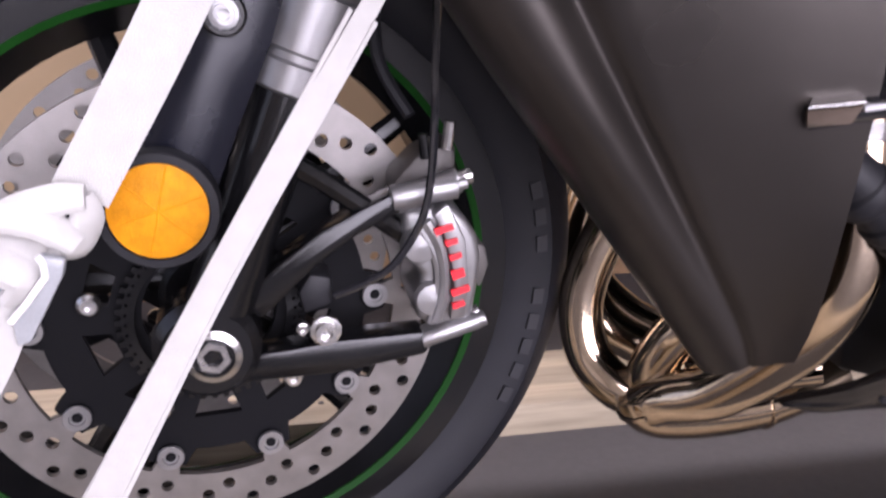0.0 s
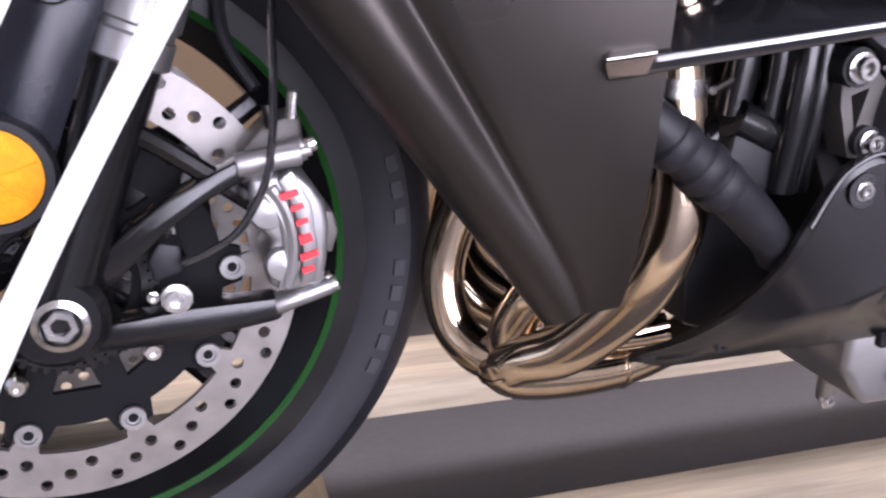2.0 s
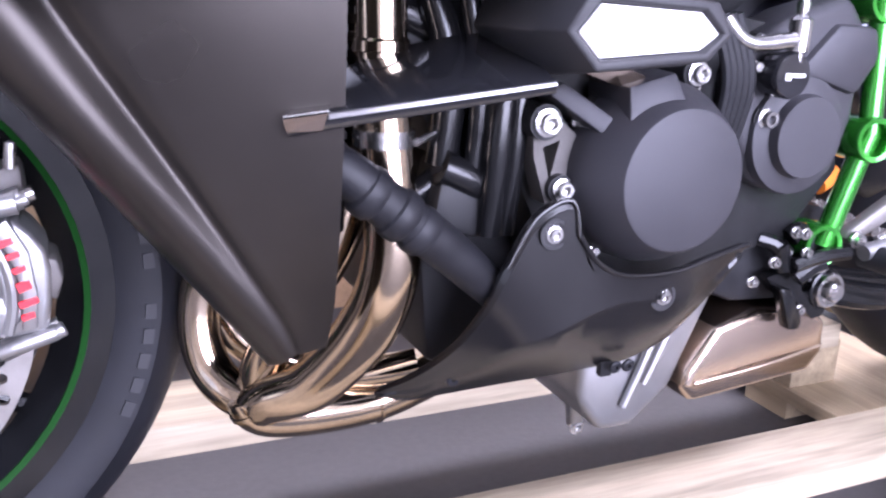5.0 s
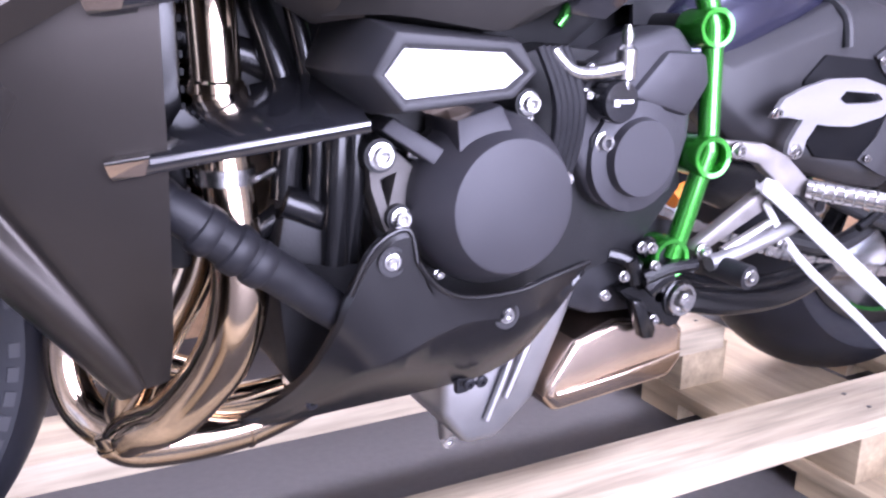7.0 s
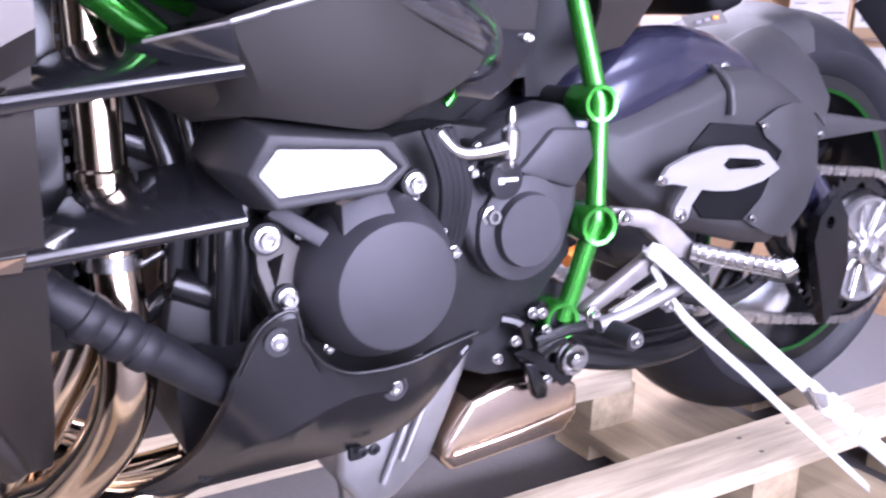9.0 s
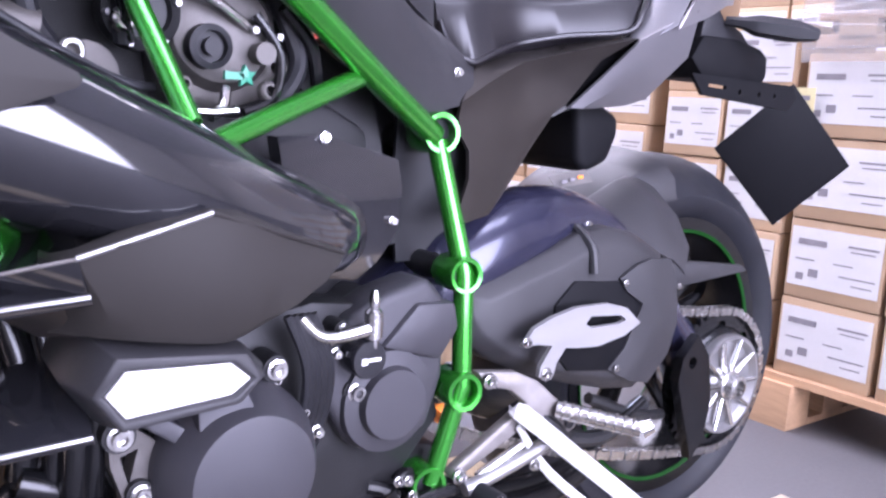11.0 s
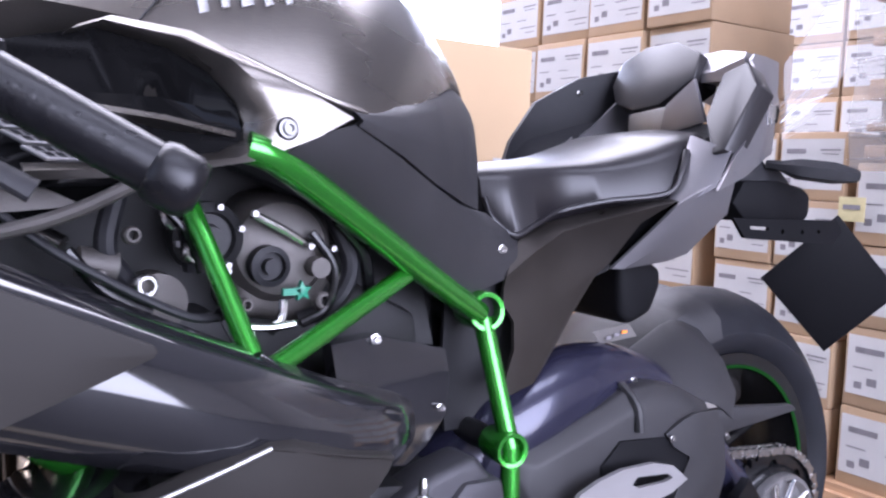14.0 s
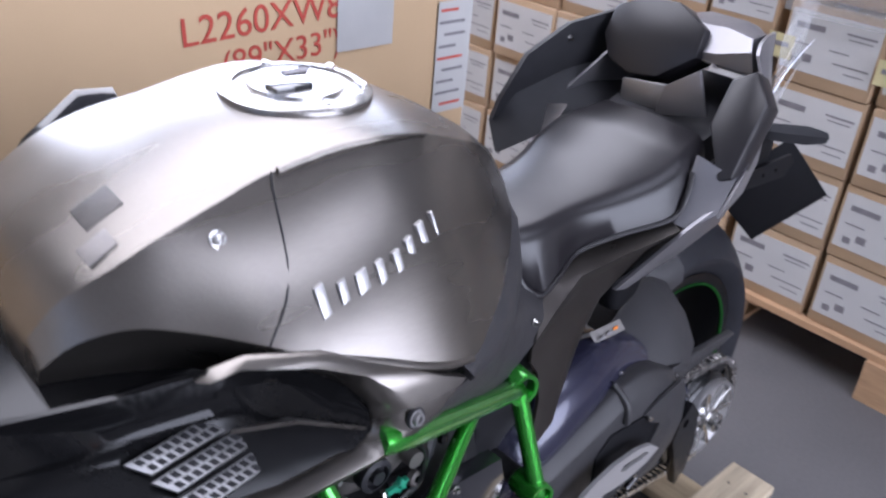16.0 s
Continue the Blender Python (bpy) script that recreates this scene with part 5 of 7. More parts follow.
def chain():
    """Roller chain round the sprocket, as alternating pairs of side plates with rollers."""
    fx, fz, fr, rr = 0.80, 0.49, 0.045, 0.111
    path = []
    for k in range(60):
        t = k / 60
        path.append(V(fx + (RX - 0.01 - fx) * t, -0.097, fz + fr + 0.012 + (RZ + rr - fz - fr - 0.012) * t))
    for k in range(27):
        a = math.pi / 2 - math.pi * k / 26
        path.append(V(RX + rr * math.cos(a), -0.097, RZ + rr * math.sin(a)))
    for k in range(61):
        t = k / 60
        path.append(V(RX - (RX - fx) * t, -0.097, RZ - rr + (fz - fr - RZ + rr) * t - 0.03 * math.sin(math.pi * t)))
    d, pts, last = 0.0, [path[0]], path[0]
    for p in path[1:]:
        while (p - last).length > 0.0159:
            last = last + (p - last).normalized() * 0.0159
            pts.append(last.copy())
    bm = bmesh.new()
    for i, (a, b) in enumerate(zip(pts, pts[1:])):
        u = (b - a).normalized()
        w = V(-u.z, 0, u.x)
        for s in (-1, 1):
            y = s * (0.0085 if i % 2 else 0.0065)
            o = []
            for f, g in ((-0.006, 0), (-0.004, 0.0066), (0.003, 0.0066), (0.5, 0.0048), (0.997, 0.0066), (1.004, 0.0066), (1.006, 0)):
                o.append((f, g))
            o += [(f, -g) for f, g in o[-2:0:-1]]
            o = [(a + u * (((f * 0.0159) if 0 <= f <= 1 else (f * 1.0 if f < 0 else 0.0159 + (f - 1)))) + w * g) for f, g in o]
            slab([p + V(0, y, 0) for p in o], (0, 0.0017 * s, 0), bm)
        cyl(a + V(0, -0.0105, 0), a + V(0, 0.0105, 0), 0.0038, None, 8, bm)
    return part("drive_chain", bm, STEEL, bike, "bright steel drive chain")


chain()
part("front_chain_guard", extr([(0.86, 0.45), (0.9, 0.47), (1.02, 0.45), (1.06, 0.43), (0.98, 0.40)], -0.12, -0.1), SATIN, bike, bevel=0.004)
part("shock_reservoir", cyl((0.9, -0.12, 0.42), (0.925, -0.115, 0.43), 0.011), ORANGE, bike, "orange shock preload collar")
part("linkage", sweep([(0.87, -0.1, 0.33), (0.98, -0.11, 0.30), (1.10, -0.11, 0.295), (1.2, -0.09, 0.31)], [0.026, 0.02, 0.016, 0.012], 14, 5), SATIN, bike, "black lower swingarm link")
part("lower_arm", sweep([(0.86, -0.14, 0.33), (0.96, -0.15, 0.305), (1.06, -0.15, 0.30), (1.16, -0.13, 0.312)], [0.02, 0.017, 0.013, 0.009], 12, 5, flat=0.7), SATIN, bike)
for pts, r in (([(1.1, -0.1, 0.35), (1.2, -0.1, 0.33), (1.3, -0.09, 0.36)], 0.012), ([(1.15, -0.12, 0.40), (1.25, -0.12, 0.36), (1.33, -0.1, 0.34)], 0.008), ([(1.2, -0.13, 0.36), (1.25, -0.13, 0.385)], 0.006)):
    part("brake_line", sweep(pts, r, 10, 4), CASE if r > 0.007 else SATIN, bike)

# foot rests, hangers and levers
hang = part("footrest_hanger", slab([(0.893, -0.195, 0.494), (0.905, -0.196, 0.476), (0.938, -0.2, 0.468), (0.96, -0.203, 0.450), (0.866, -0.2, 0.3945), (0.861, -0.2, 0.387), (0.868, -0.2, 0.380), (0.975, -0.206, 0.433), (1.012, -0.21, 0.404), (1.034, -0.21, 0.412), (1.034, -0.21, 0.432), (1.0, -0.208, 0.452), (0.975, -0.204, 0.474), (0.945, -0.2, 0.488)], (0, 0.014, 0)), DULL, bike, "grey cast footrest hanger", bevel=0.003)
part("hanger_hole", cyl((1.022, -0.2115, 0.42), (1.022, -0.2, 0.42), 0.007, None, 14), HOSE, hang)
bolt(hang, (0.905, -0.2, 0.484), 0.0085, h=0.008)
bolt(hang, (0.868, -0.204, 0.387), 0.0085, h=0.008)
peg = part("footrest_peg", cyl((1.0, -0.21, 0.44), (1.055, -0.285, 0.432), 0.0105, 0.0095, 16), STEEL, hang, "knurled steel footrest peg")
for k in range(9):
    p = V(1.004, -0.216, 0.4395).lerp(V(1.05, -0.278, 0.4325), k / 8)
    part("knurl", lathe([(0.0095, -0.0016), (0.0122, 0.0), (0.0095, 0.0016)], p, (0.055, -0.075, -0.008), 14), STEEL, hang)
part("peg_end", cyl((1.055, -0.285, 0.432), (1.064, -0.293, 0.438), 0.011, 0.008, 14), STEEL, hang)
part("peg_link", sweep([(0.985, -0.2, 0.43), (1.0, -0.205, 0.42), (1.03, -0.2, 0.40)], 0.008, 10, 3), CASE, hang)
part("shift_rod", sweep([(0.868, -0.215, 0.377), (0.9, -0.215, 0.383), (0.96, -0.215, 0.398), (0.99, -0.21, 0.405)], 0.008, 12, 3), ALLOY, bike, "alloy gear lever")
part("shift_rod", sweep([(0.89, -0.21, 0.384), (0.93, -0.21, 0.40), (0.95, -0.21, 0.408)], 0.006, 12, 3), STEEL, bike)
bolt(bike, (0.962, -0.218, 0.386), 0.007)
tp = part("toe_peg", cyl((0.882, -0.205, 0.372), (0.887, -0.25, 0.37), 0.0125, 0.012, 18), HOSE, bike, "black rubber gear peg")
bolt(tp, (0.887, -0.25, 0.37), 0.0085, h=0.006)
part("heel_plate", holed([(0.958, 0.512), (0.973, 0.531), (1.0, 0.541), (1.038, 0.549), (1.09, 0.549), (1.125, 0.54), (1.152, 0.519), (1.125, 0.506), (1.08, 0.498), (1.045, 0.5), (1.025, 0.503), (1.012, 0.487), (1.008, 0.472), (0.996, 0.468), (0.986, 0.474), (0.987, 0.486), (1.003, 0.508), (0.98, 0.512)], [[(1.055, 0.528), (1.063, 0.536), (1.115, 0.532), (1.125, 0.525), (1.112, 0.522), (1.066, 0.522)]], -0.192, -0.186), BRUSHED, bike, "brushed alloy heel plate", bevel=0)
bolt(bike, (0.996, -0.192, 0.476), 0.008)
bolt(bike, (0.962, -0.192, 0.517), 0.006)
piv = part("pivot_bolt", lathe([(0.0175, 0), (0.0175, 0.014), (0.0165, 0.016), (0.0135, 0.016), (0.0125, 0.01), (0.0095, 0.01), (0.0095, 0.022), (0.008, 0.024), (0, 0.024)], (0.86, -0.178, 0.334), (0, -1, 0), 26), STEEL, bike, "bright pivot bolt in a black collar")
part("collar", lathe([(0.02, 0), (0.02, 0.012), (0.0178, 0.013), (0.0178, 0.0)], (0.86, -0.176, 0.334), (0, -1, 0), 26, closed=True), SATIN, piv)
part("mount_casting", rings([[(x, y, z) for x, z in ((0.735, 0.335), (0.735, 0.40), (0.80, 0.425), (0.87, 0.41), (0.885, 0.34), (0.84, 0.318), (0.77, 0.322))] for y in (-0.165, -0.06)]), HOSE, bike, "black frame mount casting", bevel=0.008)
part("stand_bracket", holed([(0.785, 0.352), (0.83, 0.36), (0.872, 0.352), (0.875, 0.33), (0.862, 0.306), (0.85, 0.304), (0.83, 0.322), (0.80, 0.335)], [circle(0.836, 0.338, 0.006, 12)], -0.186, -0.172), SATIN, bike, "black side stand bracket")
part("side_stand", slab([(0.79, -0.2, 0.345), (0.803, -0.2, 0.343), (0.822, -0.2, 0.312), (0.82, -0.2, 0.302), (0.808, -0.2, 0.302)], (0, 0.014, 0)), SATIN, bike, "folded black side stand", bevel=0.002)
for p, q, r in (((0.80, -0.2, 0.366), (0.86, -0.205, 0.375), 0.007), ((0.79, -0.19, 0.385), (0.80, -0.19, 0.36), 0.008), ((0.80, -0.19, 0.39), (0.815, -0.19, 0.395), 0.009), ((0.77, -0.18, 0.39), (0.80, -0.19, 0.375), 0.008), ((0.81, -0.195, 0.352), (0.835, -0.2, 0.366), 0.009)):
    part("linkage_bit", sweep([p, (Vector(p) + Vector(q)) / 2 + V(0, 0, 0.003), q], r, 10, 3), SATIN, bike)
for p in ((0.79, -0.205, 0.40), (0.802, -0.205, 0.398), (0.812, -0.2, 0.378), (0.775, -0.2, 0.372), (0.762, -0.19, 0.352), (0.825, -0.19, 0.318)):
    bolt(bike, p, 0.0055)

# ---- tank, seat and tail ----
def half_loft(secs, n_extra=0):
    """Sections (x, [(y, z) from the top middle down one side]) mirrored into closed loops."""
    loops = []
    for x, prof in secs:
        left = [(x, -y, z) for y, z in prof]
        right = [(x, y, z) for y, z in prof[::-1] if y > 1e-6]
        loops.append(left + right)
    return rings(loops)


def fine_loft(secs, k=4):
    """As half_loft, with the sections joined by smooth lines along x."""
    tracks = [spline([(x, p[i][0], p[i][1]) for x, p in secs], k) for i in range(len(secs[0][1]))]
    return half_loft([(tracks[0][j].x, [(max(t[j].y, 0.0) if i else 0.0, t[j].z) for i, t in enumerate(tracks)]) for j in range(len(tracks[0]))])


TANK_SECTIONS = [
    (0.352, [(0, 0.985), (0.05, 0.985), (0.085, 0.982), (0.092, 0.979), (0.1, 0.975), (0.108, 0.97), (0.1, 0.955), (0.08, 0.9)]),
    (0.375, [(0, 1.02), (0.06, 1.019), (0.098, 1.014), (0.107, 1.008), (0.117, 1.001), (0.125, 0.994), (0.117, 0.98), (0.09, 0.9)]),
    (0.41, [(0, 1.044), (0.065, 1.043), (0.111, 1.036), (0.12, 1.029), (0.134, 1.018), (0.147, 1.005), (0.14, 0.99), (0.1, 0.9)]),
    (0.45, [(0, 1.064), (0.07, 1.063), (0.118, 1.056), (0.127, 1.049), (0.156, 1.024), (0.177, 1.0), (0.166, 0.984), (0.12, 0.9)]),
    (0.495, [(0, 1.08), (0.065, 1.078), (0.118, 1.070), (0.130, 1.063), (0.181, 1.028), (0.213, 0.988), (0.2, 0.965), (0.15, 0.9)]),
    (0.54, [(0, 1.093), (0.06, 1.091), (0.112, 1.079), (0.126, 1.071), (0.195, 1.029), (0.232, 0.972), (0.218, 0.95), (0.16, 0.9)]),
    (0.60, [(0, 1.1), (0.06, 1.098), (0.115, 1.088), (0.130, 1.080), (0.207, 1.023), (0.247, 0.947), (0.23, 0.925), (0.16, 0.89)]),
    (0.65, [(0, 1.1), (0.06, 1.098), (0.121, 1.090), (0.136, 1.081), (0.209, 1.016), (0.25, 0.932), (0.232, 0.912), (0.16, 0.88)]),
    (0.70, [(0, 1.093), (0.058, 1.092), (0.121, 1.083), (0.135, 1.073), (0.196, 1.006), (0.227, 0.94), (0.21, 0.92), (0.14, 0.87)]),
    (0.76, [(0, 1.075), (0.053, 1.073), (0.111, 1.061), (0.125, 1.051), (0.166, 1.0), (0.185, 0.956), (0.168, 0.935), (0.12, 0.86)]),
    (0.81, [(0, 1.05), (0.046, 1.048), (0.09, 1.037), (0.1, 1.028), (0.126, 0.998), (0.142, 0.972), (0.125, 0.945), (0.1, 0.85)]),
    (0.855, [(0, 1.018), (0.035, 1.016), (0.062, 1.008), (0.070, 1.001), (0.085, 0.985), (0.095, 0.968), (0.085, 0.94), (0.08, 0.85)]),
    (0.885, [(0, 0.975), (0.025, 0.973), (0.038, 0.968), (0.043, 0.964), (0.05, 0.957), (0.056, 0.95), (0.055, 0.93), (0.055, 0.85)]),
]
tank_bm = fine_loft(TANK_SECTIONS)


def tank_side(x, z):
    """How far out the tank's flank lies at x and height z."""
    xs = [t for t, _ in TANK_SECTIONS]
    ys = [float(np.interp(x, xs, [p[i][0] for _, p in TANK_SECTIONS])) for i in (5, 4, 3, 2)]
    zs = [float(np.interp(x, xs, [p[i][1] for _, p in TANK_SECTIONS])) for i in (5, 4, 3, 2)]
    return float(np.interp(z, zs, ys))


tank = part("fuel_tank", tank_bm, TANK, bike, "brushed dark metallic fuel tank", sharp=48)
RX_ = (0.352, 0.375, 0.41, 0.45, 0.495, 0.54, 0.6, 0.65, 0.7, 0.76, 0.81, 0.855, 0.885)
RY_ = (0.085, 0.098, 0.111, 0.118, 0.118, 0.112, 0.115, 0.121, 0.121, 0.111, 0.09, 0.062, 0.038)
for e in tank.data.edges:  # crisp ridge along the shoulder
    if all(abs(abs(tank.data.vertices[i].co.y) - float(np.interp(tank.data.vertices[i].co.x, RX_, RY_))) < 0.0035 for i in e.vertices):
        e.use_edge_sharp = True

part("seam", sweep([(0.545, -0.113, 1.0805), (0.538, -0.126, 1.0715), (0.512, -0.186, 1.0285), (0.483, -0.2045, 0.992)], 0.0009, 8, 4), HOSE, tank, "dark panel seam")
part("tank_hem", sweep([(x, -tank_side(x, z) - 0.0015, z) for x, z in ((0.505, 0.9835), (0.54, 0.9725), (0.57, 0.9605), (0.60, 0.948), (0.63, 0.938), (0.655, 0.9325))], [0.001, 0.003, 0.0035, 0.0035, 0.0035, 0.0025], 10, 4), TANK, tank, "rolled lower hem of the tank")
part("far_cowl", slab([(0.425, 0.145, 0.99), (0.45, 0.15, 1.02), (0.507, 0.155, 1.058), (0.545, 0.15, 1.056), (0.53, 0.135, 1.04), (0.46, 0.13, 0.995)], (0, 0.02, 0.012)), GLOSS, tank, "dark far side cowl edge", bevel=0.003)
cap = part("filler_cap", lathe([(0.072, 0), (0.072, 0.004), (0.066, 0.008), (0.058, 0.0085), (0.056, 0.005), (0.046, 0.005), (0.044, 0.009), (0.0, 0.01)], (0.645, 0.0, 1.0965), (0.02, 0, 1), 48), STEEL, tank, "bright round filler cap")
part("key_flap", box(0.63, -0.012, 1.108, 0.04, 0.022, 0.005), GLOSS, cap, bevel=0.002)
part("cap_mark", box(0.66, 0.022, 1.107, 0.028, 0.012, 0.001), INK, cap)
for k in range(6):
    a = 2 * math.pi * k / 6 + 0.4
    part("cap_screw", cyl((0.645 + 0.062 * math.cos(a), 0.062 * math.sin(a), 1.1035), (0.645 + 0.062 * math.cos(a), 0.062 * math.sin(a), 1.1065), 0.004, None, 10), STEEL, cap)
part("seam_lip", sweep([(0.55, -0.1145, 1.0815), (0.60, -0.1175, 1.089), (0.65, -0.1235, 1.091), (0.70, -0.1235, 1.084)], [0.003, 0.0035, 0.003, 0.001], 10, 5), TANK, tank, "raised lip along the shoulder")
bolt(tank, (0.481, -0.139, 1.051), 0.0075, (0, -0.75, 0.6), h=0.006)
part("bolt_cup", lathe([(0.0092, 0), (0.0092, 0.0025), (0.0088, 0.0032), (0.0078, 0.0032), (0.0078, 0)], (0.579, -0.261, 0.915), (0.1, -1, 0.15), 24, closed=True), HOSE, tank, "dark rubber cup round a bolt")
bolt(tank, (0.579, -0.2615, 0.915), 0.0078, (0.1, -1, 0.15), material=ALLOY, h=0.006)
for c, w, d, mt in (((0.43, -0.05, 1.0545), 0.017, 0.015, GREYCAST), ((0.413, -0.086, 1.0415), 0.013, 0.011, DULL)):
    u, v = V(0.89, 0, 0.455) * w, V(0.0, 1, 0.12) * d
    part("tank_marking", slab([V(*c) - u - v, V(*c) + u - v, V(*c) + u + v, V(*c) - u + v], (-0.0009, 0, 0.0018)), mt, tank, "dark raised tank emblem", bevel=0.0006)
E1, E2 = V(0.52, -0.1985, 1.012), V(0.663, -0.187, 1.036)
for k, (w, h) in enumerate(((0.016, 0.03), (0.014, 0.021), (0.02, 0.02), (0.014, 0.021), (0.013, 0.02), (0.014, 0.021), (0.014, 0.029), (0.006, 0.028))):
    t = (k + 0.5) / 8
    p = E1.lerp(E2, t)
    p.y = -tank_side(p.x, p.z) - 0.0035
    w, h = w * 0.6, h * 0.82
    o = [(-w / 2, -h / 2), (w / 2, -h / 2), (w / 2 + 0.002, h / 2), (-w / 2 + 0.002, h / 2)]
    ax_, az_ = V(0.94, 0.1, 0.3).normalized(), V(-0.12, 0.5, 0.86).normalized()
    part("emblem_bar", slab([p + ax_ * a + az_ * b for a, b in o], (0, 0.006, -0.002)), ALLOY, tank, "raised grey emblem bar", bevel=0.0012)


def flank(s):
    """Panel below the tank: bright wedge round a dark hollow, mesh grille below."""
    P = lambda *q: [(x, s * y, z) for x, y, z in q]
    rim = part("tank_flank", grid([P((0.43, -0.193, 0.976), (0.435, -0.203, 0.98), (0.44, -0.2, 0.984)), P((0.451, -0.2, 0.983), (0.455, -0.212, 0.988), (0.462, -0.21, 0.992)),
                                   P((0.5, -0.218, 0.972), (0.505, -0.232, 0.979), (0.515, -0.228, 0.985)), P((0.528, -0.23, 0.955), (0.54, -0.246, 0.965), (0.565, -0.246, 0.962)), P((0.545, -0.24, 0.935), (0.565, -0.257, 0.943), (0.61, -0.258, 0.94)), P((0.551, -0.247, 0.918), (0.58, -0.262, 0.922), (0.637, -0.26, 0.927)),
                                   P((0.549, -0.25, 0.905), (0.573, -0.264, 0.906), (0.605, -0.263, 0.91)), P((0.53, -0.248, 0.895), (0.54, -0.262, 0.892), (0.556, -0.262, 0.89)), P((0.47, -0.24, 0.886), (0.475, -0.252, 0.882), (0.48, -0.25, 0.876)), P((0.40, -0.222, 0.882), (0.40, -0.232, 0.877), (0.40, -0.228, 0.87))], 0.008 * s), TANK, bike, "brushed metallic panel under the tank", sharp=60)
    part("flank_hollow", grid([P((0.28, -0.1, 0.94), (0.38, -0.166, 0.968), (0.451, -0.198, 0.983), (0.5, -0.216, 0.972), (0.528, -0.228, 0.955), (0.546, -0.242, 0.93)), P((0.28, -0.11, 0.92), (0.38, -0.15, 0.93), (0.451, -0.162, 0.938), (0.5, -0.18, 0.938), (0.53, -0.212, 0.93), (0.55, -0.24, 0.915)), P((0.28, -0.14, 0.895), (0.38, -0.162, 0.9), (0.451, -0.174, 0.902), (0.5, -0.205, 0.906), (0.53, -0.23, 0.906), (0.55, -0.245, 0.904)), P((0.28, -0.2, 0.86), (0.38, -0.222, 0.864), (0.451, -0.236, 0.868), (0.5, -0.244, 0.88), (0.53, -0.248, 0.892), (0.548, -0.25, 0.9))], 0.006 * s), HOLLOW, rim, "gloss black hollow", sharp=60)
    # raised metallic strip stands in for a gloss reflection on the hollow's floor
    part("hollow_streak", slab(P((0.45, -0.2, 0.928), (0.5, -0.215, 0.922), (0.545, -0.243, 0.911), (0.5, -0.2, 0.915)), (0, 0, -0.004)), TANK, rim, "bright strip standing for a reflection in the hollow")
    A, B, N = V(0.058, 0.0095 * s, 0.0), V(0.0115, -0.0165 * s, -0.011), V(0.0, -0.003 * s, 0.006)
    for k in range(3):
        O = V(0.392, -0.172 * s, 0.914) + B * k
        strip = part("grille_strip", slab([O - A * 0.25, O + A, O + A * 1.1 + B * 0.78, O - A * 0.15 + B * 0.78], N * 0.5), ALLOY, rim, "perforated metal grille strip", bevel=0.0008)
        for j in range(9):
            for i in range(2):
                p = O + A * (-0.15 + 0.135 * j + 0.05 * i) + B * (0.08 + 0.36 * i) + N * 0.45
                part("slot", slab([p, p + A * 0.085, p + A * 0.095 + B * 0.27, p + A * 0.01 + B * 0.27], N * 0.1), HOSE, strip)
    part("grille_blade", slab(P((0.30, -0.19, 0.885), (0.40, -0.214, 0.872), (0.44, -0.232, 0.853), (0.30, -0.2, 0.838)), (0, 0.003 * s, 0)), GREYCAST, rim, "dull silver lower blade", bevel=0.001)
    part("grille_frame", sweep(P((0.28, -0.205, 0.828), (0.36, -0.218, 0.83), (0.42, -0.235, 0.845), (0.47, -0.245, 0.87)), 0.0055, 10, 4), GREYCAST, rim, "grey grille frame")


flank(1), flank(-1)

side = part("side_panel", grid([[(0.605, -0.262, 0.913), (0.64, -0.258, 0.922), (0.70, -0.232, 0.897), (0.76, -0.194, 0.873), (0.82, -0.153, 0.853), (0.885, -0.108, 0.842), (0.912, -0.086, 0.832)], [(0.59, -0.262, 0.903), (0.645, -0.25, 0.897), (0.715, -0.222, 0.87), (0.78, -0.186, 0.845), (0.835, -0.152, 0.826), (0.893, -0.113, 0.822), (0.945, -0.094, 0.811)], [(0.575, -0.262, 0.895), (0.64, -0.238, 0.878), (0.715, -0.205, 0.838), (0.785, -0.176, 0.806), (0.845, -0.146, 0.792), (0.90, -0.118, 0.80), (0.93, -0.112, 0.792)], [(0.57, -0.25, 0.887), (0.64, -0.226, 0.865), (0.715, -0.192, 0.815), (0.785, -0.164, 0.775), (0.85, -0.135, 0.755), (0.905, -0.121, 0.768), (0.912, -0.118, 0.766)]], 0.006), MATT, bike, "matt dark grey side panel", sharp=40)
bolt(side, (0.9, -0.121, 0.803), 0.005)
part("knee_pad", grid([[(0.64, -0.25, 0.934), (0.70, -0.227, 0.942), (0.76, -0.182, 0.958), (0.81, -0.138, 0.974), (0.852, -0.094, 0.972), (0.886, -0.056, 0.952)], [(0.642, -0.258, 0.93), (0.70, -0.238, 0.932), (0.762, -0.196, 0.943), (0.815, -0.152, 0.953), (0.857, -0.11, 0.95), (0.892, -0.07, 0.938)], [(0.645, -0.262, 0.925), (0.70, -0.24, 0.915), (0.762, -0.2, 0.908), (0.82, -0.158, 0.903), (0.862, -0.12, 0.9), (0.888, -0.085, 0.9)], [(0.642, -0.26, 0.921), (0.70, -0.234, 0.899), (0.76, -0.196, 0.875), (0.82, -0.155, 0.856), (0.866, -0.12, 0.846), (0.88, -0.1, 0.848)]], 0.012), MATT, bike, "matt dark knee pad panel", sharp=50)

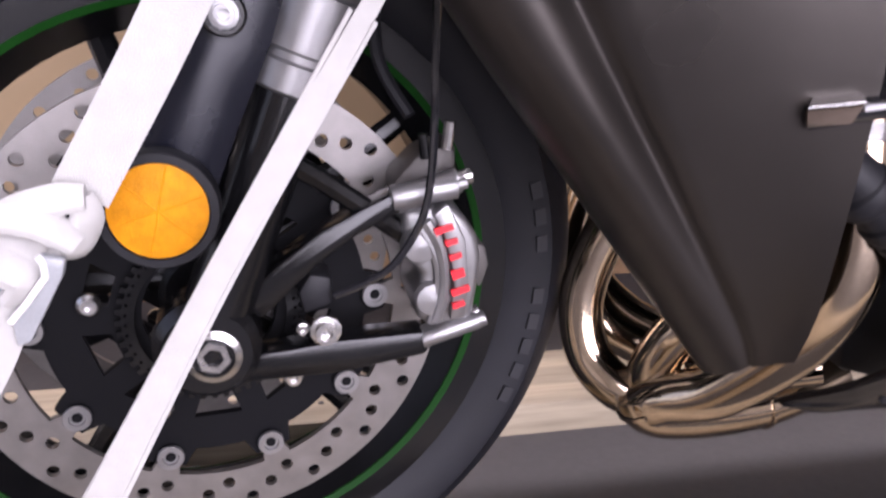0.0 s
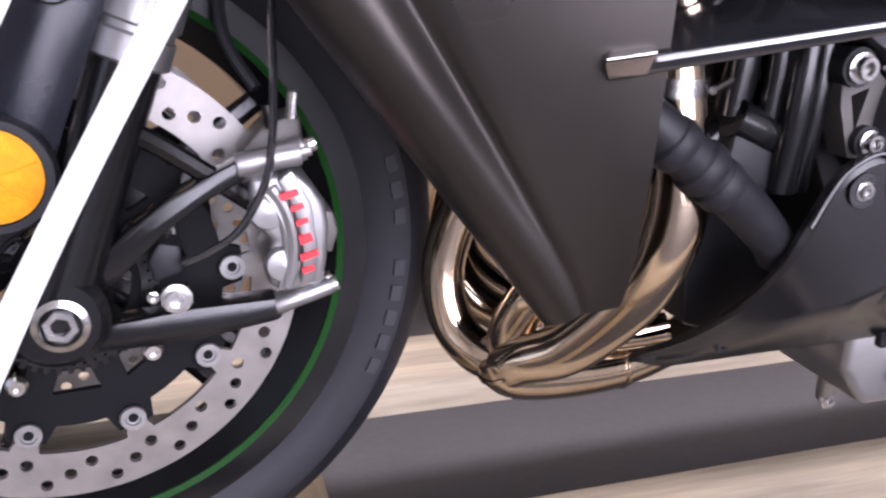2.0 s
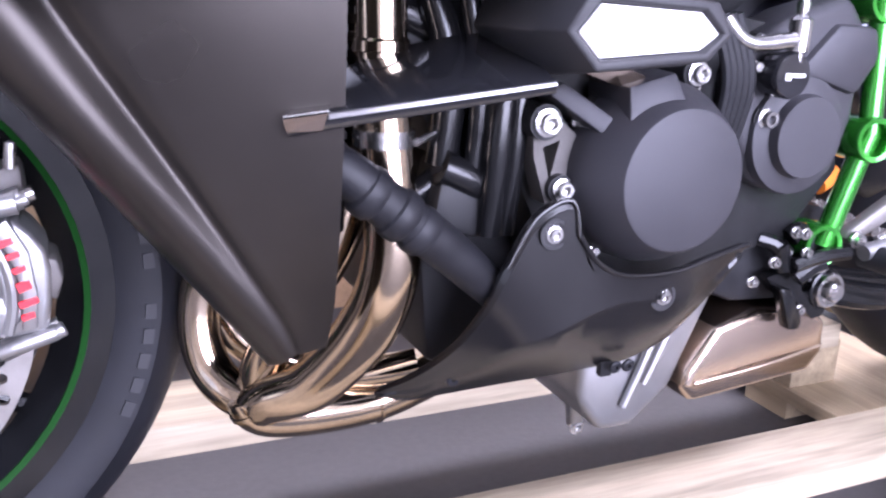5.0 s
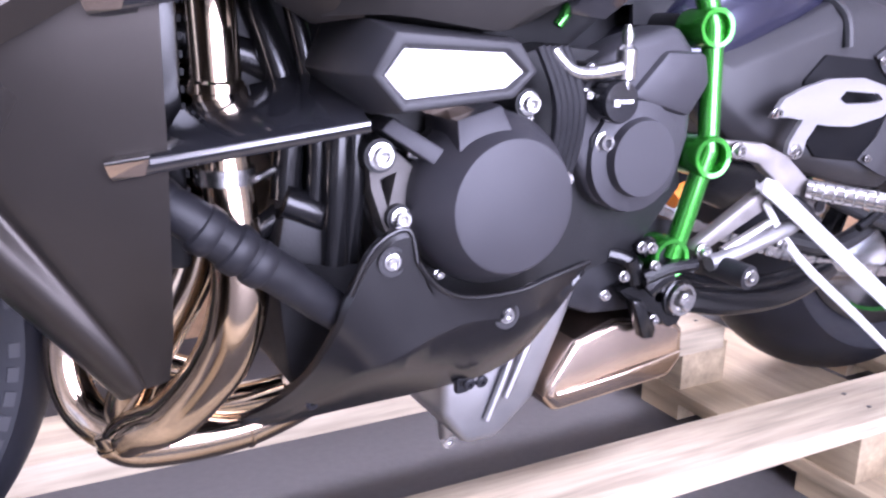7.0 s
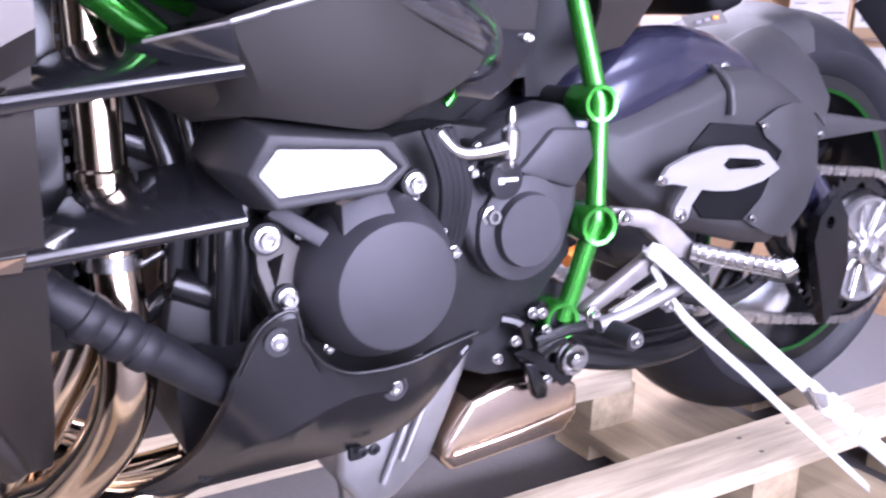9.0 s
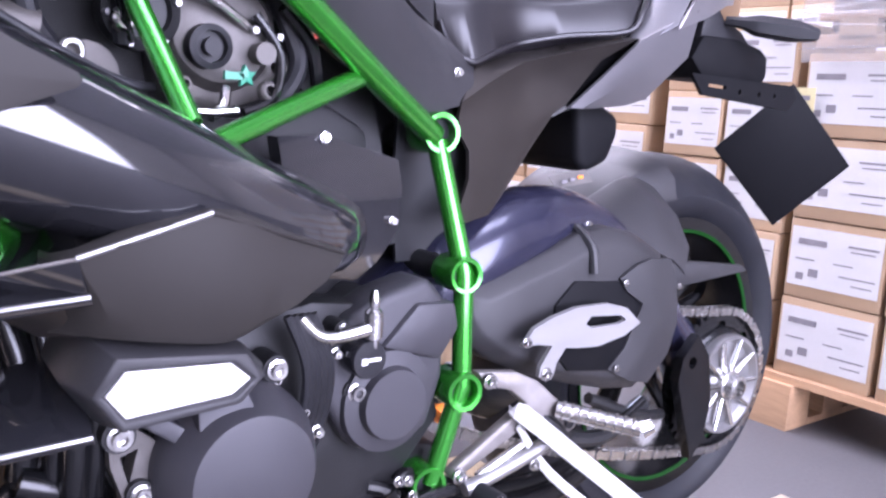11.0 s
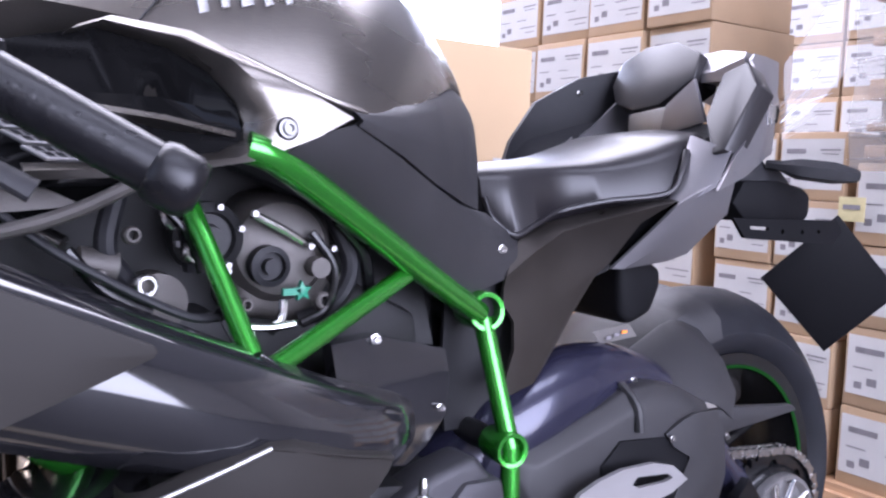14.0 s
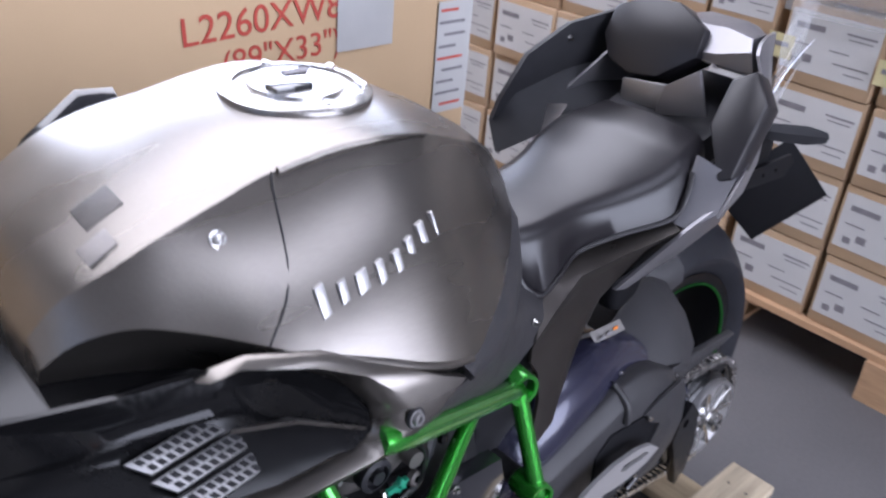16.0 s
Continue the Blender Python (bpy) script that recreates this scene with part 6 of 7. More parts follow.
seat = part("rider_seat", fine_loft([
    (0.905, [(0, 0.893), (0.045, 0.892), (0.062, 0.886), (0.068, 0.876), (0.074, 0.845), (0.06, 0.825)]),
    (0.935, [(0, 0.897), (0.055, 0.896), (0.072, 0.889), (0.08, 0.878), (0.098, 0.815), (0.08, 0.8)]),
    (0.97, [(0, 0.9), (0.058, 0.899), (0.074, 0.893), (0.08, 0.882), (0.094, 0.826), (0.075, 0.81)]),
    (1.02, [(0, 0.905), (0.058, 0.903), (0.075, 0.896), (0.081, 0.885), (0.083, 0.843), (0.07, 0.825)]),
    (1.077, [(0, 0.914), (0.068, 0.91), (0.086, 0.902), (0.094, 0.892), (0.101, 0.857), (0.08, 0.84)]),
    (1.13, [(0, 0.928), (0.085, 0.922), (0.102, 0.912), (0.11, 0.901), (0.118, 0.865), (0.095, 0.85)]),
    (1.165, [(0, 0.938), (0.092, 0.932), (0.109, 0.922), (0.116, 0.91), (0.127, 0.873), (0.1, 0.86)]),
    (1.2, [(0, 0.95), (0.09, 0.944), (0.107, 0.934), (0.114, 0.922), (0.122, 0.9), (0.1, 0.885)]),
    (1.26, [(0, 0.958), (0.08, 0.953), (0.09, 0.945), (0.095, 0.935), (0.098, 0.92), (0.08, 0.9)])]), SEAT, bike, "black vinyl rider seat with a piped edge", sharp=60)
part("seat_piping", sweep([(0.908, -0.074, 0.858), (0.911, -0.088, 0.834), (0.936, -0.098, 0.816), (0.971, -0.094, 0.828), (1.017, -0.083, 0.843), (1.077, -0.1, 0.857), (1.155, -0.126, 0.869), (1.177, -0.128, 0.895), (1.195, -0.12, 0.925)], 0.004, 10, 6), SEAT, seat, "piped seat edge")


def tail(s):
    P = lambda *q: [(x, s * y, z) for x, y, z in q]
    part("tail_lower_panel", grid([
        P((0.945, -0.096, 0.812), (0.995, -0.086, 0.829), (1.043, -0.082, 0.839), (1.099, -0.1, 0.851), (1.162, -0.125, 0.863)),
        P((0.907, -0.123, 0.772), (0.957, -0.112, 0.798), (1.008, -0.103, 0.821), (1.062, -0.117, 0.836), (1.154, -0.145, 0.86)),
        P((0.908, -0.118, 0.758), (0.968, -0.105, 0.774), (1.028, -0.095, 0.792), (1.08, -0.105, 0.809), (1.118, -0.122, 0.832)),
        P((0.905, -0.122, 0.741), (0.964, -0.113, 0.751), (1.026, -0.101, 0.758), (1.062, -0.1, 0.771), (1.088, -0.1, 0.779)),
        P((0.919, -0.125, 0.72), (0.951, -0.12, 0.727), (0.992, -0.11, 0.733), (1.032, -0.105, 0.737), (1.067, -0.098, 0.764)),
        P((0.909, -0.14, 0.691), (0.928, -0.137, 0.692), (0.957, -0.13, 0.692), (0.99, -0.12, 0.701), (1.027, -0.105, 0.722)),
        P((0.878, -0.16, 0.648), (0.892, -0.16, 0.647), (0.911, -0.155, 0.65), (0.931, -0.15, 0.653), (0.959, -0.135, 0.668))], 0.005 * s), FAIR, bike, "satin dark grey seat frame panel", sharp=42)
    part("tail_spear", grid([P((1.086, -0.107, 0.773), (1.121, -0.127, 0.814), (1.156, -0.15, 0.859), (1.234, -0.169, 0.902)), P((1.1, -0.113, 0.773), (1.15, -0.128, 0.803), (1.19, -0.144, 0.835), (1.24, -0.163, 0.885)), P((1.135, -0.1, 0.774), (1.18, -0.11, 0.78), (1.212, -0.116, 0.79), (1.248, -0.148, 0.845))], 0.005 * s), TAIL, bike, "silver grey tail blade", sharp=28)
    part("tail_side", grid([P((1.2, -0.17, 0.875), (1.225, -0.173, 0.92), (1.285, -0.158, 0.965), (1.325, -0.128, 1.02), (1.34, -0.1, 1.057)), P((1.26, -0.165, 0.895), (1.285, -0.163, 0.935), (1.31, -0.149, 0.97), (1.345, -0.118, 1.03), (1.36, -0.09, 1.068)), P((1.34, -0.132, 0.92), (1.35, -0.13, 0.95), (1.372, -0.12, 0.985), (1.395, -0.095, 1.035), (1.405, -0.075, 1.07)), P((1.407, -0.094, 0.93), (1.415, -0.09, 0.955), (1.43, -0.08, 0.99), (1.445, -0.07, 1.035), (1.452, -0.063, 1.067))], 0.005 * s), TAIL, bike, "silver grey tail side", sharp=28)
    part("tail_inner", grid([P((1.04, -0.078, 0.832), (1.15, -0.118, 0.86), (1.2, -0.14, 0.885), (1.235, -0.15, 0.9)), P((1.05, -0.085, 0.75), (1.11, -0.095, 0.777), (1.18, -0.105, 0.8), (1.24, -0.14, 0.86))], 0.005 * s), SATIN, bike, "black recess behind the tail blade")
    part("tail_middle", grid([P((1.16, -0.13, 0.862), (1.184, -0.126, 0.898), (1.208, -0.118, 0.945)), P((1.168, -0.146, 0.858), (1.202, -0.166, 0.88), (1.224, -0.168, 0.926))], 0.005 * s), TAIL, bike, "silver grey panel beside the seat", sharp=40)


tail(1), tail(-1)
part("tail_top", half_loft([(1.335, [(0, 1.04), (0.04, 1.045), (0.09, 1.06), (0.1, 1.03)]), (1.36, [(0, 1.075), (0.035, 1.078), (0.075, 1.072), (0.09, 1.03)]), (1.42, [(0, 1.08), (0.03, 1.08), (0.065, 1.068), (0.075, 1.02)]), (1.48, [(0, 1.062), (0.02, 1.062), (0.04, 1.05), (0.05, 1.0)]), (1.49, [(0, 1.03), (0.02, 1.03), (0.035, 1.02), (0.04, 0.98)])]), TAIL, bike, "silver grey tail cowl", sharp=35)
bolt(bike, (1.277, 0.181, 1.02), 0.005)
part("tail_floor", half_loft([(1.2, [(0, 0.92), (0.085, 0.92), (0.1, 0.9), (0.085, 0.87)]), (1.34, [(0, 0.97), (0.09, 0.97), (0.1, 0.93), (0.08, 0.9)]), (1.46, [(0, 0.98), (0.05, 0.98), (0.06, 0.96), (0.04, 0.94)])]), HOSE, bike, "black inner tail")
part("tail_wing_inner", grid([[(1.155, 0.2, 0.935), (1.2, 0.195, 1.0), (1.275, 0.18, 1.043), (1.38, 0.14, 1.07)], [(1.148, 0.206, 0.90), (1.19, 0.2, 0.94), (1.28, 0.18, 0.97), (1.38, 0.15, 0.99)], [(1.13, 0.17, 0.865), (1.18, 0.15, 0.885), (1.26, 0.12, 0.92), (1.38, 0.1, 0.95)]], 0.008), HOSE, bike, "black far tail flank", sharp=50)


def pad(name, c, sx, sy, sz, m):
    o = [(-0.5, -0.2), (-0.38, -0.5), (0.3, -0.5), (0.5, -0.15), (0.5, 0.25), (0.28, 0.5), (-0.3, 0.5), (-0.5, 0.2)]
    bm = rings([[V(-0.5 * sx, a * sy * 0.8, b * sz * 0.8) for a, b in o], [V(-0.42 * sx, a * sy, b * sz) for a, b in o], [V(0.4 * sx, a * sy, b * sz) for a, b in o], [V(0.5 * sx, a * sy * 0.9, b * sz * 0.9) for a, b in o]])
    return part(name, bm, SEAT, bike, "black hip support pad", bevel=0.005, m=Matrix.Translation(c) @ m)


PO, PU, PV = V(1.322, 0.066, 1.043), V(0, 1, 0), V(0.46, 0, 0.888)
part("hip_pad", slab([PO + PU * a + PV * b for a, b in ((0.081, -0.012), (0.056, -0.046), (0.012, -0.06), (-0.036, -0.052), (-0.084, -0.008), (-0.078, 0.035), (-0.02, 0.062), (0.042, 0.058), (0.081, 0.033))], (0.05, 0, -0.02)), SEAT, bike, "black octagonal hip support pad", bevel=0.004, sharp=24)
part("hip_pad", slab([(1.258, -0.094, 0.972), (1.283, -0.098, 1.034), (1.299, -0.124, 1.049), (1.283, -0.157, 1.015), (1.214, -0.165, 0.928), (1.206, -0.15, 0.922)], (0.03, -0.004, -0.014)), SEAT, bike, "black hip support pad", bevel=0.003, sharp=24)
part("pad_bracket", slab([(1.29, 0.081, 0.983), (1.29, 0.006, 0.993), (1.29, 0.003, 0.954), (1.29, 0.079, 0.946)], (0.008, 0, 0)), ALLOY, bike, "bright pad bracket", bevel=0.002)
part("pad_shell", slab([(1.285, 0.003, 0.994), (1.285, -0.047, 1.03), (1.285, -0.071, 0.969), (1.285, 0.013, 0.947)], (0.006, 0, 0)), TAIL, bike, "grey shell behind the pads", bevel=0.001)
for k, (dx, h) in enumerate(((0.0, 0.03), (0.014, 0.018), (0.026, 0.024), (0.036, 0.02))):
    part("tail_marking", box(1.326 + dx, -0.144 + dx * 0.47, 0.98 + 0.004 * (k % 2), 0.004, 0.0015, h), STEEL, bike, "small bright tail mark", m=None)

part("inner_mudguard", rings([[(x, y, z) for x, z in ((1.14, 0.7), (1.13, 0.78), (1.16, 0.79), (1.215, 0.765), (1.215, 0.74), (1.2, 0.705), (1.16, 0.69))] for y in (-0.075, 0.075)]), PLATE, bike, "black inner mudguard under the seat", bevel=0.012, seg=3)

# number plate carrier, blank plate and turn signals
holder = part("plate_holder", rings([[(1.378, y, 0.856), (1.403, y, 0.89), (1.486, y, 0.892), (1.548, y, 0.882), (1.569, y, 0.87), (1.571, y, 0.841), (1.56, y, 0.827), (1.411, y, 0.828)] for y in (-0.055, 0.055)]), PLATE, bike, "black number plate holder", bevel=0.006)
part("holder_neck", rings([[(1.40, y, 0.885), (1.405, y, 0.915), (1.435, y, 0.938), (1.455, y, 0.918), (1.50, y, 0.905), (1.53, y, 0.882)] for y in (-0.05, 0.05)]), HOSE, holder, bevel=0.006)
part("holder_strip", holed([(1.373, 0.834), (1.635, 0.83), (1.652, 0.812), (1.629, 0.79), (1.402, 0.804)], [[(1.414, 0.817), (1.414, 0.822), (1.458, 0.82), (1.458, 0.815)], circle(1.493, 0.813, 0.004, 10), circle(1.544, 0.812, 0.004, 10), circle(1.587, 0.812, 0.004, 10)], -0.062, -0.056), PLATE, holder)
pl, ptp, pb = V(1.615, 0.06, 0.721), V(1.69, -0.03, 0.838), V(1.76, 0.02, 0.585)
plate = part("number_plate", slab([pl, ptp, ptp + pb - pl, pb], (0.003, 0.003, 0)), PLATE, bike, "plain black square plate hung on one corner", bevel=0.004)
part("plate_hole", cyl(pl + V(0.022, -0.004, 0.004), pl + V(0.022, 0.0, 0.004), 0.003, None, 10), STEEL, plate)
for s in (-1, 1):
    ind = part("turn_signal", sweep([(1.455, s * 0.05, 0.915), (1.47, s * 0.07, 0.913), (1.488, s * 0.085, 0.91), (1.53, s * 0.115, 0.906), (1.562, s * 0.137, 0.902)], [0.007, 0.009, 0.016, 0.017, 0.009], 6, 3), HOSE, bike, "black turn signal", sharp=30)

# left handlebar end
G0, G1 = V(0.466, -0.343, 0.878), V(0.37, -0.3065, 0.933)
GD = (G1 - G0).normalized()
bar = part("handlebar_grip", cyl(G0, G1, 0.0175, 0.0175, 24), GRIP, bike, "black rubber handlebar grip")
for k in range(7):
    part("grip_ring", lathe([(0.0174, -0.003), (0.0176, -0.0012), (0.0176, 0.0012), (0.0174, 0.003)], G0.lerp(G1, 0.25 + 0.1 * k), GD, 20), GRIP, bar)
part("bar_end", lathe([(0.0165, 0), (0.0195, 0.002), (0.0215, 0.008), (0.021, 0.024), (0.018, 0.031), (0.012, 0.034), (0.006, 0.0335), (0.005, 0.03), (0, 0.03)], G0 + GD * 0.012, -GD, 26), GRIP, bar, "black bar end weight", sharp=60)
part("grip_flange", lathe([(0.017, 0), (0.023, 0.002), (0.024, 0.008), (0.017, 0.012)], G1, GD, 24), HOSE, bar)
sw = part("switch_box", rings([[G1 + GD * d + q for q in (V(-0.012, -0.024, -0.018), V(0.02, 0.006, -0.022), V(0.022, 0.016, 0.012), V(-0.002, 0.004, 0.026), V(-0.02, -0.018, 0.014))] for d in (0.012, 0.05)]), MATT, bar, "black switch box", bevel=0.005)
part("switch", box(G1.x - 0.03, G1.y + 0.005, G1.z + 0.04, 0.012, 0.008, 0.006), ALLOY, sw, "grey switch", bevel=0.002)
part("switch", box(G1.x - 0.045, G1.y + 0.012, G1.z + 0.046, 0.01, 0.008, 0.006), ORANGE, sw, "orange switch", bevel=0.002)
part("bar_stub", cyl(G1, G1 + GD * 0.14, 0.0125), SATIN, bar)
lev = part("clutch_lever", sweep([(0.27, -0.305, 0.955), (0.31, -0.335, 0.92), (0.345, -0.352, 0.893), (0.386, -0.362, 0.868)], [0.008, 0.0065, 0.006, 0.0085], 12, 6, flat=0.6), HOSE, bike, "black clutch lever with a ball end")
part("lever_perch", cyl((0.26, -0.29, 0.965), (0.29, -0.275, 0.97), 0.014, None, 16), SATIN, lev)
# black filler, added so that no light shows through under the tank
part("under_tank_filler", half_loft([(0.25, [(0, 0.93), (0.09, 0.93), (0.11, 0.9), (0.09, 0.84)]), (0.36, [(0, 0.955), (0.13, 0.952), (0.15, 0.92), (0.13, 0.82)]), (0.5, [(0, 0.96), (0.16, 0.955), (0.18, 0.92), (0.12, 0.86)]), (0.57, [(0, 0.95), (0.17, 0.94), (0.19, 0.92), (0.1, 0.88)])]), HOLLOW, bike, "black filler body added for the dark gap under the tank")

# ---- tie-down straps ----
s1 = thing("tie_down_strap", "white webbing strap knotted over a bright buckle at the fork", "strap")
part("webbing", band([(0.016, -0.2, 0.571), (-0.001, -0.2, 0.54), (-0.016, -0.2, 0.514), (-0.032, -0.2, 0.487), (-0.042, -0.2, 0.47)], 0.029, 0.002, 4), WEB, s1)
for line, w in [([(-0.09, -0.215, 0.457), (-0.069, -0.215, 0.467), (-0.05, -0.215, 0.472), (-0.037, -0.215, 0.473)], 0.017), ([(-0.087, -0.222, 0.467), (-0.065, -0.222, 0.465), (-0.051, -0.222, 0.459), (-0.042, -0.222, 0.451)], 0.016), ([(-0.04, -0.212, 0.472), (-0.038, -0.212, 0.461), (-0.046, -0.212, 0.447), (-0.058, -0.212, 0.447)], 0.018), ([(-0.088, -0.218, 0.452), (-0.07, -0.218, 0.451), (-0.058, -0.218, 0.444), (-0.05, -0.218, 0.447)], 0.016), ([(-0.087, -0.226, 0.443), (-0.075, -0.226, 0.444), (-0.066, -0.226, 0.436), (-0.075, -0.226, 0.425)], 0.02)]:
    part("knot_turn", sweep(line, [w * 0.4, w * 0.55, w * 0.55, w * 0.4], 10, 6, flat=0.55), WEB, s1)
part("buckle", slab([(-0.058, -0.232, 0.45), (-0.046, -0.232, 0.447), (-0.048, -0.232, 0.439), (-0.066, -0.232, 0.406), (-0.073, -0.232, 0.403), (-0.074, -0.232, 0.417), (-0.056, -0.232, 0.439)], (0, 0.008, 0)), CLEAR, s1, "smoky clear buckle lever", bevel=0.002)
part("buckle_edge", sweep([(-0.058, -0.232, 0.45), (-0.056, -0.232, 0.439), (-0.074, -0.232, 0.417)], 0.0018, 8, 2), WHITE, s1)
part("buckle_body", slab([(-0.08, -0.228, 0.44), (-0.064, -0.228, 0.443), (-0.062, -0.228, 0.433), (-0.075, -0.228, 0.425), (-0.081, -0.228, 0.429)], (0, 0.012, 0)), CLEAR, s1, bevel=0.003)
part("webbing", band([(-0.077, -0.225, 0.423), (-0.087, -0.225, 0.399), (-0.104, -0.225, 0.37), (-0.132, -0.225, 0.329), (-0.166, -0.225, 0.273)], 0.025, 0.002, 4), WEB, s1)
s2 = thing("tie_down_strap", "narrow white webbing strap running down to the crate base", "strap")
for d in (-0.0062, 0.0062):
    part("woven_edge", band([(0.10 + d, -0.2005, 0.557 - 0.5 * d), (0.023 + d, -0.2008, 0.424 - 0.5 * d), (-0.0625 + 1.4 * d, -0.2008, 0.267 - 0.7 * d), (-0.13 + 1.5 * d, -0.2008, 0.15 - 0.75 * d)], 0.0022, 0.0026, 4), WEB, s2, "thicker woven edge")
part("webbing", band([(0.165, -0.185, 0.66), (0.09, -0.2, 0.539), (0.023, -0.2, 0.424), (-0.0625, -0.2, 0.267), (-0.135, -0.2, 0.142)], [0.006, 0.011, 0.015, 0.024, 0.025], 0.002, 4), WEB, s2, "flat woven webbing")

s3 = thing("tie_down_strap", "white webbing strap with a buckle, tied over the footrest hanger", "strap")
SA, SB, SC = V(0.95, -0.212, 0.4415), V(1.176, -0.254, 0.262), V(1.43, -0.319, 0.053)
UPS = (0.35, -1, 0.35)
part("webbing", band([SA + V(-0.012, 0.012, 0.004), SA, SA.lerp(SB, 0.35), SB], [0.012, 0.024, 0.024, 0.024], 0.002, 3, up=UPS), WEB, s3)
part("webbing", band([SB + V(0, -0.001, 0), SB.lerp(SC, 0.5), SC], 0.027, 0.003, 3, up=UPS), WEB, s3, "doubled webbing")
part("webbing", band([SA + V(-0.004, 0.006, -0.012), V(0.984, -0.222, 0.372), V(1.084, -0.235, 0.29), V(1.177, -0.25, 0.211), V(1.25, -0.26, 0.15), V(1.31, -0.268, 0.1)], [0.010, 0.013, 0.013, 0.011, 0.011, 0.011], 0.002, 4, up=(0.2, -1, 0.6)), WEB, s3, "slack tail of the webbing")
bk = part("buckle", slab([SB + V(-0.020, -0.003, 0.001), SB + V(-0.004, -0.004, -0.018), SB + V(0.020, -0.010, -0.034), SB + V(0.006, -0.009, -0.006)], (0.004, -0.007, 0.004)), ALLOY, s3, "pressed metal buckle", bevel=0.002)
part("buckle_bar", cyl(SB + V(-0.014, -0.008, 0.006), SB + V(0.004, -0.010, -0.022), 0.003, None, 10), STEEL, bk)
for k in range(4):
    c = SB.lerp(SC, 0.10 + 0.075 * k)
    part("knot_turn", slab([c + V(-0.006, -0.004, 0.016), c + V(-0.017, -0.004, -0.008), c + V(-0.002 + 0.004 * (k % 2), -0.007, -0.019), c + V(0.012, -0.007, 0.004)], (0.003, -0.005, 0.003)), WEB, s3, bevel=0.002)

# ---- large carton behind the motorcycle ----
big = thing("large_carton", "large tan cardboard motorcycle carton printed in red", "carton", at=(0, 0, 0))
part("body", box(0.52, 1.17, 0.66, 2.26, 0.82, 1.04), BIGCARD, big, bevel=0.006)
part("skid", box(0.52, 1.17, 0.07, 2.2, 0.78, 0.14), BRICKWOOD, big)


def text(body, size, x, y, z, material, parent, turn=0):
    c = bpy.data.curves.new("print", "FONT")
    c.body, c.size, c.extrude = body, size, 0.0004
    c.materials.append(material)
    o = new("print", c)
    o.matrix_world = pose(x, y, z, 90, turn, 0)
    o.parent = parent
    return o


text("L2260XW820", 0.075, 0.92, 0.757, 0.90, REDINK, big, -3)
text('(89"X33")', 0.068, 1.0, 0.757, 0.835, REDINK, big, -3)
for x0, x1, z0, z1 in ((1.262, 1.408, 0.846, 1.06), (1.54, 1.645, 0.66, 0.92)):
    sh = part("paper_sheet", box((x0 + x1) / 2, 0.7545, (z0 + z1) / 2, x1 - x0, 0.001, z1 - z0), SHEET, big, "white paper sheet with print")
    for k in range(9 if x0 > 1.5 else 0):
        part("print_bar", box(x0 + (x1 - x0) * (0.42 + 0.1 * ((k * 7) % 3 - 1)), 0.7535, z1 - 0.02 - (z1 - z0 - 0.04) * k / 8, (x1 - x0) * (0.5 + 0.12 * ((k * 5) % 3)), 0.001, 0.006), REDINK if k in (0, 4, 8) else INK, sh)
part("print_bar", box(1.655, 0.7575, 0.95, 0.006, 0.001, 0.06), REDINK, big)
part("print_bar", box(1.675, 0.7575, 0.922, 0.045, 0.001, 0.006), REDINK, big)
part("print_bar", box(1.06, 0.7575, 1.08, 0.08, 0.001, 0.05), REDINK, big, "red printed symbol")

# ---- stacks of labelled cartons on pallets ----
def pallet(x0, y0, w, d, group):
    p = thing("pallet", "brown wooden pallet under stacked cartons", "pallet", group)
    for k in range(5):
        part("deck_board", box(x0 + d * (k + 0.5) / 5, y0 + w / 2, 0.128, d / 5 - 0.03, w, 0.02), BRICKWOOD, p)
    for k in range(3):
        part("stringer", box(x0 + d / 2, y0 + 0.05 + (w - 0.1) * k / 2, 0.107, d, 0.1, 0.022), BRICKWOOD, p)
        for j in range(3):
            part("block", box(x0 + 0.05 + (d - 0.1) * j / 2, y0 + 0.05 + (w - 0.1) * k / 2, 0.057, 0.1, 0.1, 0.078), BRICKWOOD, p)
        part("foot_board", box(x0 + d / 2, y0 + 0.05 + (w - 0.1) * k / 2, 0.009, d, 0.1, 0.018), BRICKWOOD, p)
    return p


def carton(w, h, d):
    """A brown carton with a big white label; its labelled side looks along -x, its foot is at the origin."""
    c = thing("carton", "brown cardboard carton with a white printed label", "carton", "stacked cartons")
    part("body", box(d / 2, 0, h / 2, d, w, h), CARD, c, bevel=0.004)
    part("label", box(-0.0012, 0, h * 0.53, 0.0012, w * 0.94, h * 0.74), SHEET, c, "white printed label")
    for k, (y, z, a, b) in enumerate(((0.28, 0.74, 0.3, 0.02), (0.28, 0.68, 0.24, 0.012), (0.1, 0.5, 0.2, 0.012), (0.25, 0.36, 0.36, 0.014), (-0.24, 0.72, 0.3, 0.06), (-0.3, 0.5, 0.2, 0.014), (-0.2, 0.34, 0.1, 0.08), (-0.34, 0.28, 0.08, 0.07), (0.3, 0.27, 0.2, 0.012))):
        part("print_bar", box(-0.0024, -y * w, z * h, 0.001, a * w, b * 1.2 * h), INK, c)
    part("tape", box(d * 0.35, 0, h + 0.0008, d * 0.6, 0.05, 0.001), SHEET, c)
    return c


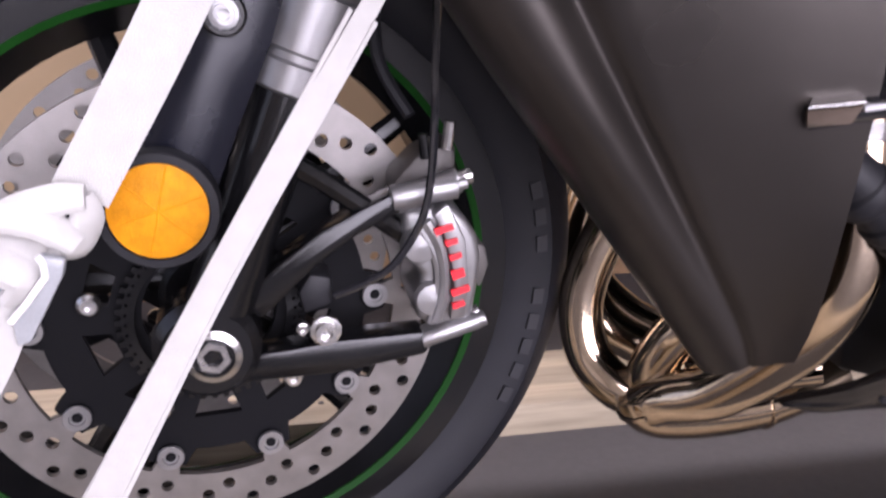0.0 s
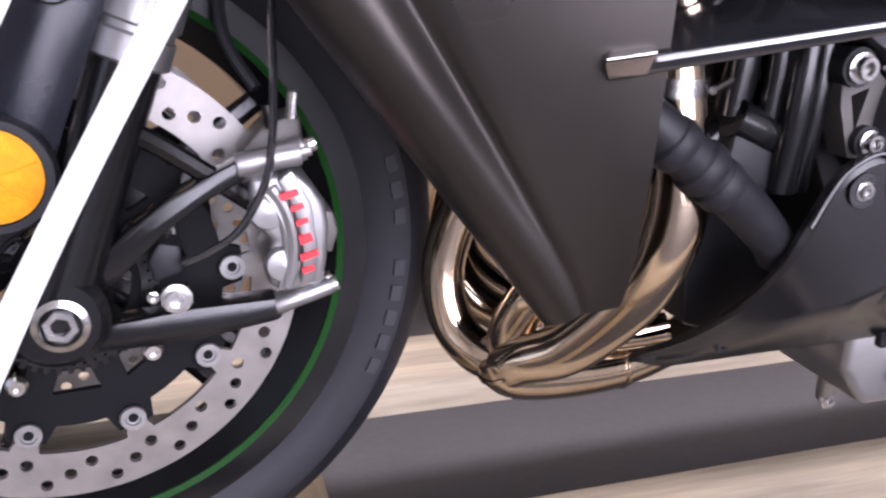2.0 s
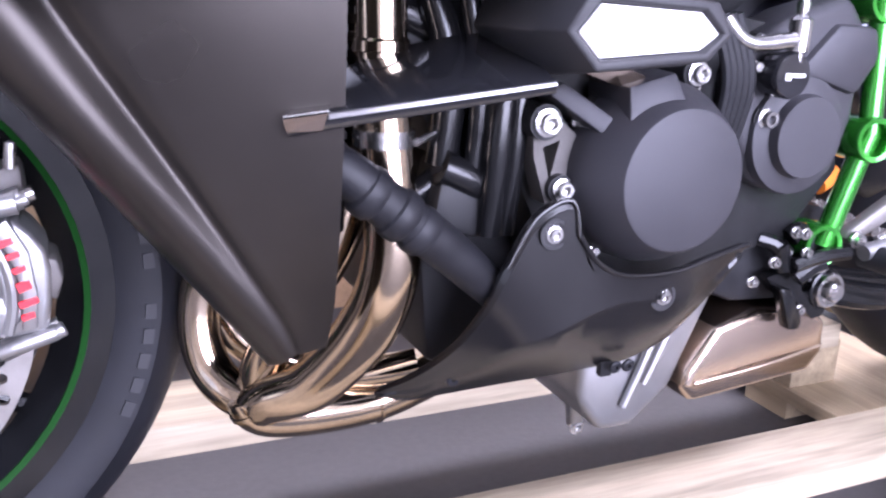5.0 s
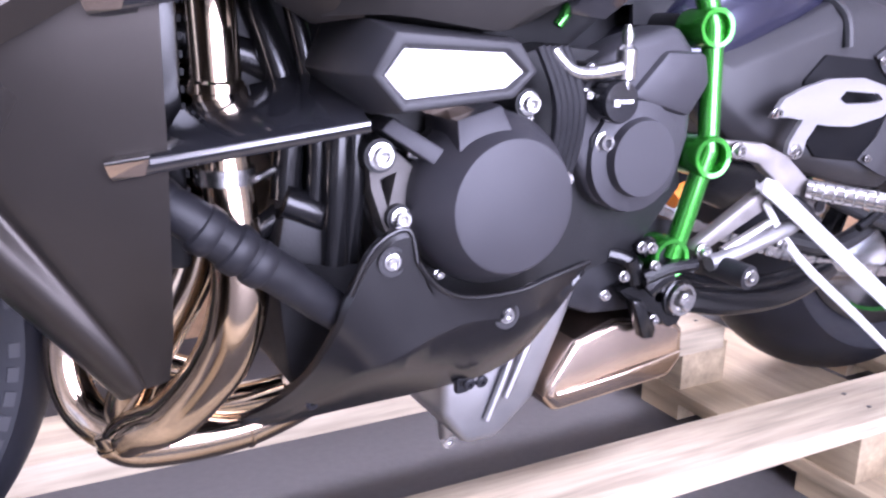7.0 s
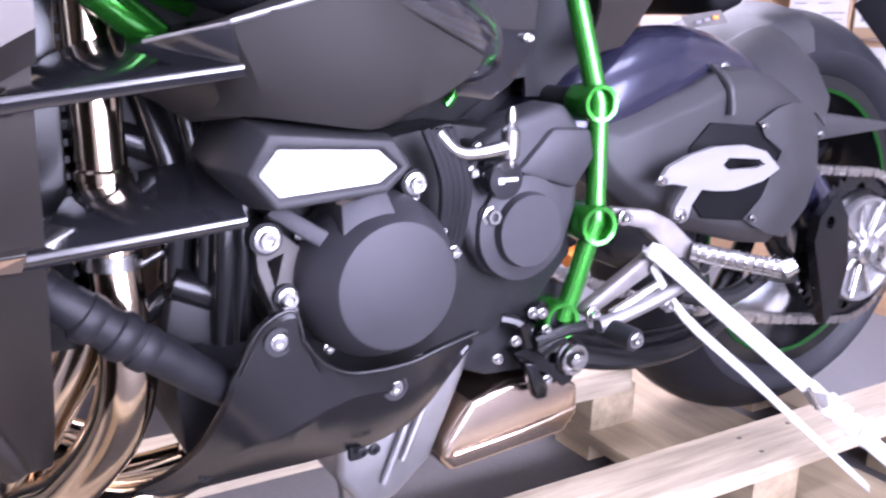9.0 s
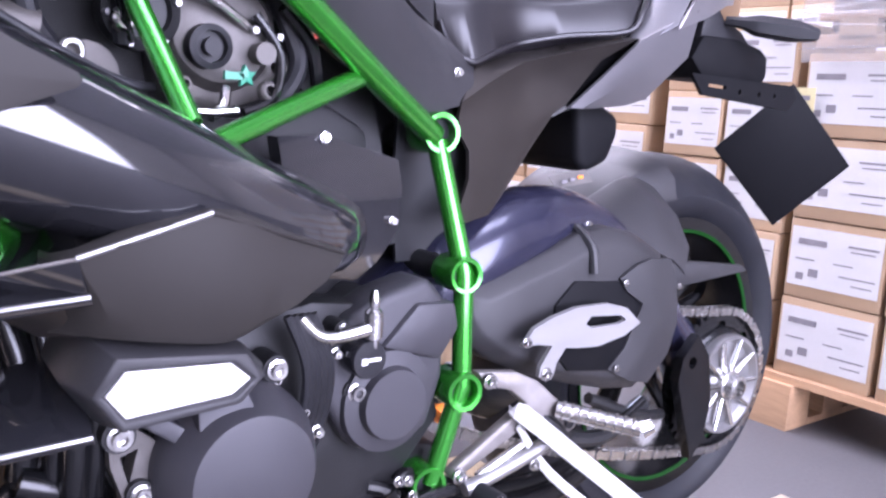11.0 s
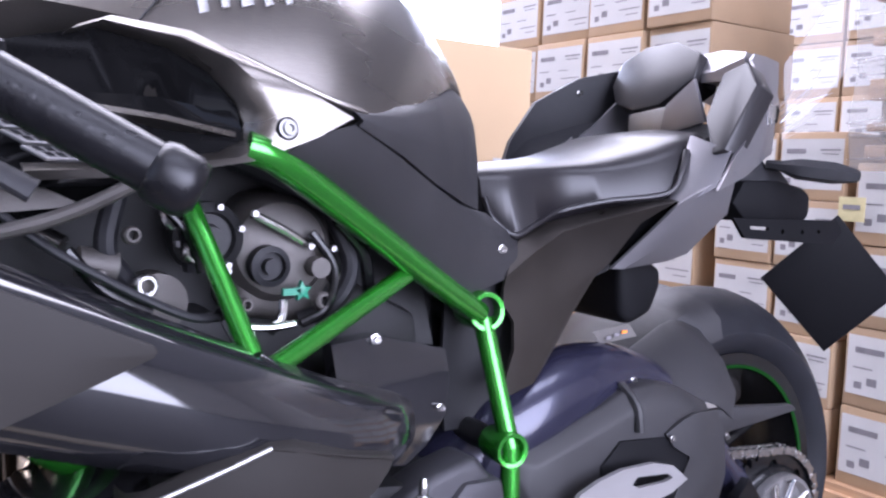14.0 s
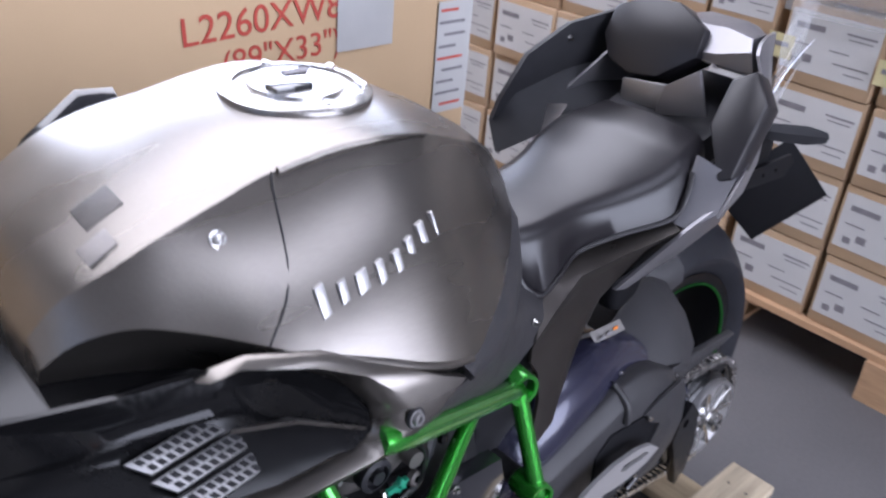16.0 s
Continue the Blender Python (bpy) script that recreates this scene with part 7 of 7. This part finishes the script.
rnd = random.Random(4)
proto = {}
def stack(x0, y0, cols, w, rows, h, d, deep=1, skip=()):
    pallet(x0 - 0.01, y0, cols * w + 0.02, d * deep + 0.05, "pallets of cartons")
    for i in range(cols):
        for k in range(rows):
            for j in range(deep):
                m = pose(x0 + 0.02 + j * d + rnd.uniform(-0.008, 0.008), y0 + (i + 0.5) * w + rnd.uniform(-0.006, 0.006), 0.138 + k * (h + 0.002), 0, 0, rnd.uniform(-1.2, 1.2))
                key = (w, h, d)
                if key not in proto:
                    proto[key] = carton(w - 0.012, h, d - 0.02)
                    proto[key].matrix_world = m
                else:
                    copy_thing(proto[key], m)


stack(2.33, -0.70, 4, 0.26, 4, 0.2, 0.4)
stack(2.33, 0.36, 2, 0.2, 5, 0.175, 0.4)
stack(2.34, 0.82, 4, 0.26, 7, 0.2, 0.4)
stack(3.6, -0.9, 8, 0.3, 9, 0.22, 0.4)
film_bm = bmesh.new()
for k in range(26):
    z0 = 0.95 + 0.025 * k
    sweep([(2.30, -0.72, z0 - 0.12), (2.29, -0.2, z0), (2.30, 0.34, z0 + 0.04 * math.sin(k))], 0.0012 + 0.001 * (k % 3), 6, 3, film_bm)
film = thing("stretch_film", "clear wrinkled stretch film round the upper cartons", "film")
part("film_sheet", grid([[(2.31 + 0.012 * math.sin(3 * i + 2 * j), -0.72 + 0.106 * j, 0.92 + 0.12 * i) for j in range(11)] for i in range(7)], 0.001), FILM, film)
part("film_crease", film_bm, FILM, film)
upper = thing("wrapped_bale", "grey-brown goods bale wrapped in film on top of cartons", "bale")
part("bale_body", box(2.56, -0.19, 1.24, 0.38, 1.0, 0.5), BALE, upper, bevel=0.02)
for z, h in ((0.972, 0.03), (1.03, 0.02), (1.12, 0.05), (1.24, 0.03), (1.36, 0.06)):
    part("bale_board", box(2.355, -0.19, z, 0.03, 1.02, h), BRICKWOOD, upper, "brown board in the bale", bevel=0.003)
for k in range(5):
    part("bale_block", box(2.36, -0.62 + 0.21 * k, 1.0, 0.04, 0.09, 0.05), CARD, upper)

for y in (0.07, 0.35):
    st_ = thing("carton_sticker", "yellow warning sticker on a stacked carton", "sticker")
    part("paper", box(2.325, y - 0.02, 0.83, 0.001, 0.07, 0.06), YELLOW, st_)
    part("print_bar", box(2.3235, y - 0.02, 0.835, 0.001, 0.045, 0.012), INK, st_)
wrap = thing("tail_film", "clear plastic film gathered behind the tail", "film")
part("film_sheet", grid([[(1.44 + 0.1 * j, -0.085 + 0.03 * j + 0.004 * math.sin(5 * i + 3 * j), 0.95 + 0.045 * j + (0.028 + 0.006 * j) * i) for j in range(4)] for i in range(5)], 0.0008), WRAP, wrap)
# thin creases drawn for streaks of highlight, one of them painted pale
for k in range(7):
    z0, up = 0.952 + 0.008 * k, 0.015 + 0.006 * k
    part("film_crease", sweep([(1.43, -0.092 + 0.001 * k, z0), (1.5 + 0.01 * (k % 3), -0.075, z0 + up), (1.55 + 0.02 * (k % 4), -0.055, z0 + 1.8 * up)], [0.0012, 0.0008 + 0.0004 * (k % 2), 0.0002], 6, 3), GLINT if k == 3 else FILM, wrap)
